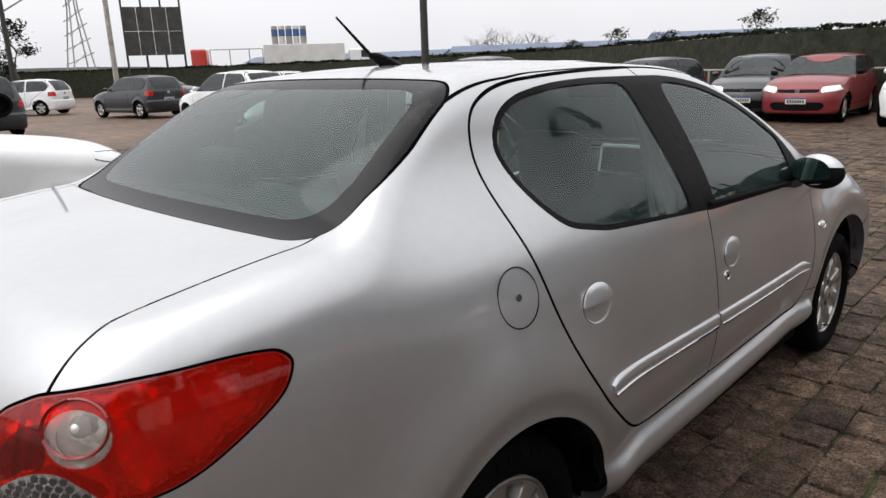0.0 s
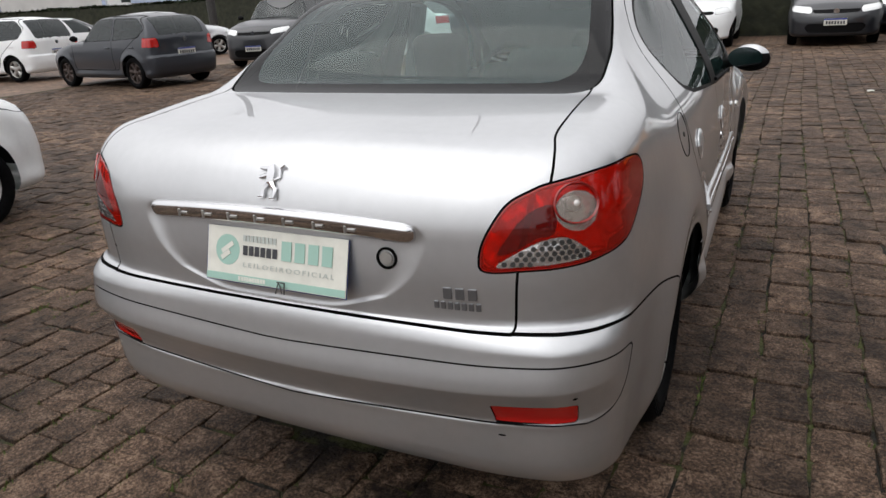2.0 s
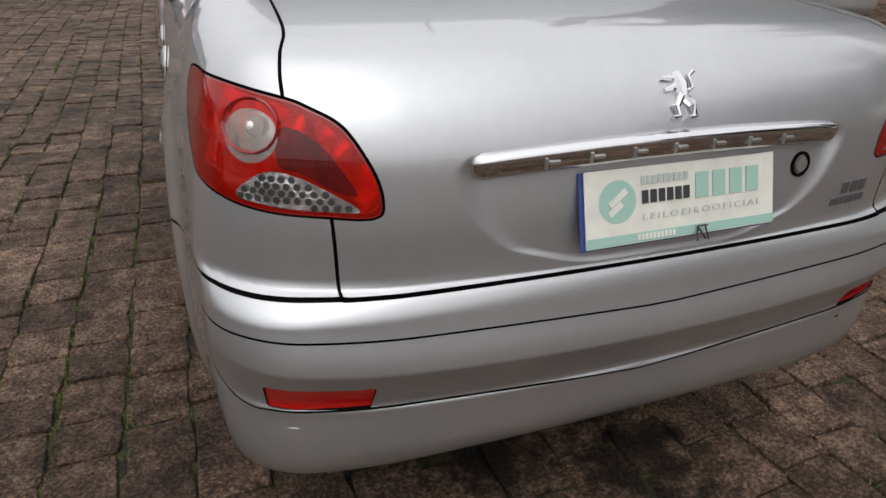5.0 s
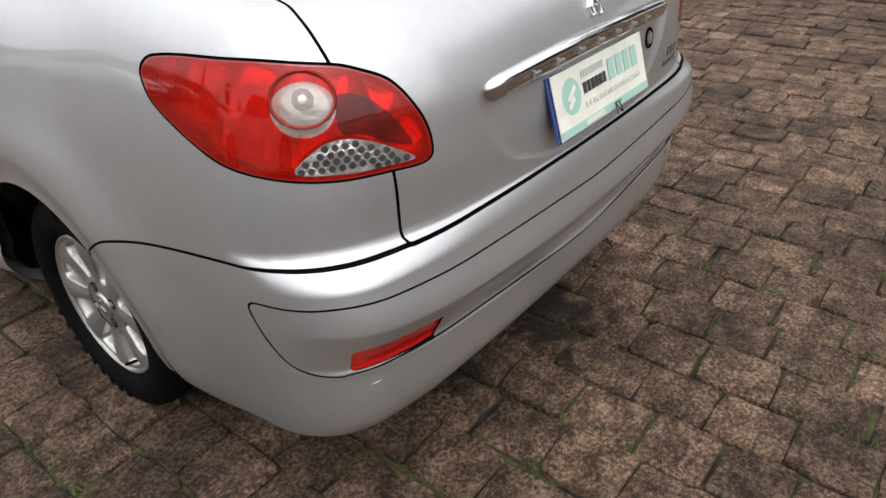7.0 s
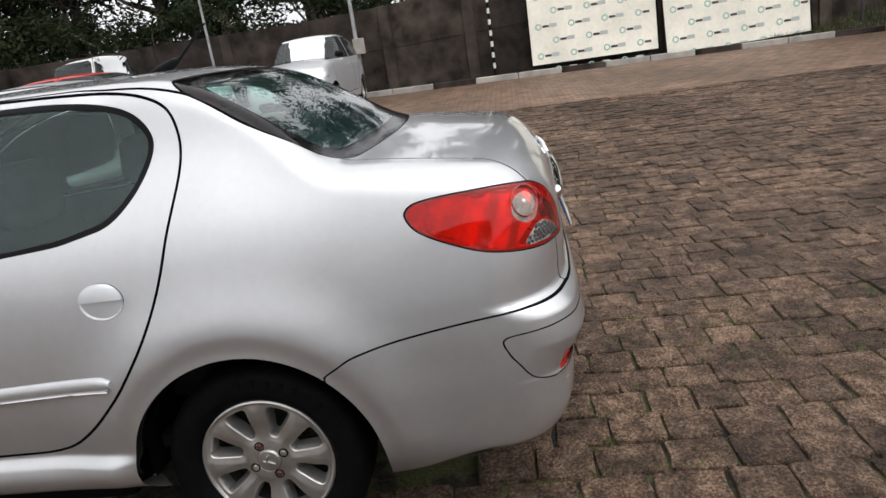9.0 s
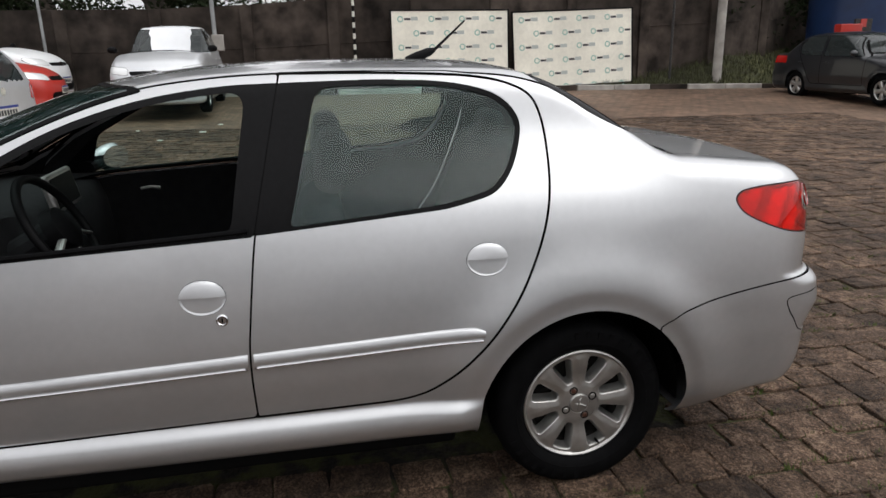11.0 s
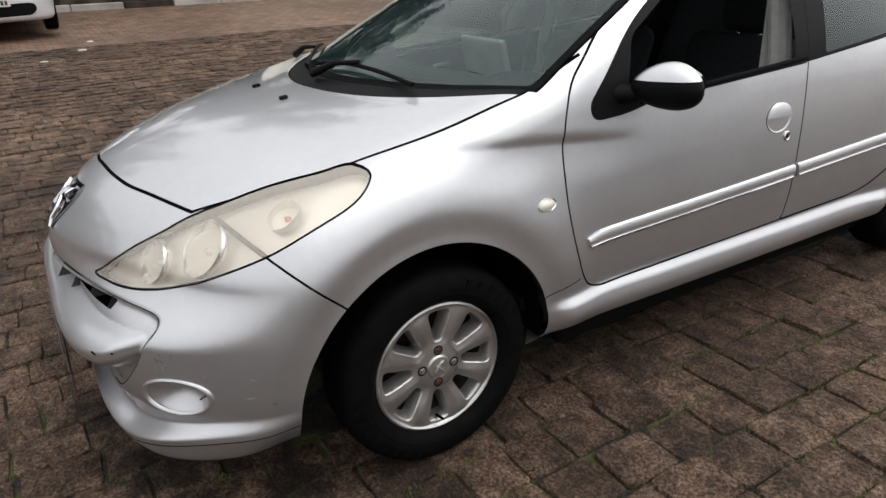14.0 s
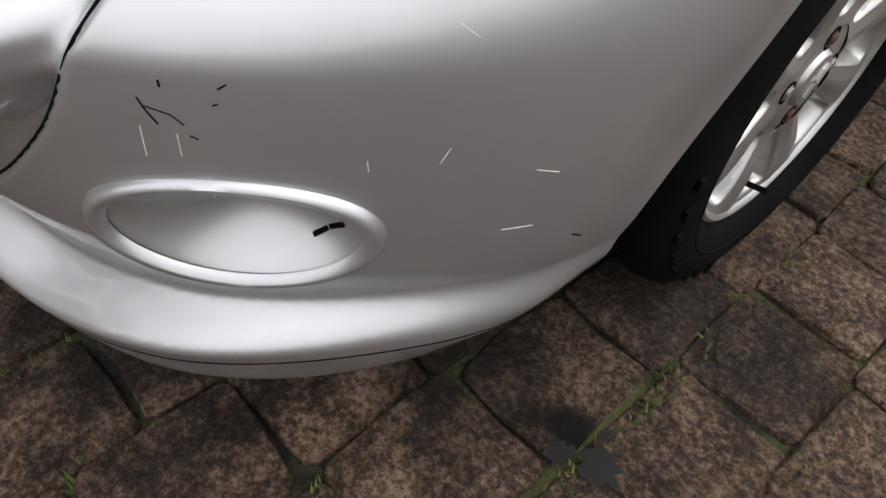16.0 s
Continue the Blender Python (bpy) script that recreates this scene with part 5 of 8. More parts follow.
# boot: chrome bar, plate, badge, lock, lettering as bars
BAR_SECTION = [(-0.004, 0.0225), (0.012, 0.0222), (0.021, 0.0200), (0.0262, 0.0160), (0.0280, 0.0110), (0.0275, 0.0050), (0.0255, -0.0040), (0.0225, -0.0130), (0.0190, -0.0185), (0.012, -0.0220), (-0.004, -0.0225)]
bm = bmesh.new()
rows = []
for k in range(33):
    x = -0.372 * math.cos(math.pi * k / 32)
    e = math.sqrt(max(0, 1 - (abs(x) / 0.373)**40))
    zz = 0.879 - 0.012 * (x / 0.36)**2 + 0.004
    y0 = at_rear(x, 0.915)
    rows.append([bm.verts.new((x, y0 + 0.004 - d * e, zz + s * e)) for d, s in BAR_SECTION])
for p, q in zip(rows, rows[1:]):
    for j in range(10):
        bm.faces.new((p[j], p[j + 1], q[j + 1], q[j]))
bmesh.ops.recalc_face_normals(bm, faces=bm.faces)
bar = part("boot_trim", bm, CHROME, boot_lid, "chrome bar over the plate", True, 70)
for k in range(7):
    x = -0.245 + 0.079 * k
    for dx, w_, h_ in ((-0.011, 0.006, 0.018), (0.004, 0.020, 0.006)):
        bm = box(bmesh.new(), (w_, 0.004, h_), (x + dx, at_rear(x, 0.915) - 0.0236, 0.880 - 0.012 * (x / 0.36)**2), 0.0012)
        part("trim_stamp", bm, ALLOY, bar, "raised silver mark")
m = Matrix.Translation((0.018, -0.922, 0.786)) @ pose(0, 0, 0, -16, 0, 0)
plate = thing("number_plate", "white advertising card clipped over the rear plate", "plate", m)
plate.parent = None
bm = box(bmesh.new(), (0.395, 0.003, 0.128), (0, 0, 0), 0.001)
part("card", bm, PLATE_WHITE, plate)
bm = box(bmesh.new(), (0.400, 0.004, 0.130), (-0.004, 0.006, -0.002), 0.001)
part("plate_behind", bm, material("plate_blue", (0.03, 0.06, 0.22), 0.4), plate, "blue edge of the plate behind")
bm = box(bmesh.new(), (0.393, 0.001, 0.016), (0, -0.0022, -0.054))
part("green_band", bm, GREEN_INK, plate)
bm = bmesh.new()
bmesh.ops.create_circle(bm, cap_ends=True, segments=32, radius=0.036, matrix=pose(-0.135, -0.0022, 0.010, 90))
logo = part("round_emblem", bm, GREEN_INK, plate, "plain green round emblem")
for a, w, at in ((35, 0.040, (-0.135, 0.016)), (35, 0.030, (-0.140, -0.002))):
    bm = box(bmesh.new(), (w, 0.001, 0.011), (0, 0, 0))
    part("emblem_bar", placed(bm, pose(at[0], -0.0032, at[1], 0, -a, 0)), PLATE_WHITE, logo)
for x0, x1, z, h, mat_ in ((-0.090, 0.008, 0.041, 0.014, GREY_INK), (-0.090, 0.012, 0.013, 0.022, DARK_INK), (0.018, 0.165, 0.022, 0.044, GREEN_INK), (-0.10, -0.02, -0.054, 0.010, PLATE_WHITE)):
    n = max(3, int((x1 - x0) / (h * 0.75)))
    for k in range(n):
        w = (x1 - x0) / n
        bm = box(bmesh.new(), (w * 0.74, 0.001, h), (x0 + w * (k + 0.5), -0.0032, z))
        part("letter_bar", bm, mat_, plate)
cu = bpy.data.curves.new("card_words", "FONT")
cu.body, cu.size, cu.extrude = "LEILOEIROOFICIAL", 0.0155, 0.0004
cu.space_character = 1.42
txt = bpy.data.objects.new("tmp_words", cu)
scene.collection.objects.link(txt)
bpy.context.view_layer.update()
me = bpy.data.meshes.new_from_object(txt.evaluated_get(bpy.context.evaluated_depsgraph_get()))
bpy.data.objects.remove(txt)
me.transform(pose(-0.088, -0.0030, -0.026, 90, 0, 0))
wide = max(v.co.x for v in me.vertices) + 0.088
me.transform(Matrix.Translation((-0.088, 0, 0)) @ Matrix.Diagonal((0.255 / wide, 1, 1, 1)) @ Matrix.Translation((0.088, 0, 0)))
me.materials.clear()
me.materials.append(GREY_INK)
words = new("lettering", me)
words.parent = plate
clip = thing("binder_clip", "small steel binder clip holding the card", "clip", m @ Matrix.Translation((0.030, -0.008, -0.060)))
for pts in ([(-0.008, 0, 0.012), (-0.012, -0.004, -0.014)], [(0.008, 0, 0.012), (0.012, -0.004, -0.014)], [(-0.010, -0.004, 0.012), (0.010, -0.004, 0.012)], [(-0.006, 0, 0.008), (0.006, -0.004, -0.012)]):
    part("wire", tube(bmesh.new(), pts, 0.0016, 6), DARK_METAL, clip)
m = on_skin((0.30, -0.885, 0.812), (1, 0, 0), 0.002)
bm = bmesh.new()
lathe(bm, [(0.024, -0.004), (0.024, 0.001), (0.019, 0.002), (0.018, -0.006), (0.0001, -0.008)], 28)
lk = part("boot_lock", placed(bm, m), SEAM, boot_lid, "black boot lock", True)
bm = bmesh.new()
lathe(bm, [(0.015, -0.006), (0.014, 0.003), (0.0001, 0.003)], 20)
part("lock_barrel", placed(bm, m), ALLOY, lk, "", True)
# boot badge, an abstract upright chrome shape
m = on_skin((0.005, -0.9, 0.972), (1, 0, 0), 0.003)
bm = bmesh.new()
for pts, r in (([(-0.004, 0.034), (0.002, 0.012), (0.004, -0.008)], [0.008, 0.013, 0.010]), ([(0.0, 0.012), (-0.030, 0.004)], [0.007, 0.004]), ([(-0.002, 0.024), (-0.032, 0.026)], [0.006, 0.004]), ([(0.0, -0.006), (-0.014, -0.024), (-0.010, -0.040), (-0.022, -0.042)], [0.009, 0.007, 0.005, 0.004]), ([(0.004, -0.006), (0.020, -0.022), (0.022, -0.042), (0.010, -0.044)], [0.009, 0.007, 0.005, 0.004]), ([(0.010, -0.002), (0.026, 0.006), (0.022, 0.026), (0.034, 0.034)], [0.004, 0.0035, 0.0035, 0.004])):
    tube(bm, [m @ Vector((0.0, a, b)) for a, b in pts], r, 8)
part("boot_badge", bm, CHROME, boot_lid, "chrome upright badge", True)
# the chrome letters' shading is put into this grey
BADGE_GREY = material("shaded_badge_chrome", (0.16, 0.16, 0.165), 0.3, 0.6)
for row, (x0, x1, z, h, n) in enumerate(((0.425, 0.505, 0.752, 0.026, 3), (0.405, 0.510, 0.724, 0.017, 7))):
    for k in range(n):
        w = (x1 - x0) / n
        x = x0 + w * (k + 0.5)
        m = on_skin((x, at_rear(x, z), z), (1, 0, 0), 0.001)
        bm = box(bmesh.new(), (0.004, w * 0.72, h), (0, 0, 0), 0.0015)
        part("badge_bar", placed(bm, m), BADGE_GREY, boot_lid)
# fuel flap
m = on_skin((0.765, 0.045, 0.910), (0, 1, 0), 0.0)
bm = bmesh.new()
lathe(bm, [(0.066, -0.001), (0.0648, 0.0012), (0.0632, -0.001)], 48)
part("fuel_flap_gap", placed(bm, m), SEAM, saloon)
bm = bmesh.new()
lathe(bm, [(0.008, 0.0), (0.007, 0.003), (0.0001, 0.003)], 16)
part("fuel_lock", placed(bm, m), DARK_METAL, saloon)
# aerial
m = on_skin((0, 0.30, 1.39), (0, 1, 0))
bm = bmesh.new()
tube(bm, [(0, 0.435, 1.388), (0, 0.39, 1.398), (0, 0.345, 1.414), (0, 0.322, 1.422)], [0.012, 0.023, 0.020, 0.010], 12, 0.8)
aer = part("aerial_base", bm, TRIM, saloon, "black roof aerial", True)
bm = tube(bmesh.new(), [(0, 0.328, 1.418), (0, 0.270, 1.468), (0, 0.205, 1.525)], [0.006, 0.0045, 0.003], 8)
part("aerial_rod", bm, TRIM, aer)
# wipers
for x0, y0, x1, y1 in ((-0.42, 2.30, 0.10, 2.375), (0.12, 2.40, 0.52, 2.18)):
    pts = [(x, y, at_top(x, y) + 0.022 - 0.006 * t) for t, x, y in [(t, x0 + (x1 - x0) * t, y0 + (y1 - y0) * t - 0.05 * math.sin(math.pi * t) * 0) for t in np.linspace(0, 1, 9)]]
    wip = part("wiper_blade", tube(bmesh.new(), pts, 0.007, 6), TRIM, saloon, "black wiper")
    a, b = Vector(pts[4]), Vector((0.0 if x0 < 0 else 0.55, 2.43 if x0 < 0 else 2.28, 0))
    b.z = at_top(b.x, b.y) + 0.02
    part("wiper_arm", tube(bmesh.new(), [b, (a + b) / 2 + Vector((0, 0, 0.02)), a + Vector((0, 0, 0.012))], [0.014, 0.009, 0.006], 8), TRIM, wip)


# cabin
def cushion(bm, size, at, turn=(0, 0, 0), r=0.05):
    b2 = bmesh.new()
    box(b2, size, (0, 0, 0), r, seg=4)
    placed(b2, pose(*at, *turn))
    me2 = bpy.data.meshes.new("tmp")
    b2.to_mesh(me2)
    b2.free()
    bm.from_mesh(me2)
    bpy.data.meshes.remove(me2)
    return bm


for x in (-0.36, 0.36):
    seat = new("front_seat")
    seat.parent = saloon
    tagged(seat, "black cloth front seat")
    part("seat_cushion", cushion(bmesh.new(), (0.50, 0.52, 0.16), (x, 1.20, 0.42), (6, 0, 0), 0.06), SEAT_CLOTH, seat, "", True, 70)
    part("backrest", cushion(bmesh.new(), (0.48, 0.14, 0.58), (x, 0.86, 0.70), (18, 0, 0), 0.06), SEAT_CLOTH, seat, "", True, 70)
    part("headrest", cushion(bmesh.new(), (0.25, 0.11, 0.20), (x, 0.745, 1.080), (10, 0, 0), 0.05), SEAT_CLOTH, seat, "", True, 70)
    for dx in (-0.05, 0.05):
        part("headrest_post", tube(bmesh.new(), [(x + dx, 0.77, 0.95), (x + dx, 0.75, 1.04)], 0.007, 8), CHROME, seat)
bench = new("rear_seat")
bench.parent = saloon
tagged(bench, "black cloth rear bench")
part("seat_cushion", cushion(bmesh.new(), (1.20, 0.48, 0.16), (0, 0.42, 0.52), (6, 0, 0), 0.06), SEAT_CLOTH, bench, "", True, 70)
part("backrest", cushion(bmesh.new(), (1.20, 0.14, 0.56), (0, 0.12, 0.80), (22, 0, 0), 0.06), SEAT_CLOTH, bench, "", True, 70)
for x in (-0.36, 0.36):
    part("headrest", cushion(bmesh.new(), (0.25, 0.08, 0.13), (x, 0.02, 1.10), (14, 0, 0), 0.035), SEAT_CLOTH, bench, "", True, 70)
part("parcel_shelf", box(bmesh.new(), (1.16, 0.36, 0.02), (0, -0.17, 1.035), 0.005), LINING, saloon, "dark parcel shelf")
bm = bmesh.new()
rows = []
for x in np.linspace(-0.70, 0.70, 25):
    hump = 0.055 * math.exp(-((x + 0.36) / 0.18)**2)
    dy = -0.55 * x * x
    rows.append([bm.verts.new((x, y + (dy if y > 1.9 else 0), z)) for y, z in ((1.78, 0.45), (1.72, 0.62), (1.74, 0.80), (1.77, 0.89 + hump), (1.85, 0.915 + hump), (2.0, 0.915), (2.42, 0.925))])
for p, q in zip(rows, rows[1:]):
    for j in range(6):
        bm.faces.new((p[j], p[j + 1], q[j + 1], q[j]))
bmesh.ops.recalc_face_normals(bm, faces=bm.faces)
part("dashboard", bm, LINING, saloon, "black dashboard", True, 60)
m = Matrix.Translation((0.06, 1.72, 0.955)) @ pose(0, 0, 0, -12, 0, 0)
display = part("dash_display", box(bmesh.new(), (0.27, 0.03, 0.14), (0, 0, 0), 0.012), ALLOY, saloon, "silver-rimmed dash display hood")
part("display_face", box(bmesh.new(), (0.235, 0.01, 0.108), (0, 0, 0), 0.004), TRIM, display, "dark glossy face")
for ob in (display, display.children[0]):
    ob.data.transform(m @ Matrix.Translation((0, -0.013 if ob is not display else 0, 0)))
part("centre_console", box(bmesh.new(), (0.20, 0.8, 0.30), (0, 1.45, 0.45), 0.03), LINING, saloon, "black centre console")
part("cabin_floor", box(bmesh.new(), (1.30, 2.2, 0.04), (0, 1.0, 0.33)), LINING, saloon)
bm = bmesh.new()
m = Matrix.Translation((-0.36, 1.60, 0.90)) @ pose(0, 0, 0, 62, 0, 0)
pts = [m @ Vector((0.185 * math.cos(a), 0.185 * math.sin(a), 0)) for a in np.linspace(0, 2 * math.pi, 37)]
tube(bm, pts, 0.014, 10)
wheel_rim = part("steering_wheel", bm, TRIM, saloon, "black steering wheel with silver spokes", True)
bm = bmesh.new()
lathe(bm, [(0.075, -0.02), (0.072, 0.02), (0.05, 0.035), (0.0001, 0.04)], 24)
part("wheel_boss", placed(bm, m @ pose(0, 0, 0, 0, -90, 0)), TRIM, wheel_rim, "", True)
for a in (200, 340, 270):
    c, s = math.cos(radians(a)), math.sin(radians(a))
    part("wheel_spoke", tube(bmesh.new(), [m @ Vector((0.06 * c, 0.06 * s, 0.01)), m @ Vector((0.178 * c, 0.178 * s, 0.0))], 0.013, 8, 0.5), ALLOY, wheel_rim)
part("steering_column", tube(bmesh.new(), [m @ Vector((0, 0, 0)), m @ Vector((0, 0, -0.25))], 0.05, 12), LINING, saloon)
part("cabin_mirror", box(bmesh.new(), (0.22, 0.03, 0.065), (0, 1.52, 1.27), 0.012), TRIM, saloon, "black cabin mirror")
for x in (-0.68, 0.68):
    bm = tube(bmesh.new(), [(x * 0.985, 1.50, 0.835), (x * 0.985, 1.54, 0.842), (x * 0.985, 1.585, 0.836)], 0.007, 8)
    part("door_pull", bm, ALLOY, saloon, "silver inner door pull")
    part("pillar_trim", tube(bmesh.new(), [(x * 0.97, 1.02, 0.62), (x * 0.93, 0.96, 0.95), (x * 0.78, 0.90, 1.30)], 0.04, 10, 0.7), HEADLINER, saloon, "grey door pillar trim")
    part("seat_belt", tube(bmesh.new(), [(x * 0.80, 0.91, 1.24), (x * 0.86, 0.96, 0.92), (x * 0.92, 1.02, 0.55)], 0.022, 8, 0.15), HEADLINER, saloon, "grey seat belt")


# ---- ground ----
def ground_z(x, y):
    """The yard rises gently beyond the saloon's right side."""
    s = min(max((x - 3) / 6, 0), 1)
    return 0.040 * math.log1p(math.exp(min(x, 18) - 3.2)) + 0.014 * max(min(y, 12), -14) * s * s * (3 - 2 * s)


def paving_material(name, tint, far=False):
    m = material(name, tint, 0.65, spec=0.22)
    n, l = m.node_tree.nodes, m.node_tree.links
    b = n["Principled BSDF"]
    pos = n.new("ShaderNodeNewGeometry")
    big, mid, fine = (n.new("ShaderNodeTexNoise") for _ in range(3))
    for t, s, d in ((big, 0.45, 4), (mid, 14.0, 6), (fine, 95.0, 8)):
        t.inputs["Scale"].default_value, t.inputs["Detail"].default_value = s, d
        l.new(pos.outputs["Position"], t.inputs["Vector"])
    fine.inputs["Roughness"].default_value = 0.86
    ramp = n.new("ShaderNodeValToRGB")
    ramp.color_ramp.elements[0].position, ramp.color_ramp.elements[1].position = 0.42, 0.60
    ramp.color_ramp.elements[0].color = (tint[0] * 0.22, tint[1] * 0.22, tint[2] * 0.24, 1)
    ramp.color_ramp.elements[1].color = (tint[0] * 2.5, tint[1] * 2.9, tint[2] * 3.3, 1)
    for at, k in ((0.475, (0.60, 0.62, 0.64)), (0.525, (1.16, 1.18, 1.20))):
        e = ramp.color_ramp.elements.new(at)
        e.color = (tint[0] * k[0], tint[1] * k[1], tint[2] * k[2], 1)
    sc = n.new("ShaderNodeMapRange")
    sc.inputs[1].default_value, sc.inputs[2].default_value = 0.3, 0.7
    sc.inputs[3].default_value, sc.inputs[4].default_value = -0.05, 0.05
    l.new(mid.outputs[0], sc.inputs[0])
    add = n.new("ShaderNodeMath")
    add.operation = "ADD"
    l.new(fine.outputs[0], add.inputs[0])
    l.new(sc.outputs[0], add.inputs[1])
    l.new(add.outputs[0], ramp.inputs[0])
    rnd = n.new("ShaderNodeObjectInfo").outputs["Random"] if not far else pos.outputs["Random Per Island"]
    vr = n.new("ShaderNodeMapRange")
    vr.inputs[3].default_value, vr.inputs[4].default_value = 0.70, 1.28
    l.new(rnd, vr.inputs[0])
    wet = n.new("ShaderNodeMapRange")
    wet.inputs[1].default_value, wet.inputs[2].default_value = 0.38, 0.62
    wet.inputs[3].default_value, wet.inputs[4].default_value = 0.66, 1.16
    l.new(big.outputs[0], wet.inputs[0])
    # patchy grime, smaller than the damp areas
    grime = n.new("ShaderNodeTexNoise")
    grime.inputs["Scale"].default_value, grime.inputs["Detail"].default_value, grime.inputs["Roughness"].default_value = 3.2, 7, 0.62
    l.new(pos.outputs["Position"], grime.inputs["Vector"])
    gr = n.new("ShaderNodeMapRange")
    gr.inputs[1].default_value, gr.inputs[2].default_value = 0.38, 0.56
    gr.inputs[3].default_value, gr.inputs[4].default_value = 0.52, 1.12
    l.new(grime.outputs[0], gr.inputs[0])
    mg, mu = n.new("ShaderNodeMath"), n.new("ShaderNodeMath")
    mg.operation = mu.operation = "MULTIPLY"
    l.new(vr.outputs[0], mg.inputs[0])
    l.new(gr.outputs[0], mg.inputs[1])
    l.new(mg.outputs[0], mu.inputs[0])
    l.new(wet.outputs[0], mu.inputs[1])
    # old oil drips; under the tail they also paint in the saloon's shade
    for cx, cy, rad, keep in ((0.20, -0.74, 0.21, 0.20), (-0.18, -0.58, 0.18, 0.28), (-0.36, 3.12, 0.22, 0.30), (-0.62, 2.84, 0.16, 0.35), (-0.79, 2.82, 0.035, 0.06), (0.05, 3.25, 0.15, 0.4)):
        dist, wob, oil, both_ = n.new("ShaderNodeVectorMath"), n.new("ShaderNodeMath"), n.new("ShaderNodeMapRange"), n.new("ShaderNodeMath")
        dist.operation, wob.operation, both_.operation = "DISTANCE", "MULTIPLY_ADD", "MULTIPLY"
        dist.inputs[1].default_value = (cx, cy, 0)
        l.new(pos.outputs["Position"], dist.inputs[0])
        l.new(mid.outputs[0], wob.inputs[0])
        wob.inputs[1].default_value = rad * 1.8
        l.new(dist.outputs["Value"], wob.inputs[2])
        # this mask holds the drips and the shade painted under the tail
        oil.inputs[1].default_value, oil.inputs[2].default_value = rad * 1.35, rad * 2.0
        oil.inputs[3].default_value = keep
        l.new(wob.outputs[0], oil.inputs[0])
        l.new(mu.outputs[0], both_.inputs[0])
        l.new(oil.outputs[0], both_.inputs[1])
        mu = both_
    mx = n.new("ShaderNodeMixRGB")
    mx.blend_type = "MULTIPLY"
    mx.inputs[0].default_value = 1
    l.new(ramp.outputs[0], mx.inputs[1])
    l.new(mu.outputs[0], mx.inputs[2])
    l.new(mx.outputs[0], b.inputs["Base Color"])
    rgh = n.new("ShaderNodeTexNoise")
    rgh.inputs["Scale"].default_value, rgh.inputs["Detail"].default_value, rgh.inputs["Roughness"].default_value = 28.0, 4, 0.6
    l.new(pos.outputs["Position"], rgh.inputs["Vector"])
    last = None
    for tex, far_ in ((rgh, 0.028), (fine, 0.0075)):
        bp = n.new("ShaderNodeBump")
        bp.inputs["Strength"].default_value, bp.inputs["Distance"].default_value = 1.0, far_
        l.new(tex.outputs[0], bp.inputs["Height"])
        if last:
            l.new(last.outputs[0], bp.inputs["Normal"])
        last = bp
    l.new(last.outputs[0], b.inputs["Normal"])
    return m


STONE_TINT = (0.114, 0.069, 0.043)
STONE = paving_material("brown_granite_sett", STONE_TINT)
STONE_FAR = paving_material("brown_granite_setts", STONE_TINT, True)
JOINT = vary(material("mossy_joint_soil", (0.010, 0.008, 0.005), 0.95), 60, 0.3, 1.8, detail=8, second=(2.0, 0.6, 1.4), bump=1.0, distance=0.02)
# moss grows over parts of the soil
_n, _l = JOINT.node_tree.nodes, JOINT.node_tree.links
_soil = _n["Principled BSDF"].inputs["Base Color"].links[0].from_socket
_mo = _n.new("ShaderNodeTexNoise")
_mo.inputs["Scale"].default_value, _mo.inputs["Detail"].default_value = 7.0, 8
_l.new(_n.new("ShaderNodeNewGeometry").outputs["Position"], _mo.inputs["Vector"])
_mr = _n.new("ShaderNodeMapRange")
_mr.inputs[1].default_value, _mr.inputs[2].default_value = 0.43, 0.55
_l.new(_mo.outputs[0], _mr.inputs[0])
_mm = _n.new("ShaderNodeMixRGB")
_mm.inputs[2].default_value = (0.052, 0.056, 0.014, 1)
_l.new(_mr.outputs[0], _mm.inputs[0])
_l.new(_soil, _mm.inputs[1])
_l.new(_mm.outputs[0], _n["Principled BSDF"].inputs["Base Color"])
# far paving is lighter: the sheen at low angles is put into its colour
FAR_GROUND = vary(material("worn_paving_sheen_tint", (0.145, 0.094, 0.064), 0.6, spec=0.3), 3.5, 0.55, 1.45, second=(0.3, 0.75, 1.25), bump=0.5, distance=0.03)
# relief of setts too far off to be pieces
_n, _l = FAR_GROUND.node_tree.nodes, FAR_GROUND.node_tree.links
_br = _n.new("ShaderNodeTexBrick")
_br.inputs["Scale"].default_value = 1.0
_br.inputs["Brick Width"].default_value, _br.inputs["Row Height"].default_value = 0.20, 0.17
_br.inputs["Mortar Size"].default_value = 0.012
_br.inputs["Color1"].default_value = (1.15, 1.1, 1.08, 1)
_br.inputs["Color2"].default_value = (0.75, 0.76, 0.76, 1)
_br.inputs["Mortar"].default_value = (0.30, 0.30, 0.26, 1)
_mp = _n.new("ShaderNodeMapping")
_mp.inputs["Rotation"].default_value = (0, 0, math.pi / 2)
_l.new(_n.new("ShaderNodeNewGeometry").outputs["Position"], _mp.inputs[0])
_l.new(_mp.outputs[0], _br.inputs["Vector"])
_mx = _n.new("ShaderNodeMixRGB")
_mx.blend_type = "MULTIPLY"
_mx.inputs[0].default_value = 0.8
_src = _n["Principled BSDF"].inputs["Base Color"].links[0].from_socket
_l.new(_src, _mx.inputs[1])
_l.new(_br.outputs["Color"], _mx.inputs[2])
_l.new(_mx.outputs[0], _n["Principled BSDF"].inputs["Base Color"])

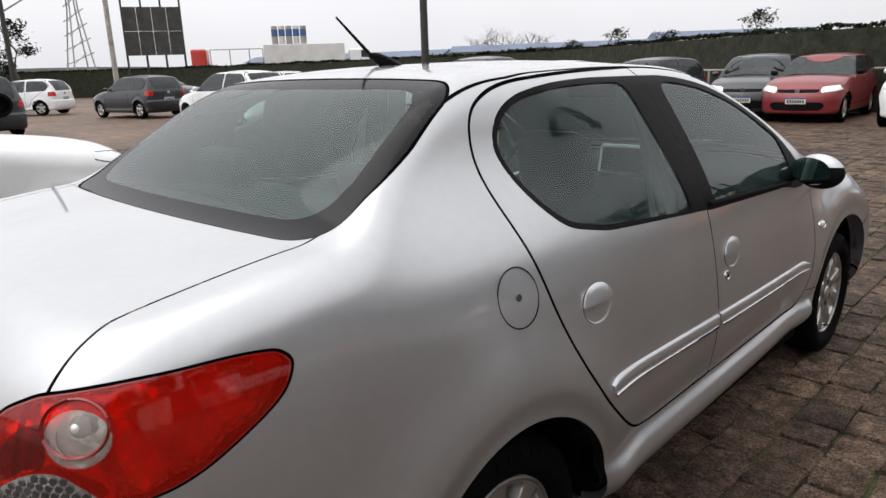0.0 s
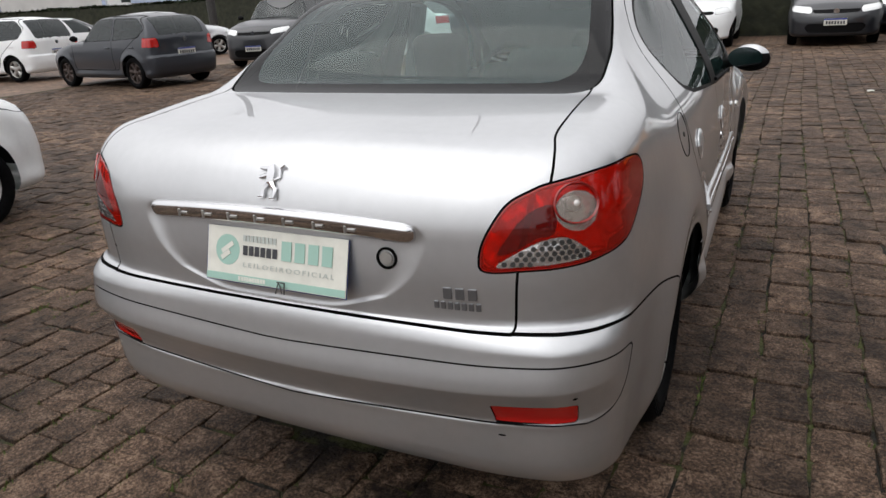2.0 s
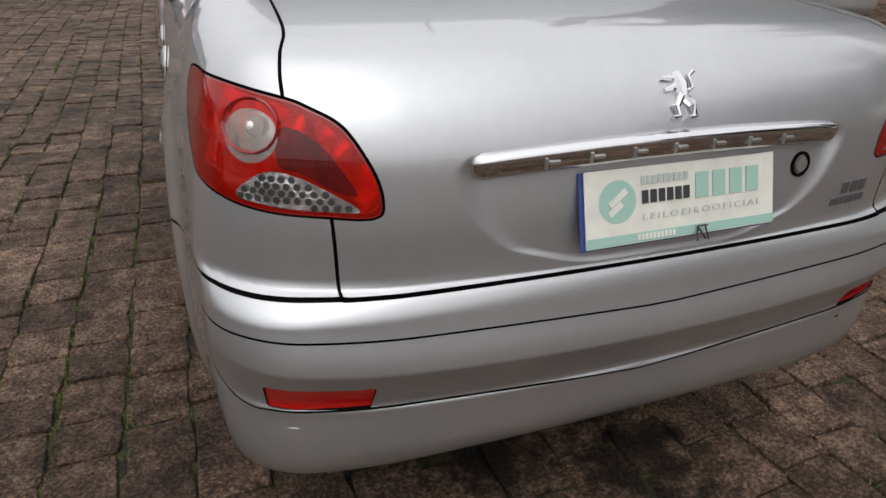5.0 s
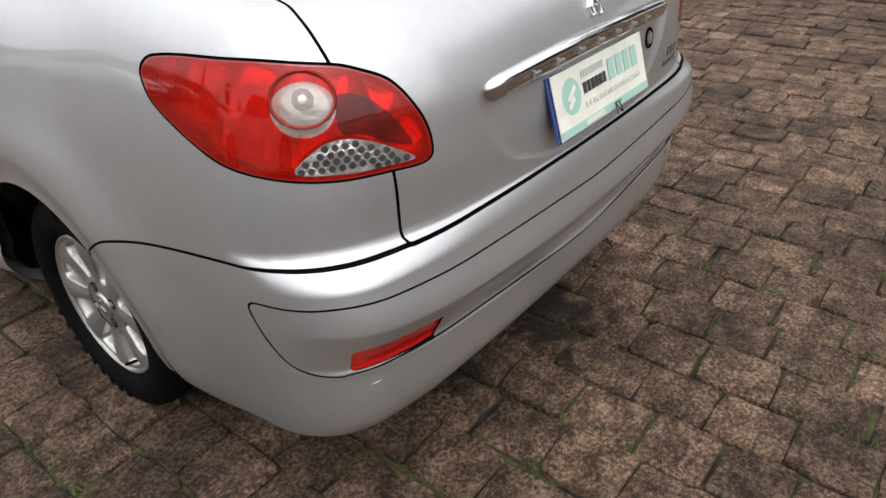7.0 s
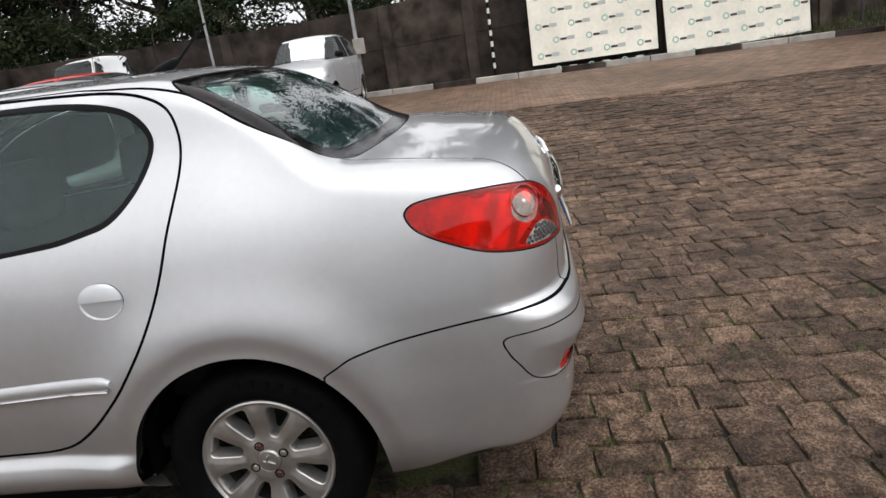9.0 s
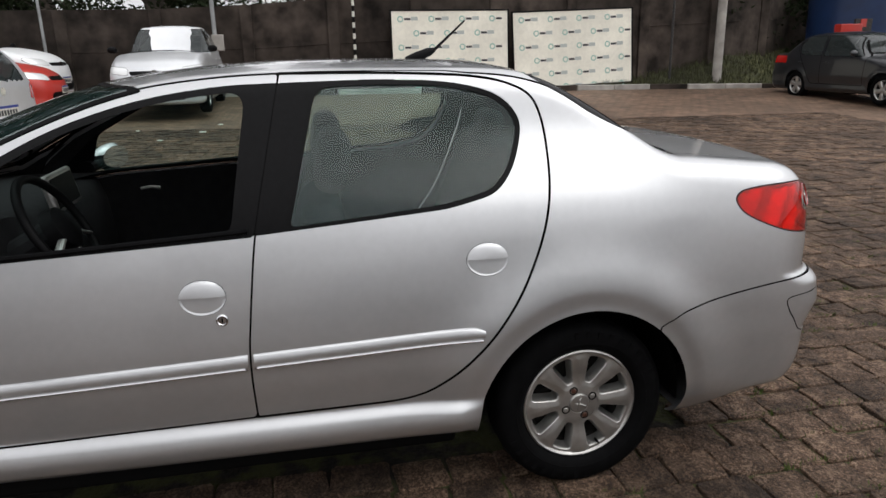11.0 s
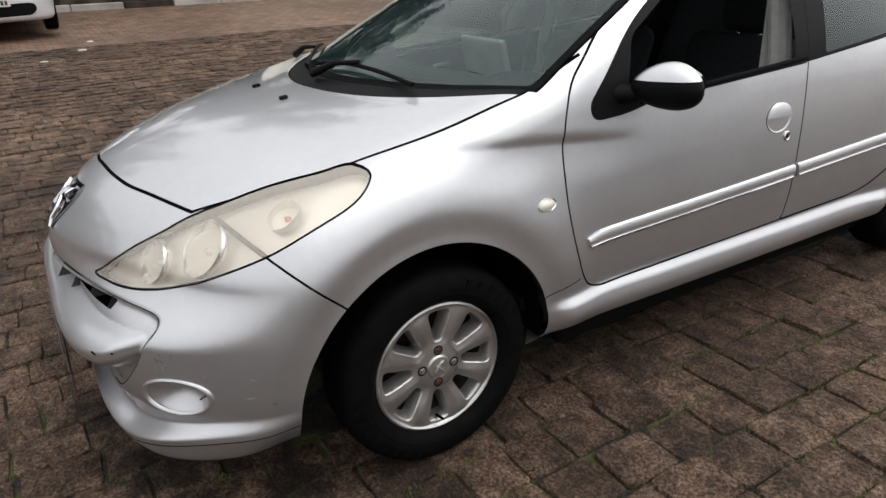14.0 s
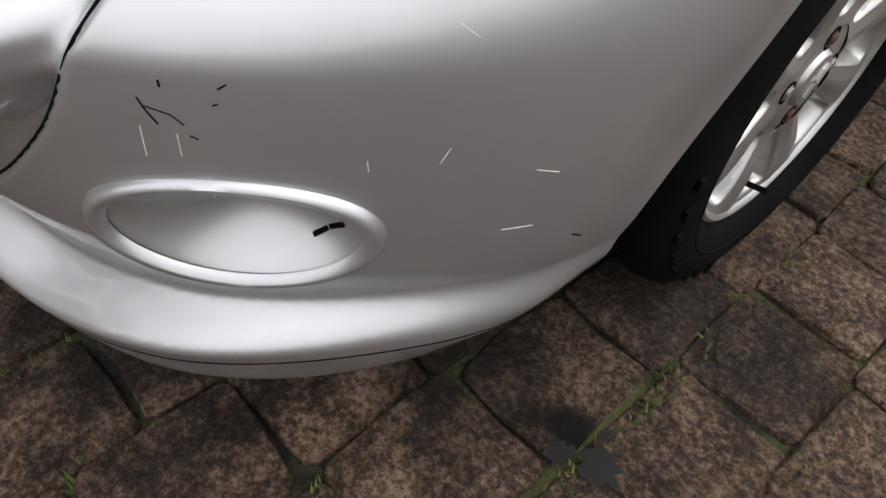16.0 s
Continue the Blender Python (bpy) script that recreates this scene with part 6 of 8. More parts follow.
# one sheet to the horizon; under the setts it is joint soil
xs = sorted({*np.linspace(-13, 9, 23).round(3), *np.linspace(9, 40, 20).round(3), *(-400, -150, -60, -30, -20, 60, 120, 400)})
ys = sorted({*np.linspace(-9, 15, 25).round(3), *(-400, -150, -60, -30, -18, 22, 30, 45, 80, 160, 400)})
gv = [(x, y, ground_z(x, y) - 0.015) for x in xs for y in ys]
gf, gm = [], []
for i in range(len(xs) - 1):
    for j in range(len(ys) - 1):
        a = i * len(ys) + j
        gf.append((a, a + len(ys), a + len(ys) + 1, a + 1))
        gm.append(0 if xs[i] >= -13 and xs[i + 1] <= 9.001 and ys[j] >= -9 and ys[j + 1] <= 15.001 else 1)
ground = link_mesh("ground", gv, gf, [JOINT, FAR_GROUND])
ground.data.polygons.foreach_set("material_index", gm)
tagged(ground, "brown granite setts with mossy joints", "ground", kind="structure")


# ---- shared looks of the other vehicles ----
CAR_GLASS = hazed(glass("car_glass", (0.22, 0.25, 0.25), 0.7), (0.10, 0.12, 0.12), 0.25)
LAMP_WHITE = material("lamp_clear", (0.72, 0.73, 0.72), 0.12, 0.2, coat=0.8)
STEEL_RIM = vary(material("brown_steel_rim", (0.045, 0.03, 0.025), 0.6, 0.3), 20, 0.6, 1.3)
WHITE_PAINT = car_paint("white_paint", (0.74, 0.75, 0.75), 0, 0.4)
BLACK_PAINT = car_paint("black_paint", (0.012, 0.013, 0.016), 0, 0.3)
DARK_PAINT = car_paint("dark_blue_grey_paint", (0.022, 0.026, 0.034), 0.1, 0.35)
RED_PAINT = car_paint("red_paint", (0.20, 0.018, 0.022), 0.1, 0.4)
BRIGHT_RED = car_paint("bright_red_paint", (0.45, 0.03, 0.02), 0, 0.35)
GREY_PAINT = car_paint("grey_metal_paint", (0.60, 0.61, 0.62), 0.55, 0.38)


def car_shape(rear=-0.75, base=2.46, front=3.22, w=0.82, h=1.46, cowl=0.98, nose=0.74, ws0=2.15, ws1=1.35, rg1=-0.05, rg0=-0.55, deck=0.98, arch=0.345, boxy=0.0):
    """A solid for a common car: y ahead of the rear axle, heights over the ground."""
    hood = curve((ws0 - 0.8, cowl + 0.02), (ws0, cowl), ((ws0 + front) / 2, (cowl + nose) / 2 + 0.045), (front - 0.12, nose + 0.02), (front + 0.1, nose - 0.25))
    y_r = curve((0.15, rear + 0.16), (0.30, rear + 0.03), (0.45, rear), (0.58, rear + 0.005), (0.63, rear + 0.04), (deck - 0.1, rear + 0.05), (deck + 0.1, rear + 0.09), (1.6, rear + 0.12))
    y_f = curve((0.15, front - 0.10), (0.24, front - 0.01), (0.45, front), (0.55, front - 0.01), (nose - 0.04, front - 0.06), (nose + 0.08, front - 0.16), (1.3, front - 0.3))
    w_z = curve((0.12, -0.18), (0.20, -0.05), (0.27, -0.01), (0.36, -0.02), (0.55, 0.0), (0.70, -0.004), (0.85, -0.02), (0.93, -0.035), (1.05, -0.075), (1.2, -0.125), (1.35, -0.18), (1.6, -0.28))
    w_y = curve((rear, -0.05), (rear + 0.5, -0.012), (0.5, 0.0), (1.8, 0.0), (2.5, -0.008), (front - 0.3, -0.05), (front, -0.11))

    def F(X, y, z):
        low = np.where(y > (ws1 + rg1) / 2, hood(y) - 0.10 * X**2 - 0.06 * step(ws0, front, y) * X**2, deck + (y - rear) * 0.03 - 0.06 * X**2)
        roof = h - 0.05 * ((y - (ws1 + rg1) / 2) / 0.7)**2 - 0.10 * X**2
        s = (y + 0.45 * X**2 - ws1) / (ws0 - ws1)
        screen = (h - 0.035) - (h - 0.035 - cowl) * s + 0.10 * s * (1 - s)
        q = (rg1 - y + 0.18 * X**2) / (rg1 - rg0)
        back = (h - 0.035) - (h - 0.035 - deck) * q + 0.08 * q * (1 - q)
        top = smax(smin(smin(roof, screen, 0.04), back, 0.06), low, 0.03)
        wide = w + w_y(y) + w_z(z) * (1 - 0.35 * boxy)
        for c in (0.0, base):
            d = np.hypot(y - c, z - 0.30) - arch
            wide = wide + 0.02 * np.exp(-(np.maximum(d, 0) / 0.07)**2) * step(0.25, 0.4, z)
        o = smax(X - wide, (z - top) * 0.92, 0.07 + 0.06 * step(ws0 - 0.2, ws0 + 0.4, y))
        o = smax(o, y_r(z) + 0.12 * X**2 + 0.5 * np.maximum(X - 0.5, 0)**2 - y, 0.12)
        o = smax(o, y - y_f(z) + 0.28 * X**2 + 0.5 * np.maximum(X - 0.45, 0)**2, 0.14)
        return smax(o, 0.19 - z, 0.03)
    return F


def parked_car(label, paint, x, y, yaw, group="", rims=ALLOY, trims=True, spare=False, radius=0.30, wide_rim=0.19, bars=True, **k):
    """Parked with its middle over x, y; yaw 0 looks along +y."""
    p = dict(rear=-0.75, base=2.46, front=3.22, w=0.82, h=1.46, cowl=0.98, nose=0.74, ws0=2.15, ws1=1.35, rg1=-0.05, rg0=-0.55, deck=0.98, arch=0.345, boxy=0.0)
    p.update(k)
    F = car_shape(**p)
    rear, base, front, h, cowl, nose, ws0, ws1, rg1, rg0, deck = (p[a] for a in ("rear", "base", "front", "h", "cowl", "nose", "ws0", "ws1", "rg1", "rg0", "deck"))
    half = hull(F, 0.1, base - 0.1, 0.62, 62, 64, 26)
    cut = Panels(half)
    cut.take(lambda v: np.minimum(np.hypot(v[:, 1], v[:, 2] - 0.30), np.hypot(v[:, 1] - base, v[:, 2] - 0.30)) - p["arch"] + np.where(v[:, 0] < 0.45, 9, 0), gap=0)
    cut.whole = cut.rest
    c = (ws0 - ws1)
    mid = (ws1 + rg1) / 2 + 0.05
    zt, zb = h - 0.085, cowl - 0.03
    fw = rounded([(ws0 - 0.20, zb), (ws1 + 0.10, zt), (mid + 0.03, zt + 0.005), (mid + 0.05, zb + 0.01)], [0.03, 0.12, 0.03, 0.02])
    tail_top = rg1 + 0.06 if deck > 0.9 * cowl else rg1
    rw = rounded([(mid - 0.05, zt + 0.005), (rg1 + 0.12, zt - 0.01), (rg1 - 0.12, (zt + zb) / 2 + 0.02), (rg1 + 0.02, zb + 0.04), (mid - 0.03, zb + 0.01)], [0.03, 0.10, 0.10, 0.06, 0.02])
    sidef = lambda poly: (lambda v: np.where(v[:, 0] > 0.35, inside(poly, v[:, 1], v[:, 2]), 9.0))
    wf, wr = cut.take(sidef(fw), gap=0.004, sunk=0.004), cut.take(sidef(rw), gap=0.004, sunk=0.004)

    def scr(v):
        s = v[:, 1] + 0.45 * v[:, 0]**2
        return np.where(v[:, 2] > cowl - 0.08, np.maximum(np.maximum(ws1 + 0.02 - s, s - ws0 + 0.03), v[:, 0] - 0.50 - 0.14 * step(ws1, ws0, v[:, 1])), 9.0)

    def bck(v):
        q = v[:, 1] - 0.18 * v[:, 0]**2
        return np.where((v[:, 2] > deck - 0.03) & (v[:, 1] < mid), smax(np.maximum(q - rg1 + 0.02, rg0 + 0.02 - q), v[:, 0] - 0.52, 0.08), 9.0)
    ws, bs = cut.take(scr, gap=0.005, sunk=0.004), cut.take(bck, gap=0.005, sunk=0.004)
    lamp = rounded([(0.43, nose - 0.115), (0.80, nose - 0.06), (0.80, nose + 0.06), (0.43, nose + 0.015)], 0.05)
    hl = cut.take(lambda v: np.where(v[:, 1] > base + 0.25, inside(lamp, v[:, 0], v[:, 2]), 9.0), gap=0.003)
    tl_ = rounded([(0.55, deck - 0.24), (0.86, deck - 0.22), (0.86, deck - 0.06), (0.58, deck - 0.05)], 0.04)
    tl = cut.take(lambda v: np.where(v[:, 1] < -0.35, inside(tl_, v[:, 0], v[:, 2]), 9.0), gap=0.003)
    gr = rounded([(-0.3, 0.26), (0.46, 0.27), (0.54, 0.36), (0.50, 0.44), (-0.3, 0.44)], [0, 0.05, 0.05, 0.05, 0])
    low_grille = cut.take(lambda v: np.where(v[:, 1] > base + 0.3, inside(gr, v[:, 0], v[:, 2]), 9.0), gap=0)
    gr2 = rounded([(-0.3, nose - 0.12), (0.40, nose - 0.105), (0.42, nose - 0.04), (-0.3, nose - 0.035)], [0, 0.02, 0.02, 0])
    top_grille = cut.take(lambda v: np.where(v[:, 1] > base + 0.3, inside(gr2, v[:, 0], v[:, 2]), 9.0), gap=0)
    # door outlines
    for poly in (rounded([(ws0 - 0.12, 0.36), (ws0 - 0.10, zb - 0.02), (ws1 + 0.06, zt + 0.045), (mid, zt + 0.05), (mid + 0.03, 0.36)], [0.05, 0.06, 0.14, 0.01, 0.01]),
                 rounded([(mid + 0.03, 0.36), (mid, zt + 0.05), (rg1 + 0.10, zt + 0.03), (rg1 - 0.17, (zt + zb) / 2), (0.30, 0.66), (0.48, 0.36)], [0.01, 0.01, 0.10, 0.12, 0.1, 0.06])):
        f = sidef(poly)
        cut.gaps.append(push(band(cut.whole, f, 0.006), 0.0015))
    gz = ground_z(x, y)
    m = Matrix.Translation((x, y, gz)) @ pose(0, 0, 0, 0, 0, yaw) @ Matrix.Translation((0, -base / 2, 0))
    car = thing("parked_car", label, "car", m, group)
    sheet("body", both(cut.rest), paint, car)
    sheet("panel_gap", both(join(*cut.gaps)), SEAM, car)
    sheet("windscreen", both(push(ws, -0.003)), CAR_GLASS, car).visible_shadow = False
    sheet("rear_window", both(push(bs, -0.003)), CAR_GLASS, car).visible_shadow = False
    sheet("lower_grille", both(push(low_grille, -0.015)), TRIM, car)
    sheet("upper_grille", both(push(top_grille, -0.010)), TRIM, car)
    for hand in (mirror, lambda a: a):
        for wdw in (wf, wr):
            sheet("window", hand(push(wdw, -0.003)), CAR_GLASS, car).visible_shadow = False
        sheet("headlamp", hand(hl), LAMP_WHITE, car)
        sheet("tail_lamp", hand(tl), RED_LENS, car)
    for sx in (-1, 1):
        for wy in (0.0, base):
            mm = Matrix.Translation((sx * (p["w"] - 0.115), wy, radius - 0.003)) @ (pose(0, 0, 0, 0, 0, 0 if sx > 0 else 180)) @ pose(0, 0, 0, 40 * wy)
            wheel(car, mm, radius, wide_rim, 0.19, 5 if rims is ALLOY else 7, rims, False)
        # mirror
        bm = bmesh.new()
        bmesh.ops.create_uvsphere(bm, u_segments=12, v_segments=8, radius=1)
        for v in bm.verts:
            v.co = (sx * (p["w"] + 0.05) + v.co.x * 0.09, ws0 - 0.36 + v.co.y * 0.045, cowl + 0.04 + v.co.z * 0.06)
        part("door_mirror", bm, TRIM if trims else paint, car, "", True, 80)
        for hy in (mid + 0.18, mid - 0.62):
            bm = box(bmesh.new(), (0.03, 0.16, 0.028), (sx * (at_side(hy, cowl - 0.16, F) + 0.004), hy, cowl - 0.16), 0.008)
            part("door_handle", bm, paint, car)
    bm = box(bmesh.new(), (1.3, base, 0.22), (0, base / 2, 0.31), 0.03)
    part("underbody", bm, SEAM, car)
    for yy, d, zz in ((at_front(0, 0.47, F), 1, 0.47), (at_rear(0, 0.66, F), -1, 0.66 if deck > 0.8 else 0.5)):
        bm = box(bmesh.new(), (0.40, 0.008, 0.13), (0, yy + d * 0.006, zz), 0.003)
        pl = part("number_plate", bm, PLATE_WHITE, car)
        bm = box(bmesh.new(), (0.40, 0.003, 0.028), (0, yy + d * 0.011, zz + 0.050))
        part("plate_band", bm, material("plate_band_blue", (0.03, 0.05, 0.25), 0.4), pl)
        for j in range(7):
            bm = box(bmesh.new(), (0.034, 0.003, 0.06), (-0.15 + j * 0.05, yy + d * 0.011, zz - 0.014))
            part("plate_bar", bm, DARK_INK, pl)
    bm = bmesh.new()
    bmesh.ops.create_circle(bm, cap_ends=True, segments=16, radius=0.05, matrix=Matrix.Translation((0, at_front(0, nose - 0.07, F) + 0.012, nose - 0.07)) @ pose(0, 0, 0, 90))
    part("nose_emblem", bm, CHROME, car)
    bm = bmesh.new()
    bmesh.ops.create_circle(bm, cap_ends=True, segments=16, radius=0.045, matrix=Matrix.Translation((0, at_rear(0, deck - 0.12, F) - 0.006, deck - 0.12)) @ pose(0, 0, 0, 90))
    part("tail_emblem", bm, CHROME, car)
    for s2 in (-0.25, 0.15):
        pts = [(s2 + 0.42 * t, ws0 - 0.01 - 0.45 * (s2 + 0.42 * t)**2 - 0.05 * t, 0) for t in (0, 0.5, 1)]
        bm = tube(bmesh.new(), [(a, b, at_top(a, b, F) + 0.015) for a, b, _ in pts], 0.008, 6)
        part("wiper", bm, TRIM, car)
    # dim cabin: seats and dashboard behind the glass
    for sx in (-0.36, 0.36):
        part("seat_back", cushion(bmesh.new(), (0.46, 0.14, 0.62), (sx, mid + 0.05, 0.80), (14, 0, 0), 0.05), SEAT_CLOTH, car)
        part("headrest", cushion(bmesh.new(), (0.26, 0.10, 0.17), (sx, mid - 0.04, 1.18), (10, 0, 0), 0.04), SEAT_CLOTH, car)
    part("rear_bench", cushion(bmesh.new(), (1.15, 0.16, 0.55), (0, rg1 + 0.10, 0.80), (18, 0, 0), 0.05), SEAT_CLOTH, car)
    part("dashboard", cushion(bmesh.new(), (1.25, 0.40, 0.30), (0, ws0 - 0.32, cowl - 0.20), (0, 0, 0), 0.06), LINING, car)
    if spare:
        bm = bmesh.new()
        lathe(bm, [(0.20, 0.10), (0.28, 0.09), (0.31, 0.03), (0.31, -0.06), (0.0001, -0.07)], 32)
        part("spare_wheel_cover", placed(bm, Matrix.Translation((0.05, rear - 0.07, 0.85)) @ pose(0, 0, 0, 0, 0, -90)), TRIM, car, "black spare wheel on the tailgate", True)
    return car


HATCH = dict(rear=-0.70, front=3.20, h=1.48, rg1=-0.30, rg0=-0.68, deck=1.00)
SEDAN = dict(rear=-1.05, front=3.20, h=1.46, rg1=0.05, rg0=-0.55, deck=1.02)
SUV = dict(rear=-0.80, base=2.62, front=3.45, w=0.88, h=1.66, cowl=1.12, nose=0.88, ws0=2.30, ws1=1.45, rg1=-0.42, rg0=-0.74, deck=1.12, arch=0.38)
yard = "cars parked round the yard"
parked_car("white hatchback with dented bumper parked beside the saloon", WHITE_PAINT, -4.57, -0.77, 3, yard, trims=False, **{**HATCH, "base": 2.59, "front": 3.40, "h": 1.53, "w": 0.86, "nose": 0.80, "cowl": 1.02})
# left rows
parked_car("black hatchback seen from behind on the yard", BLACK_PAINT, -24.4, 9.7, 100, yard, trims=False, **HATCH)
parked_car("white hatchback with dark windows on the yard", WHITE_PAINT, -17.2, 9.5, 95, yard, trims=False, **{**HATCH, "h": 1.50})
parked_car("old dark blue hatchback with black wheels", DARK_PAINT, -11.6, 8.65, 82, yard, rims=STEEL_RIM, **{**HATCH, "h": 1.40, "cowl": 0.94, "nose": 0.70})
parked_car("white saloon with blue stripes along its side", WHITE_PAINT, -7.9, 11.9, 158, yard, trims=False, **SEDAN)
parked_car("black sport utility car on stone paving", BLACK_PAINT, -11.2, 13.4, 196, yard, **SUV)
parked_car("dark grey hatchback behind the white saloon", DARK_PAINT, -7.9, 16.6, 168, yard, **HATCH)
# row in front of the hedge

parked_car("black hatchback parked before the hedge", BLACK_PAINT, -4.95, 17.0, 190, yard, trims=False, **{**HATCH, "w": 0.87})
parked_car("faded red compact with a broken bumper", RED_PAINT, -3.4, 16.6, 182, yard, trims=True, **{**HATCH, "base": 2.44, "front": 3.12, "h": 1.43})
parked_car("small white hatchback with round white nose", WHITE_PAINT, -1.0, 16.0, 181, yard, trims=False, **{**HATCH, "base": 2.45, "front": 3.05, "h": 1.52, "cowl": 1.0, "nose": 0.80})
parked_car("black hatchback with oval nose before the wall", BLACK_PAINT, 1.72, 16.2, 180, yard, **{**HATCH, "base": 2.60, "front": 3.40, "w": 0.85})
parked_car("dark hatchback in the back row", DARK_PAINT, 3.25, 19.0, 180, yard, **HATCH)
parked_car("old boxy white hatchback before the wall", WHITE_PAINT, 4.0, 14.9, 168, yard, rims=STEEL_RIM, **{**HATCH, "w": 0.77, "h": 1.43, "boxy": 0.6, "cowl": 0.96, "nose": 0.76, "ws1": 1.45, "base": 2.36, "front": 3.05})
# far left
parked_car("dark off-road hatchback with a spare wheel behind", DARK_PAINT, -20.4, 3.4, 100, yard, spare=True, **{**HATCH, "h": 1.6, "cowl": 1.05})
parked_car("white hatchback far across the yard", WHITE_PAINT, -32.0, 8.0, 130, yard, **HATCH)
parked_car("black saloon far across the yard", BLACK_PAINT, -30.6, 13.6, -50, yard, **SEDAN)
parked_car("white saloon far across the yard", WHITE_PAINT, -21.5, 14.8, -40, yard, **SEDAN)
parked_car("silver car far across the yard", GREY_PAINT, -17.6, 15.6, -30, yard, **HATCH)
# right side, before the wall
parked_car("silver hatchback with a dented tail and brown steel wheels", GREY_PAINT, 6.48, 5.96, -13, yard, rims=STEEL_RIM, trims=False, **{**HATCH, "h": 1.46})
parked_car("silver people carrier facing the yard before the wall", GREY_PAINT, 12.1, 3.3, 91, yard, **{**HATCH, "base": 2.76, "rear": -0.72, "front": 3.50, "w": 0.82, "h": 1.58, "cowl": 1.08, "nose": 0.80, "ws0": 2.62, "ws1": 1.72, "rg1": -0.40, "rg0": -0.68, "deck": 1.05})
parked_car("bright red hatchback behind the silver one", BRIGHT_RED, 10.85, 6.95, 184, yard, **HATCH)
parked_car("white delivery van by the wall", WHITE_PAINT, 13.15, 7.5, 176, yard, **{**HATCH, "h": 1.78, "cowl": 1.12, "nose": 0.86, "ws1": 1.55, "ws0": 2.25, "w": 0.86, "rg1": -0.55, "rg0": -0.70, "deck": 1.1, "boxy": 0.5})
parked_car("black saloon parked by the water tanks", BLACK_PAINT, 10.8, -11.4, 90, yard, trims=False, **{**SEDAN, "base": 2.55, "front": 3.4, "h": 1.47})
parked_car("silver saloon beside the concrete pole", GREY_PAINT, 12.4, -17.2, 80, yard, **SEDAN)


# ---- wall, banners, poles, tanks on the right ----
CONCRETE = vary(material("stained_concrete", (0.044, 0.035, 0.029), 0.9, spec=0.15), 2.2, 0.30, 1.7, detail=8, second=(0.35, 0.6, 1.4), bump=0.5, distance=0.02)
PALE_CONCRETE = vary(material("pale_concrete", (0.33, 0.31, 0.28), 0.85), 3.0, 0.7, 1.25, bump=0.3, distance=0.01)
GALVANISED = vary(material("grey_galvanised_steel", (0.32, 0.33, 0.33), 0.5, 0.5), 6, 0.75, 1.15)
BANNER = vary(material("cream_banner", (0.80, 0.77, 0.66), 0.6), 1.2, 0.86, 1.06, second=(12, 0.95, 1.03))
BLUE_TANK = vary(material("dark_blue_plastic", (0.010, 0.028, 0.085), 0.4), 3, 0.8, 1.2)
GRASS = vary(material("dull_grass", (0.048, 0.050, 0.018), 0.9), 8, 0.5, 1.5, second=(0.6, 0.7, 1.4))
LEAF = vary(material("dark_leaf", (0.012, 0.017, 0.008), 0.7, spec=0.06), 1.5, 0.5, 1.6, second=(0.3, 0.7, 1.3))
LEAF_LIGHT = vary(material("grey_green_leaf", (0.020, 0.028, 0.013), 0.7, spec=0.06), 1.5, 0.5, 1.6)
BARK = vary(material("grey_brown_bark", (0.085, 0.068, 0.055), 0.9), 6, 0.5, 1.4, bump=0.6, distance=0.03)
WALL_X = 14.75


def wall_top(y):
    return 2.42 + 0.072 * max(3 - y, 0)


def wall_x(y):
    """The wall steps back past the grass bank."""
    return WALL_X + 0.75 * min(max(-(y + 11), 0), 4)


wall = thing("wall_east", "tall dark stained concrete block wall", "wall", kind="structure")
ylist = np.arange(-34, 46.01, 2.0)
for a, b in zip(ylist, ylist[1:]):
    za, zb = ground_z(WALL_X, a) - 0.3, ground_z(WALL_X, b) - 0.3
    xa, xb = wall_x(a), wall_x(b)
    bm = bmesh.new()
    rows = 3
    ta, tb = wall_top(max(a, -18)), wall_top(max(b, -18))
    vs = [bm.verts.new(p) for p in ((xa, a, za), (xb, b, zb), (xb, b, tb), (xa, a, ta), (xa + 0.2, a, za), (xb + 0.2, b, zb), (xb + 0.2, b, tb), (xa + 0.2, a, ta))]
    for f in ((0, 3, 2, 1), (4, 5, 6, 7), (2, 3, 7, 6), (0, 1, 5, 4)):
        bm.faces.new([vs[i] for i in f])
    part("wall_panel", bm, CONCRETE, wall)
    bm = box(bmesh.new(), (0.10, 0.26, (ta - za)), (xa - 0.03, a, (ta + za) / 2), 0.012)
    part("wall_post", bm, CONCRETE, wall)
    bm = tube(bmesh.new(), [(xa - 0.004, a + 0.13, za + (ta - za) * 0.58), (xb - 0.004, b - 0.13, zb + (tb - zb) * 0.58)], 0.012, 6)
    part("wall_ledge", bm, CONCRETE, wall)
kerb = thing("kerb", "low pale concrete kerb along the wall", "kerb", kind="structure")
for a in np.arange(-26, 20, 1.0):
    x0, x1 = [14.25 - max(0, -(t + 8)) * 0.12 for t in (a, a + 0.98)]
    p, q = Vector((x0, a, ground_z(x0, a) + 0.03)), Vector((x1, a + 0.98, ground_z(x1, a + 0.98) + 0.03))
    bm = bmesh.new()
    d = (q - p).normalized()
    box(bm, (0.14, (q - p).length, 0.16), (0, 0, 0), 0.015)
    part("kerbstone", placed(bm, Matrix.Translation((p + q) / 2) @ Vector((0, 1, 0)).rotation_difference(d).to_matrix().to_4x4()), PALE_CONCRETE if int(a) % 3 else CONCRETE, kerb)
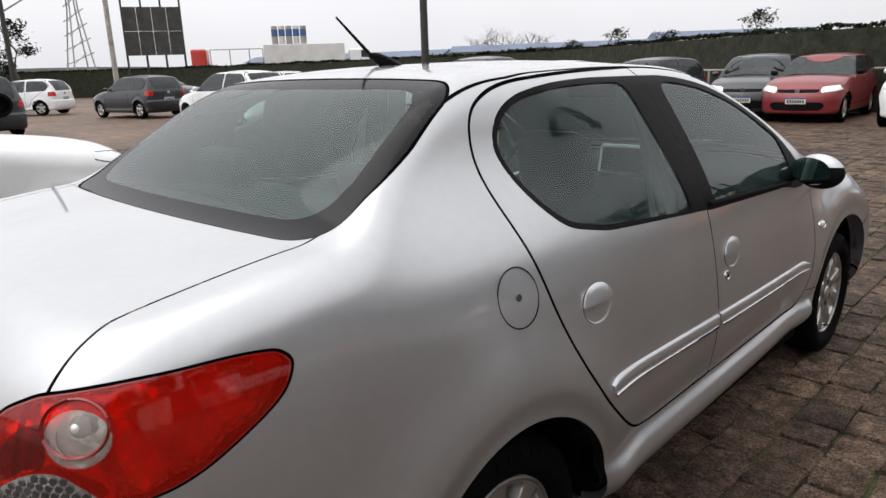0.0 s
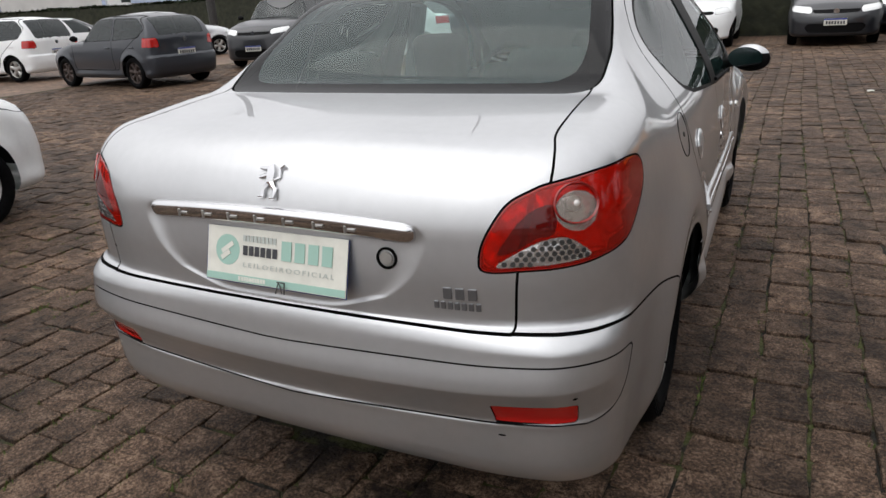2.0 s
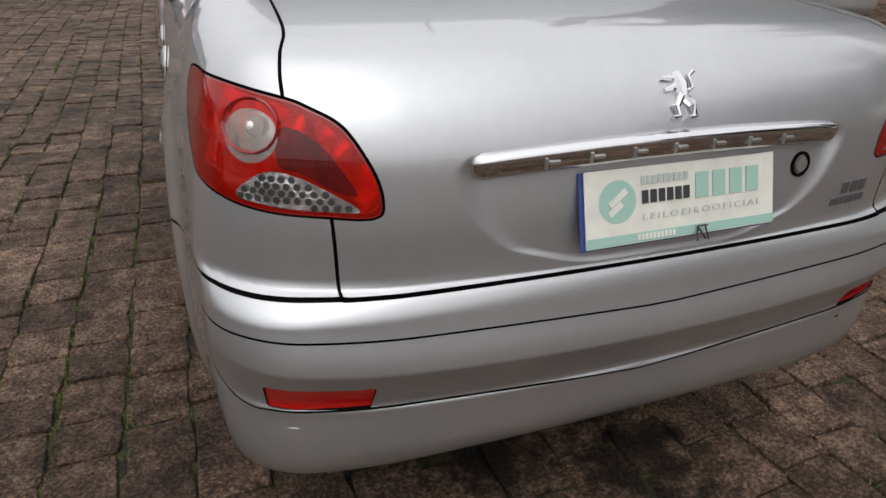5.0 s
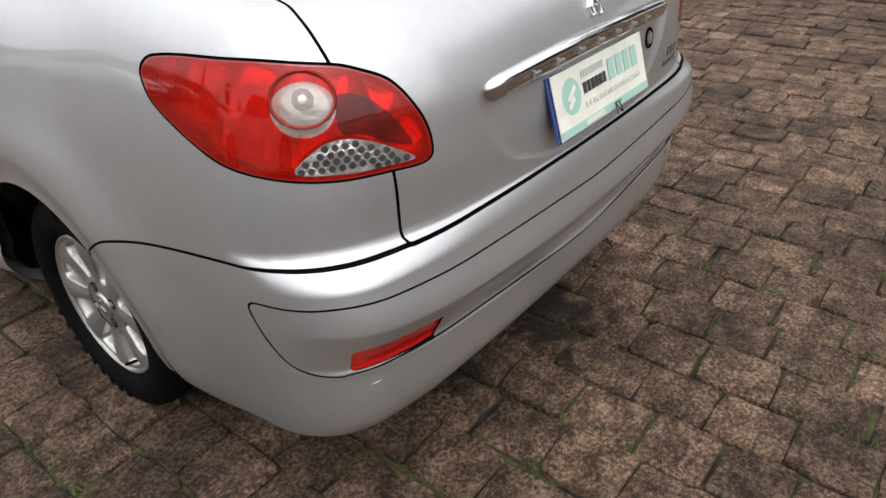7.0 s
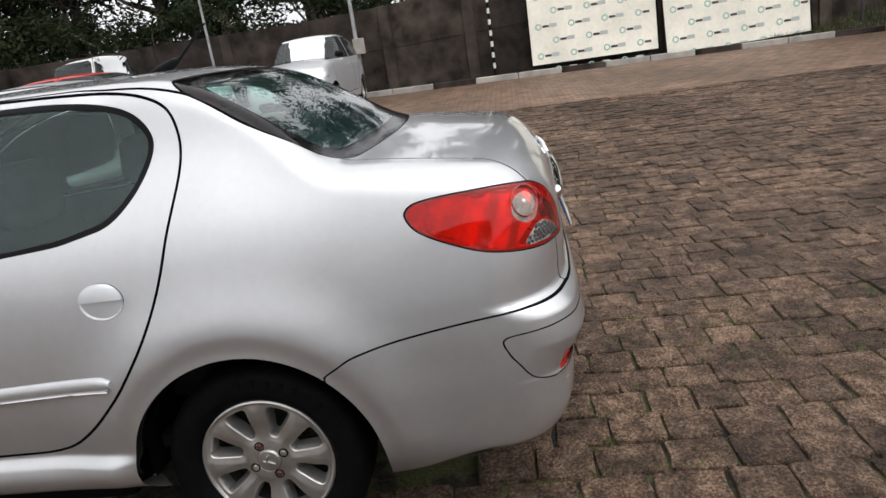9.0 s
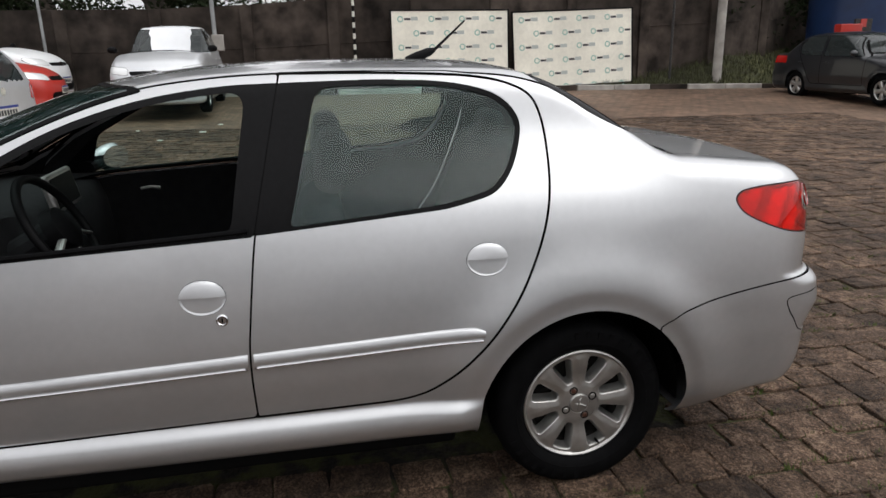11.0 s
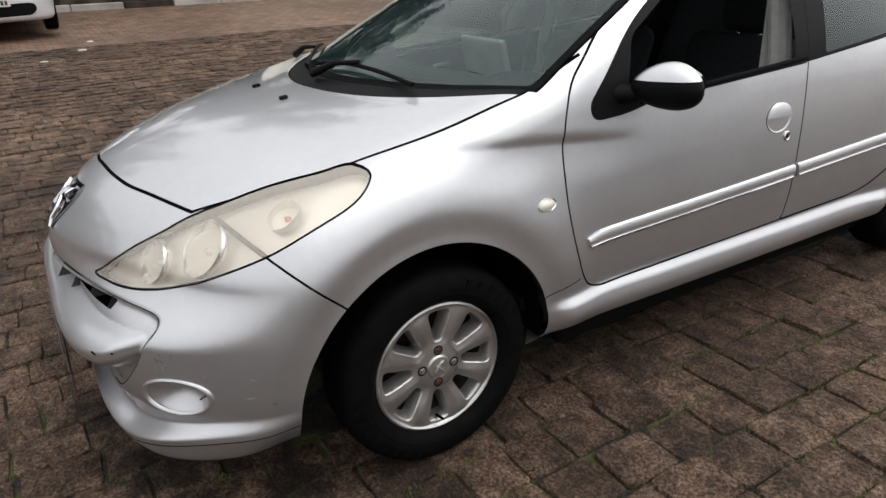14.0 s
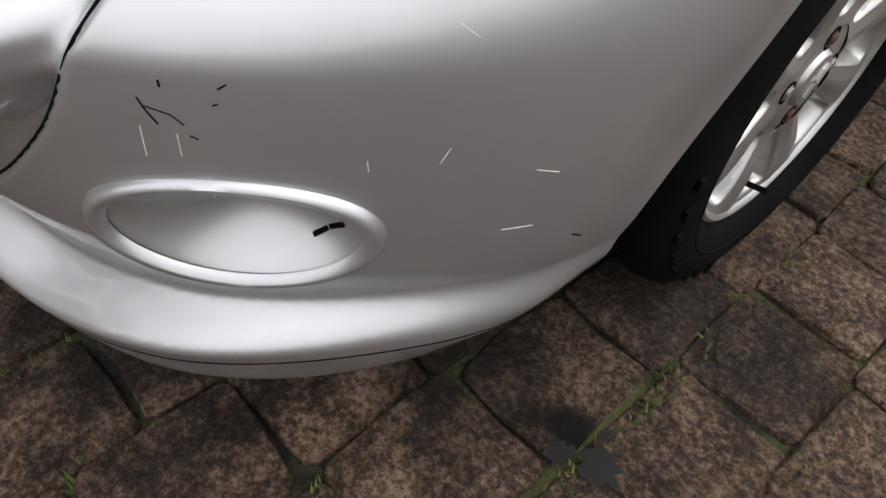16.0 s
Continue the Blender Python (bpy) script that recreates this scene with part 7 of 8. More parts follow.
# grassy bank behind the kerb
bm = bmesh.new()
grid = []
for y in np.linspace(-26, -6.5, 40):
    row = []
    xk = 14.32 - max(0, -(y + 8)) * 0.12
    for t in np.linspace(0, 1, 10):
        x = xk + (wall_x(y) + 0.05 - xk) * t
        z = ground_z(x, y) + 0.03 + t * min(0.75, max(0, -(y + 7)) * 0.22) + 0.05 * noise.noise(Vector((x * 1.5, y * 1.5, 0)))
        row.append(bm.verts.new((x, y, z)))
    grid.append(row)
for p, q in zip(grid, grid[1:]):
    for j in range(9):
        bm.faces.new((p[j], q[j], q[j + 1], p[j + 1]))
bmesh.ops.recalc_face_normals(bm, faces=bm.faces)
bank = part("grass_bank", bm, GRASS, None, "", True, 90)
tagged(bank, "rough grass bank behind the kerb", "grass", kind="structure")
rng = random.Random(5)
bv, bf = [], []
for _ in range(9000):
    y = -6.6 - 17 * rng.random()
    xk = 14.32 - max(0, -(y + 8)) * 0.12
    t = rng.random()
    x = xk + (wall_x(y) - xk) * t
    z = ground_z(x, y) + 0.02 + t * min(0.75, max(0, -(y + 7)) * 0.22)
    hh, a = 0.06 + 0.16 * rng.random(), rng.random() * 6.28
    k = len(bv)
    dx, dy = 0.012 * math.cos(a), 0.012 * math.sin(a)
    lx, ly = (rng.random() - 0.5) * 0.12, (rng.random() - 0.5) * 0.12
    bv += [(x - dx, y - dy, z), (x + dx, y + dy, z), (x + lx, y + ly, z + hh)]
    bf.append((k, k + 1, k + 2))
tagged(link_mesh("grass", bv, bf, GRASS, smooth=False), "long rough grass on the bank", "grass", kind="stuff")

for y0, y1, z0, z1, low in ((-1.36, -4.28, 2.32, 2.33, 0.60), (-4.41, -7.60, 2.34, 2.26, 0.45)):
    xb = WALL_X - 0.22
    gz = ground_z(xb, (y0 + y1) / 2)
    h = (z0 + z1) / 2 - low
    m = Matrix.Translation((xb, (y0 + y1) / 2, low + h / 2)) @ pose(0, math.degrees(0), 0, math.degrees(math.atan2(z1 - z0, abs(y1 - y0))) * 1, 4, 0)
    board = thing("banner_board", "cream advertising board with rows of small emblems leaning on the wall", "sign", m, "boards along the wall")
    w = abs(y1 - y0)
    part("panel", box(bmesh.new(), (0.02, w, h)), BANNER, board)
    for s in (-1, 1):
        part("frame_rail", box(bmesh.new(), (0.045, w + 0.05, 0.035), (0, 0, s * h / 2), 0.004), TRIM, board)
        part("frame_stile", box(bmesh.new(), (0.045, 0.035, h), (0, s * w / 2, 0), 0.004), TRIM, board)
    for r in range(6):
        for c in range(4):
            yy = w / 2 - 0.36 - c * 0.76 - (r % 2) * 0.38
            zz = h / 2 - 0.2 - r * 0.33
            if yy < -w / 2 + 0.1:
                continue
            bm = bmesh.new()
            lathe(bm, [(0.075, -0.013), (0.045, -0.013)], 16)
            part("emblem_ring", placed(bm, Matrix.Translation((0, yy + 0.13, zz))), GREEN_INK, board)
            part("word_bar", box(bmesh.new(), (0.004, 0.15, 0.05), (-0.0125, yy - 0.04, zz)), DARK_INK, board)
            if yy - 0.22 > -w / 2 + 0.1:
                part("word_bar", box(bmesh.new(), (0.004, 0.17, 0.085), (-0.0125, yy - 0.21, zz + 0.01)), GREY_INK, board)
    # legs to the ground
    for s in (-0.4, 0.4):
        part("leg", box(bmesh.new(), (0.04, 0.05, 0.35), (0.03, s * w, -h / 2 - 0.12)), TRIM, board)


def post(label, x, y, top, r, mat=GALVANISED, lean=(0, 0), seg=14, taper=0.8, name="steel_pole"):
    ob = thing(name, label, "pole")
    z = ground_z(x, y) - 0.1
    part("shaft", cyl(bmesh.new(), r, r * taper, (x, y, z), (x + lean[0], y + lean[1], top), seg), mat, ob, "", True)
    return ob


pb = post("grey steel lamp pole with a meter box", 14.45, 2.70, 3.05, 0.055)
part("meter_box", box(bmesh.new(), (0.14, 0.26, 0.36), (14.38, 2.64, 1.66), 0.015), PALE_CONCRETE, pb, "pale meter box")
post("thin grey steel pole by the wall", 14.45, 6.3, 3.65, 0.035)
sp = post("thin black and white striped pole on the wall", 14.62, -0.48, 3.0, 0.03, TRIM)
for k in range(9):
    part("white_band", cyl(bmesh.new(), 0.033, 0.033, (14.62, -0.48, 0.7 + k * 0.25), (14.62, -0.48, 0.82 + k * 0.25), 10), PLATE_WHITE, sp)
post("tall white painted pole on the grass bank", 14.3, -9.95, 8.5, 0.12, PALE_CONCRETE)
post("thin brown steel pole beside the wall", 14.5, -8.7, 4.4, 0.035, DARK_METAL)
post("leaning square concrete power pole", 11.6, -13.95, 9.5, 0.26, PALE_CONCRETE, (0.1, -0.1), 4, 0.7, "power_pole")
for x, y, r, top in ((15.0, -14.7, 1.34, 2.85), (15.2, -17.9, 1.4, 2.9)):
    tank = thing("water_tank", "large dark blue plastic water tank with a ribbed lid", "tank", Matrix.Translation((x, y, 0)), "water tanks")
    z0 = ground_z(x, y) - 0.1
    up = pose(0, 0, 0, 0, -90, 0)
    bm = bmesh.new()
    lathe(bm, [(0.0001, z0), (r * 0.93, z0), (r * 0.955, z0 + 0.5), (r * 0.965, z0 + 0.52), (r * 0.965, z0 + 1.0), (r * 0.985, z0 + 1.02), (r, top - 0.06), (r * 1.02, top - 0.05)], 56, up)
    part("body", bm, BLUE_TANK, tank, "", True, 35)
    bm = bmesh.new()
    lathe(bm, [(r * 1.04, top - 0.06), (r * 1.045, top), (r * 0.9, top + 0.10), (r * 0.45, top + 0.34), (r * 0.30, top + 0.37), (r * 0.29, top + 0.45), (0.0001, top + 0.47)], 56, up)
    lid = part("lid", bm, BLUE_TANK, tank, "", True, 35)
    for k in range(10):
        a = 2 * math.pi * k / 10
        part("rib", tube(bmesh.new(), [(r * 0.98 * math.cos(a), r * 0.98 * math.sin(a), top + 0.05), (r * 0.46 * math.cos(a), r * 0.46 * math.sin(a), top + 0.35)], 0.05, 8, 0.5), BLUE_TANK, lid)
    for k in range(7):
        a = math.pi + 0.36 - k * 0.05
        part("word_bar", placed(box(bmesh.new(), (0.02, 0.062, 0.16)), Matrix.Translation((r * 0.985 * math.cos(a), r * 0.985 * math.sin(a), 2.3)) @ pose(0, 0, 0, 0, 0, math.degrees(a))), PLATE_WHITE, tank)
hyd = thing("hydrant_cabinet", "bright red fire hose cabinet on a post", "cabinet", Matrix.Translation((13.3, -12.9, 1.0)))
part("cabinet", box(bmesh.new(), (0.25, 0.62, 0.55), (0, 0, 0.55), 0.02), BRIGHT_RED, hyd)
part("post", box(bmesh.new(), (0.12, 0.4, 1.2), (0.05, 0, -0.30)), DARK_METAL, hyd)
part("side_board", box(bmesh.new(), (0.06, 0.5, 0.9), (0.12, -0.52, 0.5), 0.01), DARK_METAL, hyd)
part("sign", box(bmesh.new(), (0.02, 0.16, 0.2), (0.08, -0.50, 0.85)), BRIGHT_RED, hyd)


# ---- trees ----
def tree_mesh(seed, height, spread, clumps, leaves, leaf, trunk_r, bare=False, crown0=0.35):
    rng = random.Random(seed)
    bm = bmesh.new()
    pts = [Vector((0, 0, -0.3))]
    for k in range(1, 7):
        pts.append(Vector((rng.uniform(-0.2, 0.2) * k * 0.4, rng.uniform(-0.2, 0.2) * k * 0.4, height * k / 6 * 0.92)))
    tube(bm, pts, [trunk_r * (1.15 - 0.16 * k) for k in range(7)], 9)
    tips = []
    for k in range(clumps):
        t = crown0 + (1 - crown0) * (k + rng.random()) / clumps
        base = pts[min(5, int(t * 6))].lerp(pts[min(6, int(t * 6) + 1)], (t * 6) % 1)
        a = rng.random() * 6.28
        out = spread * (0.35 + 0.65 * rng.random()) * (1.15 - 0.55 * abs(t - 0.65) / 0.5)
        tip = base + Vector((math.cos(a) * out, math.sin(a) * out, out * rng.uniform(0.15, 0.7)))
        mid = base.lerp(tip, 0.5) + Vector((0, 0, -0.08 * out))
        r0 = trunk_r * 0.38 * (1.2 - t)
        tube(bm, [base, mid, tip], [r0, r0 * 0.6, r0 * 0.2], 6)
        if bare:
            for _ in range(7):
                d = Vector((rng.uniform(-1, 1), rng.uniform(-1, 1), rng.uniform(0, 1.2))).normalized() * out * rng.uniform(0.3, 0.7)
                s = base.lerp(tip, rng.uniform(0.4, 1))
                tube(bm, [s, s + d * 0.5 + Vector((0, 0, 0.05)), s + d], [r0 * 0.3, r0 * 0.2, r0 * 0.08], 4)
        tips += [tip, mid.lerp(tip, 0.4)]
    me = bpy.data.meshes.new("trunk")
    bm.to_mesh(me)
    bm.free()
    me.materials.append(BARK)
    v, f = [], []
    for tip in tips:
        cr = spread * rng.uniform(0.16, 0.34)
        for _ in range(leaves // len(tips)):
            d = Vector((rng.gauss(0, 1), rng.gauss(0, 1), rng.gauss(0, 0.75)))
            p = tip + d * cr * 0.55
            a = Vector((rng.uniform(-1, 1), rng.uniform(-1, 1), rng.uniform(-1, 0.4))).normalized()
            b = a.cross(Vector((rng.uniform(-1, 1), rng.uniform(-1, 1), rng.uniform(-1, 1)))).normalized()
            s = leaf * rng.uniform(0.6, 1.4)
            k = len(v)
            v += [p - a * s, p + b * s * 0.38, p + a * s, p - b * s * 0.38]
            f.append((k, k + 1, k + 2, k + 3))
    me2 = bpy.data.meshes.new("crown")
    me2.from_pydata(v, [], f)
    return me, me2


def plant_tree(meshes, x, y, z, scale, turn, leafmat, label, name="tree", group="trees behind the wall"):
    ob = thing(name, label, "tree", Matrix.Translation((x, y, z)) @ pose(0, 0, 0, 0, 0, turn) @ Matrix.Scale(scale, 4), group)
    for nm, me in zip(("trunk", "crown"), meshes):
        if nm == "crown" and not me.materials:
            me.materials.append(leafmat)
        if len(me.polygons):
            p = new(nm, me)
            p.parent = ob
    return ob


GUMS = [tree_mesh(s, 11, 2.7, 30, 8200, 0.105, 0.26, False, 0.22) for s in (1, 2, 3)]
rng = random.Random(11)
yy = -24.0
k = 0
while yy < 34:
    xx = 18.6 + rng.uniform(0, 3.0)
    if -0.2 < yy < 4.6 or -10.6 < yy < -7.9:
        yy += 0.9
        continue
    plant_tree(GUMS[k % 3], xx, yy, ground_z(16, yy) - 0.2, rng.uniform(0.85, 1.25), rng.uniform(0, 360), LEAF, "tall dark gum tree with loose crown")
    yy += rng.uniform(1.9, 3.3) if not -10.5 < yy < -7.5 else 3.6
    k += 1
yy = -26.0
while yy < 40:
    if 0.2 < yy < 5.4 or -14.8 < yy < -10.8:
        yy += 0.9
        continue
    plant_tree(GUMS[k % 3], 24 + rng.uniform(0, 5), yy, -0.6, rng.uniform(1.0, 1.45), rng.uniform(0, 360), LEAF, "tall dark gum tree with loose crown")
    yy += rng.uniform(2.6, 4.6)
    k += 1
SHRUBS = [tree_mesh(s, 2.4, 1.5, 16, 4200, 0.065, 0.06, False, 0.05) for s in (21, 22)]
for j in range(22):
    y = -20 + j * 2.2 + rng.uniform(-0.4, 0.4)
    plant_tree(SHRUBS[j % 2], 16.9 + rng.uniform(0, 0.6), y, ground_z(16, y), rng.uniform(0.95, 1.35), rng.uniform(0, 360), LEAF_LIGHT, "dense dark shrub behind the wall", "shrub", "shrubs behind the wall")

# ---- hedge and far side ----
HEDGE_LINE = spline([(16, 20.5), (6, 18.6), (-3, 19.2), (-9, 22.2), (-20, 28), (-34, 30), (-52, 25), (-66, 8), (-72, -20)], 6, closed=False)
hv, hf = [], []
rng = random.Random(3)
for (x0, y0), (x1, y1) in zip(HEDGE_LINE, HEDGE_LINE[1:]):
    seg = math.hypot(x1 - x0, y1 - y0)
    near = 1.0 if math.hypot(x0, y0) < 30 else 0.45
    for _ in range(int(seg * 420 * near)):
        t, h = rng.random(), rng.random()**0.8
        face = rng.random()
        wob = 0.10 * noise.noise(Vector((x0 + t * seg, h * 3, 1.7)))
        n_ = Vector((y1 - y0, x0 - x1, 0)).normalized()
        top = 2.05 + 0.12 * noise.noise(Vector((x0 * 0.3 + t, y0 * 0.3, 0)))
        p = Vector((x0 + (x1 - x0) * t, y0 + (y1 - y0) * t, 0)) - n_ * (-0.0)
        if face < 0.7:
            p += n_ * (wob - 0.0) * 1.0
            p.z = h * top
        else:
            p -= n_ * rng.random() * 0.6
            p.z = top + wob
        a = Vector((rng.uniform(-1, 1), rng.uniform(-1, 1), rng.uniform(-1, 1))).normalized()
        b = a.cross(Vector((rng.uniform(-1, 1), rng.uniform(-1, 1), rng.uniform(-1, 1)))).normalized()
        s = (0.075 if near == 1.0 else 0.15) * rng.uniform(0.6, 1.3)
        k = len(hv)
        hv += [p - a * s, p + b * s * 0.5, p + a * s, p - b * s * 0.5]
        hf.append((k, k + 1, k + 2, k + 3))
tagged(link_mesh("hedge_leaves", hv, hf, LEAF, smooth=False), "dense dark green clipped hedge leaves", "hedge", kind="stuff")
bm = bmesh.new()
rows = []
for k, (x, y) in enumerate(HEDGE_LINE):
    a, b = HEDGE_LINE[max(k - 1, 0)], HEDGE_LINE[min(k + 1, len(HEDGE_LINE) - 1)]
    n_ = Vector((b[1] - a[1], a[0] - b[0], 0)).normalized()
    rows.append([bm.verts.new(Vector((x, y, z)) - n_ * o) for o, z in ((0.04, -0.3), (0.06, 1.98), (0.6, 2.0), (0.62, -0.3))])
for p, q in zip(rows, rows[1:]):
    for j in range(3):
        bm.faces.new((p[j], q[j], q[j + 1], p[j + 1]))
bmesh.ops.recalc_face_normals(bm, faces=bm.faces)
HEDGE_WOOD = vary(material("hedge_inside", (0.018, 0.020, 0.010), 0.95), 4, 0.5, 1.6, bump=0.6, distance=0.1)
tagged(part("hedge", bm, HEDGE_WOOD), "long clipped dark green hedge round the yard", "hedge", kind="structure")
# rail before the hedge
bm = bmesh.new()
tube(bm, [(x, y - 1.0, 1.05) for x, y in HEDGE_LINE[3:22]], 0.03, 6)
rail = thing("guard_rail", "long weathered rail along the hedge", "rail")
part("rail", bm, PALE_CONCRETE, rail)
for x, y in HEDGE_LINE[3:22:2]:
    part("rail_post", cyl(bmesh.new(), 0.04, 0.04, (x, y - 1.0, -0.05), (x, y - 1.0, 1.05), 8), PALE_CONCRETE, rail)
# boarded wall on the far right of the yard
fw = thing("wall_north", "weathered brown block wall behind the parked cars", "wall", kind="structure")
for k in range(11):
    part("wall_panel", box(bmesh.new(), (2.0, 0.18, 2.3), (0.6 + k * 2.02, 21.2 - 0.12 * k, 0.9), 0.01), CONCRETE, fw)
for k in range(60):
    part("wall_course", box(bmesh.new(), (1.9, 0.02, 0.03), (0.6 + (k % 11) * 2.02, 21.1 - 0.12 * (k % 11), 0.15 + 0.4 * (k // 11)), 0.004), SEAM, fw)

bill = thing("billboard", "dark empty billboard on thin steel legs", "billboard", Matrix.Translation((-53.2, 23.5, 0)) @ pose(0, 0, 0, 0, 0, 66))
DARK_BOARD = vary(material("dark_grey_board", (0.045, 0.043, 0.040), 0.8), 2, 0.7, 1.3)
for r in range(2):
    for c in range(4):
        part("panel", box(bmesh.new(), (1.06, 0.08, 1.78), (-1.62 + c * 1.08, 0, 3.95 + r * 1.8), 0.02), DARK_BOARD, bill)
part("upper_board", box(bmesh.new(), (3.4, 0.08, 1.0), (-0.6, 0.1, 7.7), 0.02), DARK_BOARD, bill)
for x in (-2.1, -0.7, 0.7, 2.1):
    part("leg", cyl(bmesh.new(), 0.09, 0.07, (x, 0.2, -0.2), (x, 0.2, 8.0), 8), DARK_METAL, bill)
for x, y, h, r, nm in ((-45.0, 17.0, 11, 0.17, "tall pale concrete lamp pole"), (-42.0, 10.4, 9.5, 0.14, "thin grey pole with a lamp arm"), (-23.3, 23.5, 10, 0.20, "brown wooden power pole")):
    p = post(nm, x, y, h, r, PALE_CONCRETE if "pale" in nm else DARK_METAL, name="lamp_pole")
    part("arm", tube(bmesh.new(), [(x, y, h - 4.5), (x + 1.2, y + 0.8, h - 3.9), (x + 2.0, y + 1.4, h - 3.8)], [0.05, 0.04, 0.07], 6), GALVANISED, p)
for k, (a, b) in enumerate((((-60, -10, 9.5), (-23.3, 23.5, 9.4)), ((-60, -8, 8.6), (-23.3, 23.5, 8.4)), ((-23.3, 23.5, 9.4), (12, 60, 9.5)), ((-23.3, 23.5, 8.4), (12, 60, 8.4)), ((15.2, -40, 6.3), (15.4, 40, 6.0)), ((15.2, -40, 3.4), (15.4, 40, 2.6)))):
    a, b = Vector(a), Vector(b)
    w = thing("power_cable", "thin dark overhead cable", "cable", group="overhead cables")
    part("wire", tube(bmesh.new(), [a.lerp(b, t) - Vector((0, 0, 4 * t * (1 - t) * 0.6)) for t in np.linspace(0, 1, 11)], 0.018, 5), TRIM, w)
tower = thing("transmission_tower", "far grey lattice transmission tower", "tower", Matrix.Translation((-140, 47.7, 0)))
for sx in (-1, 1):
    for sy in (-1, 1):
        part("leg", tube(bmesh.new(), [(sx * 2.2, sy * 2.2, 0), (sx * 0.7, sy * 0.7, 14), (sx * 0.5, sy * 0.5, 26)], 0.14, 5), GALVANISED, tower)
for k in range(9):
    z, w = 1.5 + k * 2.6, 2.2 - k * 0.2
    part("brace", tube(bmesh.new(), [(-w, -w, z), (w, w, z + 2.2)], 0.09, 4), GALVANISED, tower)
    part("brace", tube(bmesh.new(), [(w, -w, z), (-w, w, z + 2.2)], 0.09, 4), GALVANISED, tower)
for z in (16, 20):
    part("arm", tube(bmesh.new(), [(-2, -5, z), (2, 5, z)], 0.14, 5), GALVANISED, tower)
TRUCK_WHITE = vary(material("truck_white", (0.62, 0.62, 0.60), 0.5), 0.8, 0.85, 1.05)
tr = thing("truck", "long white box trailer with a white tractor unit", "truck", Matrix.Translation((-64.0, 44.5, 0.6)) @ pose(0, 0, 0, 0, 0, 55))
part("trailer", box(bmesh.new(), (8.6, 2.5, 2.7), (0.4, 0, 2.45), 0.06), TRUCK_WHITE, tr)
part("cab", box(bmesh.new(), (2.2, 2.4, 2.4), (6.3, 0, 2.0), 0.25, seg=3), WHITE_PAINT, tr)
part("cab_window", box(bmesh.new(), (0.9, 2.42, 0.8), (6.9, 0, 2.6), 0.05), CAR_GLASS, tr)
for x in (-3.2, -2.1, 4.4, 6.4):
    part("wheel", cyl(bmesh.new(), 0.5, 0.5, (x, -1.2, 0.1), (x, -0.9, 0.1), 16), RUBBER, tr)
rt = thing("flatbed_truck", "red truck cab with an open grey frame bed", "truck", Matrix.Translation((-68.4, 37.8, 1.0)) @ pose(0, 0, 0, 0, 0, 55))
part("cab", box(bmesh.new(), (1.6, 2.3, 2.2), (-2.6, 0, 2.0), 0.2, seg=3), BRIGHT_RED, rt)
part("bed", box(bmesh.new(), (6.0, 2.3, 0.4), (1.2, 0, 1.1), 0.03), DARK_METAL, rt)
for x in (-1.4, 0.6, 2.6, 4.0):
    part("stake", cyl(bmesh.new(), 0.06, 0.06, (x, -1.1, 1.2), (x, -1.1, 3.0), 6), GALVANISED, rt)
part("stake_rail", tube(bmesh.new(), [(-1.4, -1.1, 3.0), (4.0, -1.1, 3.0)], 0.06, 6), GALVANISED, rt)
BLUE_STRIPE = material("blue_stripe", (0.05, 0.10, 0.24), 0.5)
silo = thing("silo_group", "row of white and blue silos on a frame", "silo", Matrix.Translation((-98, 66, 0)) @ pose(0, 0, 0, 0, 0, 56))
for k in range(5):
    part("silo", cyl(bmesh.new(), 0.5, 0.5, (-2.3 + k * 1.15, 0, 5.8), (-2.3 + k * 1.15, 0, 8.8), 14), TRUCK_WHITE if k % 2 else PALE_CONCRETE, silo)
    part("silo_band", cyl(bmesh.new(), 0.52, 0.52, (-2.3 + k * 1.15, 0, 7.2), (-2.3 + k * 1.15, 0, 8.3), 14), BLUE_STRIPE, silo)
    part("silo_leg", cyl(bmesh.new(), 0.08, 0.08, (-2.3 + k * 1.15, 0, 0), (-2.3 + k * 1.15, 0, 5.8), 6), GALVANISED, silo)
sheds = [(-50, 73, 26, 5, 3.2, -28, "long low shed with a blue-grey roof"), (-78, 62, 30, 6, 3.0, -38, "long grey warehouse beyond the hedge"), (-36, 92, 20, 6, 4.2, -20, "pale warehouse beyond the hedge")]
ROOF_BLUE = vary(material("blue_grey_roof", (0.10, 0.13, 0.20), 0.5), 0.4, 0.8, 1.2)
for x, y, w, d, h, a, nm in sheds:
    s = thing("warehouse", nm, "building", Matrix.Translation((x, y, 0)) @ pose(0, 0, 0, 0, 0, -a + 70 if False else a + 62))
    part("wall", box(bmesh.new(), (w, d, h), (0, 0, h / 2)), TRUCK_WHITE if "pale" in nm else PALE_CONCRETE, s)
    bm = bmesh.new()
    vs = [bm.verts.new(p) for p in ((-w / 2 - 0.3, -d / 2 - 0.3, h), (w / 2 + 0.3, -d / 2 - 0.3, h), (w / 2 + 0.3, 0, h + 0.8), (-w / 2 - 0.3, 0, h + 0.8), (w / 2 + 0.3, d / 2 + 0.3, h), (-w / 2 - 0.3, d / 2 + 0.3, h))]
    for f in ((0, 1, 2, 3), (3, 2, 4, 5), (0, 3, 5), (1, 4, 2)):
        bm.faces.new([vs[i] for i in f])
    part("roof", bm, ROOF_BLUE, s)
    for k in range(int(w // 3)):
        part("window", box(bmesh.new(), (1.4, 0.06, 0.7), (-w / 2 + 1.6 + k * 3, -d / 2 - 0.02, h * 0.62)), CAR_GLASS, s)
BARE = tree_mesh(31, 6.0, 2.0, 18, 0, 0.1, 0.16, True)
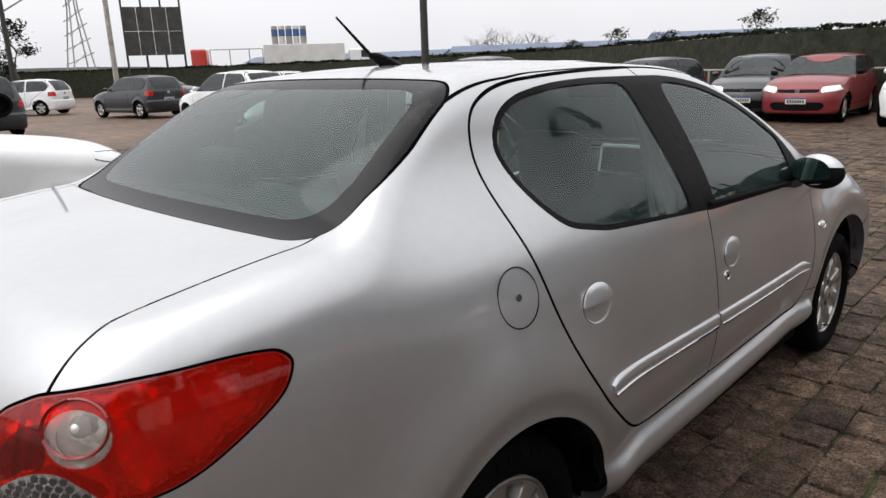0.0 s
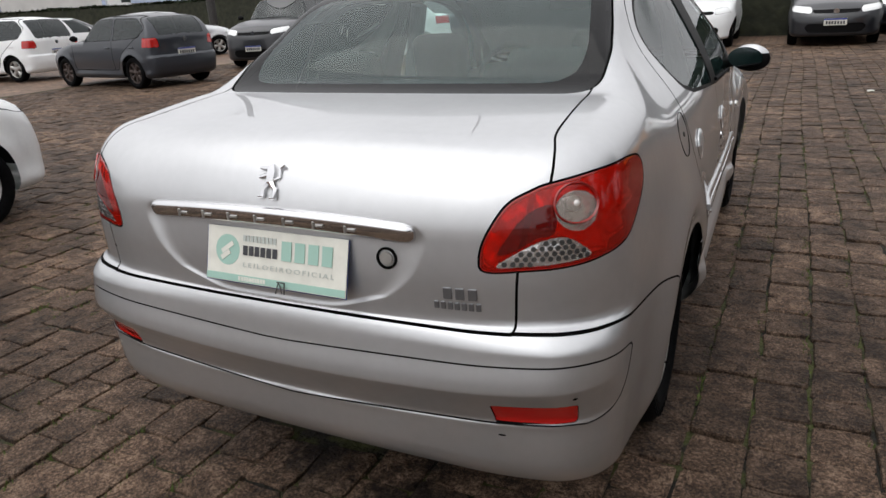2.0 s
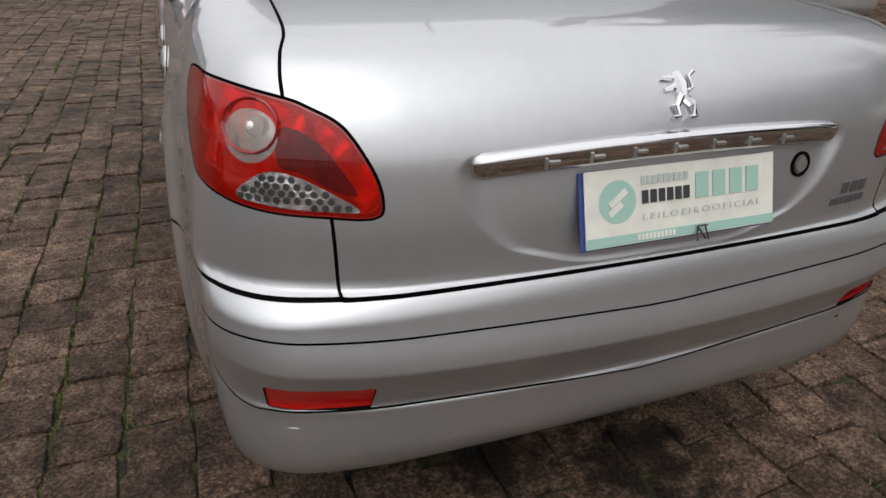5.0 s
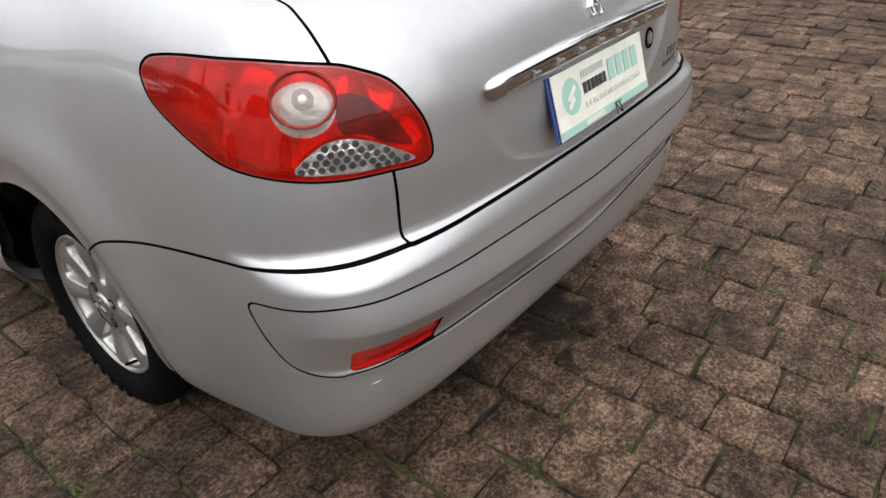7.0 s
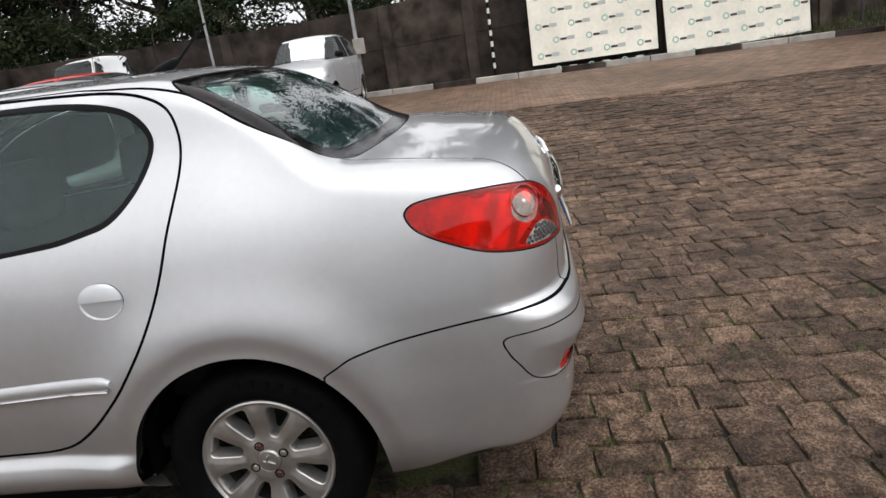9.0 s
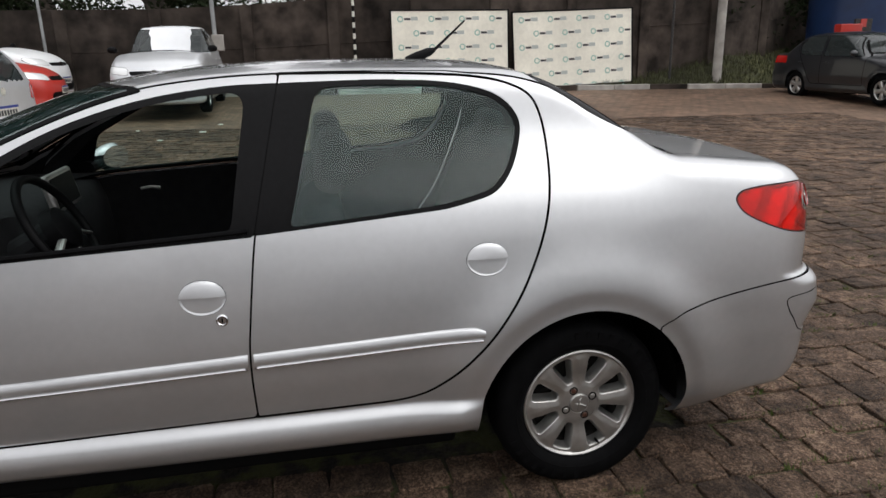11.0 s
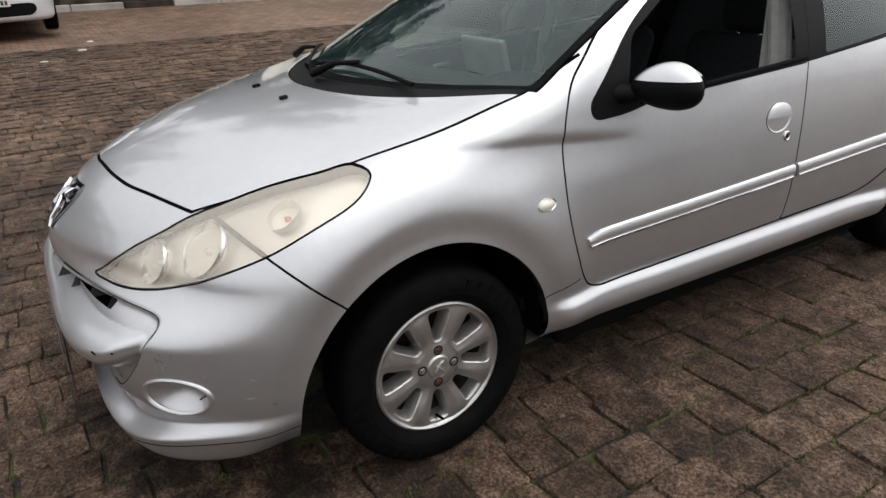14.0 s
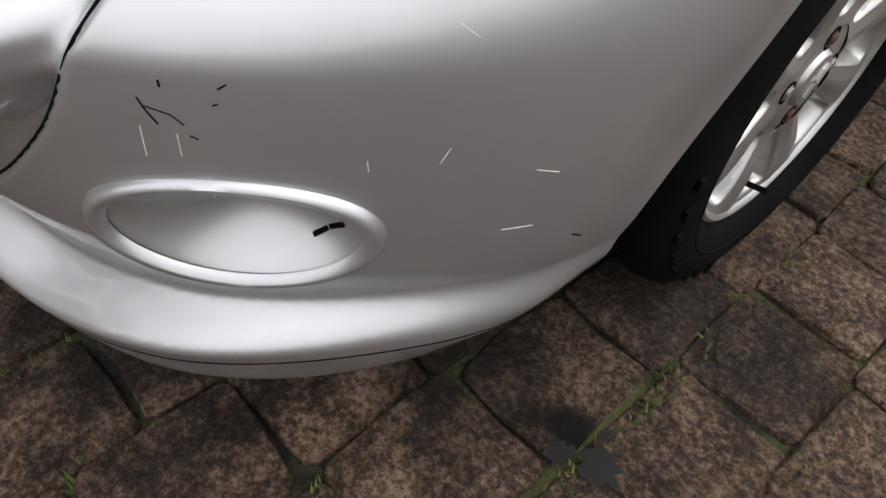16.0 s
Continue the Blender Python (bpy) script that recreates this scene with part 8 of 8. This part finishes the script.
SPARSE = tree_mesh(32, 5.5, 1.8, 16, 900, 0.14, 0.14, True)
rng = random.Random(8)
for k in range(13):
    a = k / 12
    plant_tree(BARE, -71.5 + 9 * a, 81 + 7 * a, 0, rng.uniform(0.95, 1.25), rng.uniform(0, 360), LEAF, "bare brown winter tree far off", group="far trees")
for x, y, s in ((-38.9, 68, 0.95), (-29.5, 61.6, 0.8), (-19.3, 55.2, 0.95), (-56.4, 14.4, 1.1), (-58, 12.6, 1.0), (-75, 50, 0.9), (-47, 72, 0.8), (-60, 66, 0.75), (-26, 60, 0.6), (-10, 58, 0.7)):
    plant_tree(SPARSE, x, y, -0.2, s, rng.uniform(0, 360), LEAF, "sparse dark tree beyond the hedge", group="far trees")
# a low wooded rise closes the distance all round
bm = bmesh.new()
rows = []
for k in range(97):
    a = 2 * math.pi * k / 96
    r = 330
    h = 5.0 + 3.5 * noise.noise(Vector((math.cos(a) * 3, math.sin(a) * 3, 0.3)))
    rows.append([bm.verts.new((r * math.cos(a), r * math.sin(a), -3)), bm.verts.new((r * math.cos(a), r * math.sin(a), h))])
for p, q in zip(rows, rows[1:]):
    bm.faces.new((p[0], q[0], q[1], p[1]))
# the haze of distance is put into the wood's pale grey colour
FAR_WOOD = vary(material("haze_tinted_wood", (0.20, 0.215, 0.21), 1.0, spec=0.0), 0.08, 0.75, 1.2)
tagged(part("backdrop", bm, FAR_WOOD), "low wooded rise far off with haze in its colour", "backdrop", kind="structure")

# ---- forklift and motorcycle ----
ORANGE_PAINT = vary(material("worn_orange_paint", (0.52, 0.20, 0.015), 0.45), 5, 0.7, 1.15, second=(30, 0.9, 1.05))
fl = thing("forklift", "worn orange forklift truck with a white side cover", "forklift", Matrix.Translation((5.1, 10.9, ground_z(5.1, 10.9) - 0.01)) @ pose(0, 0, 0, 0, 0, -98))
part("chassis", box(bmesh.new(), (1.10, 1.75, 0.50), (0, 0.1, 0.50), 0.06, seg=3), ORANGE_PAINT, fl)
part("counterweight", box(bmesh.new(), (1.12, 0.62, 0.82), (0, -0.92, 0.66), 0.14, seg=4), ORANGE_PAINT, fl)
part("weight_skirt", box(bmesh.new(), (1.06, 0.66, 0.30), (0, -0.90, 0.34), 0.10, seg=3), TRIM, fl)
part("hood", box(bmesh.new(), (0.96, 0.70, 0.42), (0, -0.30, 0.92), 0.06, seg=3), WHITE_PAINT, fl)
part("seat", cushion(bmesh.new(), (0.46, 0.44, 0.14), (0, -0.20, 1.20), (0, 0, 0), 0.04), SEAT_CLOTH, fl)
part("seat_back", cushion(bmesh.new(), (0.44, 0.12, 0.42), (0, -0.44, 1.42), (-10, 0, 0), 0.04), SEAT_CLOTH, fl)
part("gas_bottle", cyl(bmesh.new(), 0.16, 0.16, (-0.38, -0.88, 1.22), (0.38, -0.88, 1.22), 20), material("blue_gas_bottle", (0.03, 0.06, 0.16), 0.4), fl, "blue gas bottle")
for sx in (-0.46, 0.46):
    part("guard_post", tube(bmesh.new(), [(sx, -0.55, 0.95), (sx, -0.45, 2.05)], 0.03, 8), TRIM, fl)
    part("guard_post", tube(bmesh.new(), [(sx, 0.80, 0.70), (sx, 0.45, 2.05)], 0.03, 8), TRIM, fl)
    part("guard_rail", tube(bmesh.new(), [(sx, -0.45, 2.05), (sx, 0.45, 2.05)], 0.03, 8), TRIM, fl)
    part("mast_rail", box(bmesh.new(), (0.09, 0.12, 2.0), (sx * 0.75, 1.15, 1.10), 0.01), TRIM, fl)
    part("fork", box(bmesh.new(), (0.11, 1.0, 0.04), (sx * 0.6, 1.75, 0.10), 0.008), DARK_METAL, fl)
    for wy, r in ((0.72, 0.33), (-0.78, 0.27)):
        m = Matrix.Translation((sx * 1.12, wy, r)) @ pose(0, 0, 0, 0, 0, 0 if sx > 0 else 180)
        wheel(fl, m, r, r * 0.55, 0.2, 6, DARK_METAL, False)
part("steering_wheel", tube(bmesh.new(), [(0.17 * math.cos(a), 0.30 + 0.12 * math.sin(a), 1.22 + 0.10 * math.sin(a)) for a in np.linspace(0, 6.283, 21)], 0.014, 6), TRIM, fl)
mc = thing("motorcycle", "dark motorcycle leaning beside the black saloon", "motorcycle", Matrix.Translation((10.9, -14.9, ground_z(10.9, -14.9))) @ pose(0, 0, 0, 0, 8, 70))
for wy in (0.0, 1.28):
    bm = bmesh.new()
    lathe(bm, [(0.235, 0.03), (0.26, 0.045), (0.295, 0.03), (0.30, 0), (0.295, -0.03), (0.26, -0.045), (0.235, -0.03)], 32, Matrix.Translation((0, wy, 0.30)))
    part("tyre", bm, RUBBER, mc, "", True)
    bm = bmesh.new()
    lathe(bm, [(0.238, 0.025), (0.225, 0.02), (0.225, -0.02), (0.238, -0.025)], 32, Matrix.Translation((0, wy, 0.30)))
    part("rim", bm, CHROME, mc, "", True)
    for a in np.linspace(0, math.pi, 6)[:-1]:
        part("spoke", tube(bmesh.new(), [(0, wy - 0.228 * math.cos(a), 0.30 - 0.228 * math.sin(a)), (0, wy + 0.228 * math.cos(a), 0.30 + 0.228 * math.sin(a))], 0.012, 5), ALLOY, mc)
part("tank", cushion(bmesh.new(), (0.26, 0.42, 0.24), (0, 0.80, 0.86), (-8, 0, 0), 0.08), BLACK_PAINT, mc)
part("seat", cushion(bmesh.new(), (0.24, 0.66, 0.10), (0, 0.24, 0.82), (4, 0, 0), 0.04), SEAT_CLOTH, mc)
part("engine", cushion(bmesh.new(), (0.26, 0.36, 0.30), (0, 0.66, 0.46), (0, 0, 0), 0.05), DARK_METAL, mc)
part("exhaust", tube(bmesh.new(), [(0.12, 0.85, 0.40), (0.15, 0.5, 0.24), (0.17, -0.15, 0.36)], [0.025, 0.03, 0.05], 10), CHROME, mc)
for sx in (-0.07, 0.07):
    part("fork", tube(bmesh.new(), [(sx, 1.28, 0.30), (sx, 1.02, 0.98)], 0.022, 8), CHROME, mc)
    part("frame_tube", tube(bmesh.new(), [(sx, 0.0, 0.32), (sx, 0.35, 0.60), (sx, 0.98, 0.92)], 0.02, 8), TRIM, mc)
part("handlebar", tube(bmesh.new(), [(-0.36, 0.88, 1.04), (-0.12, 1.00, 1.0), (0.12, 1.00, 1.0), (0.36, 0.88, 1.04)], 0.014, 8), CHROME, mc)
part("headlamp", cyl(bmesh.new(), 0.09, 0.06, (0, 1.16, 0.90), (0, 1.02, 0.90), 18), LAMP_WHITE, mc)
part("mudguard", tube(bmesh.new(), [(0, 1.28 + 0.33 * math.cos(a), 0.30 + 0.33 * math.sin(a)) for a in np.linspace(0.3, 2.4, 9)], 0.05, 8, 0.3), BLACK_PAINT, mc)


# ---- paving setts, last: the nearest as pieces, the rest joined ----
rng = random.Random(4)
PX, PY = 0.168, 0.192


def sett(seed):
    """One granite sett with worn, bevelled, slightly uneven edges."""
    r = random.Random(seed)
    hx, hy = PX / 2 - 0.0015, PY / 2 - 0.0025
    cor = [(sx * (hx + r.uniform(-0.006, 0.003)), sy * (hy + r.uniform(-0.007, 0.003))) for sx, sy in ((-1, -1), (1, -1), (1, 1), (-1, 1))]
    ring = []
    for k in range(4):
        a, b = cor[k], cor[(k + 1) % 4]
        for t in (0.06, 0.5, 0.94):
            o = r.uniform(-0.006, 0.004) if t == 0.5 else 0
            ring.append((a[0] + (b[0] - a[0]) * t + (o if k % 2 else 0), a[1] + (b[1] - a[1]) * t + (0 if k % 2 else o)))
    v = [(x, y, -0.03) for x, y in ring] + [(x, y, -0.006 + r.uniform(-0.002, 0.002)) for x, y in ring] + [(x * 0.965, y * 0.97, r.uniform(-0.0045, 0.0015)) for x, y in ring] + [(r.uniform(-0.03, 0.03), r.uniform(-0.03, 0.03), r.uniform(-0.002, 0.004))]
    f = []
    for lay in (0, 12):
        for k in range(12):
            j = (k + 1) % 12
            f.append((lay + k, lay + j, lay + 12 + j, lay + 12 + k))
    for k in range(12):
        f.append((24 + k, 24 + (k + 1) % 12, 36))
    return v, f


KINDS = []
for k in range(10):
    v, f = sett(k)
    me = bpy.data.meshes.new("sett")
    me.from_pydata(v, [], f)
    me.materials.append(STONE)
    me.polygons.foreach_set("use_smooth", [False] * len(f))
    KINDS.append((np.array(v), np.array([q if len(q) == 4 else (*q, -1) for q in f]), me))
rest_v, rest_q, rest_t, count, single = [], [], [], 0, 0
for i in range(-76, 54):
    x0 = i * PX + 0.095
    shift = rng.uniform(-0.06, 0.06)
    y = -9 + shift
    while y < 15:
        step_y = PY * rng.choice((0.85, 0.95, 1.0, 1.0, 1.08, 1.15))
        x, yc = x0 + 0.02 * math.sin(y * 0.7 + i * 0.05) + rng.uniform(-0.004, 0.004), y + step_y / 2
        y += step_y
        under = abs(x) < 0.42 and -0.5 < yc < 2.8
        if under or (x > 2.5 and yc > 10 and x > 8.5):
            continue
        k = rng.randrange(10)
        z = ground_z(x, yc) + rng.uniform(-0.007, 0.005)
        tilt, turn = (rng.uniform(-1.3, 1.3), rng.uniform(-1.3, 1.3)), rng.uniform(-3.2, 3.2)
        flip = 180 * rng.randrange(2)
        m = pose(x, yc, z, tilt[0], tilt[1], turn + flip) @ Matrix.Diagonal((1, step_y / PY, 1, 1))
        near = (-1.45 < x < -0.30 and 2.05 < yc < 3.75) or (-1.3 < x < -0.35 and -1.75 < yc < -0.35) or (-0.35 < x < 0.75 and -1.8 < yc < -0.9)
        if near and single < 300:
            ob = new("sett", KINDS[k][2])
            ob.parent = ground
            ob.matrix_world = m
            single += 1
            continue
        v, f, _ = KINDS[k]
        mm = np.array(m)
        rest_v.append(v @ mm[:3, :3].T + mm[:3, 3])
        rest_q.append(f[:24] + count)
        rest_t.append(f[24:, :3] + count)
        count += len(v)
faces = np.concatenate(rest_q).tolist() + np.concatenate(rest_t).tolist()
me = bpy.data.meshes.new("setts")
me.from_pydata(np.concatenate(rest_v).tolist(), [], faces)
me.materials.append(STONE_FAR)
ob = new("setts", me)
ob.parent = ground
tagged(ob, "worn brown granite setts", kind="stuff")
# moss and small weeds in the joints
gv, gf = [], []
for _ in range(9000):
    i = rng.choice((rng.randrange(-24, 14), rng.randrange(-14, 3)))
    x = i * PX + 0.095 + PX / 2 + rng.uniform(-0.008, 0.008)
    y = rng.uniform(-5.5, 5.5)
    if noise.noise(Vector((x * 1.3, y * 1.3, 2.0))) < -0.05 or (abs(x) < 0.7 and -0.8 < y < 3.0):
        continue
    z = ground_z(x, y) - 0.016
    for _b in range(5):
        a, h, k = rng.random() * 6.28, rng.uniform(0.012, 0.034), len(gv)
        px, py = x + rng.uniform(-0.010, 0.010), y + rng.uniform(-0.02, 0.02)
        dx, dy = 0.0035 * math.cos(a), 0.0035 * math.sin(a)
        gv += [(px - dx, py - dy, z), (px + dx, py + dy, z), (px + rng.uniform(-0.014, 0.014), py + rng.uniform(-0.014, 0.014), z + h)]
        gf.append((k, k + 1, k + 2))
MOSS = vary(material("moss_green", (0.075, 0.105, 0.022), 0.9), 12, 0.5, 1.6)
tagged(link_mesh("joint_weeds", gv, gf, MOSS, smooth=False), "small green weeds and moss in the joints", "weeds", kind="stuff")
# fallen scraps and an oil stain
for x, y, s in ((1.9, 7.6, 0.05), (2.6, 6.2, 0.04), (8.6, 2.4, 0.06), (7.9, 2.9, 0.05), (9.4, 2.2, 0.05), (8.9, 3.4, 0.04), (-0.3, 8.8, 0.04), (3.6, 5.0, 0.04)):
    bm = bmesh.new()
    bmesh.ops.create_icosphere(bm, subdivisions=1, radius=s)
    for v in bm.verts:
        v.co.z *= 0.25
        v.co += Vector((rng.uniform(-1, 1), rng.uniform(-1, 1), 0)) * s * 0.2
    ob = part("litter", placed(bm, Matrix.Translation((x, y, ground_z(x, y) + 0.012))), PLATE_WHITE)
    tagged(ob, "small crumpled white paper scrap on the paving", "litter", "scraps on the paving")
OIL = material("oil_stain", (0.005, 0.005, 0.005), 0.6, spec=0.2)
for x, y, r in ((-0.84, 2.835, 0.026), (-0.800, 2.855, 0.017), (-0.822, 2.80, 0.010)):
    bm = bmesh.new()
    pts = [bm.verts.new((x + r * math.cos(a) * rng.uniform(0.6, 1.2), y + r * math.sin(a) * rng.uniform(0.6, 1.2), ground_z(x, y) + 0.005)) for a in np.linspace(0, 6.283, 25)[:-1]]
    bm.faces.new(pts)
    tagged(part("oil_spot", bm, OIL), "dark oil spot on the stone paving", "stain")
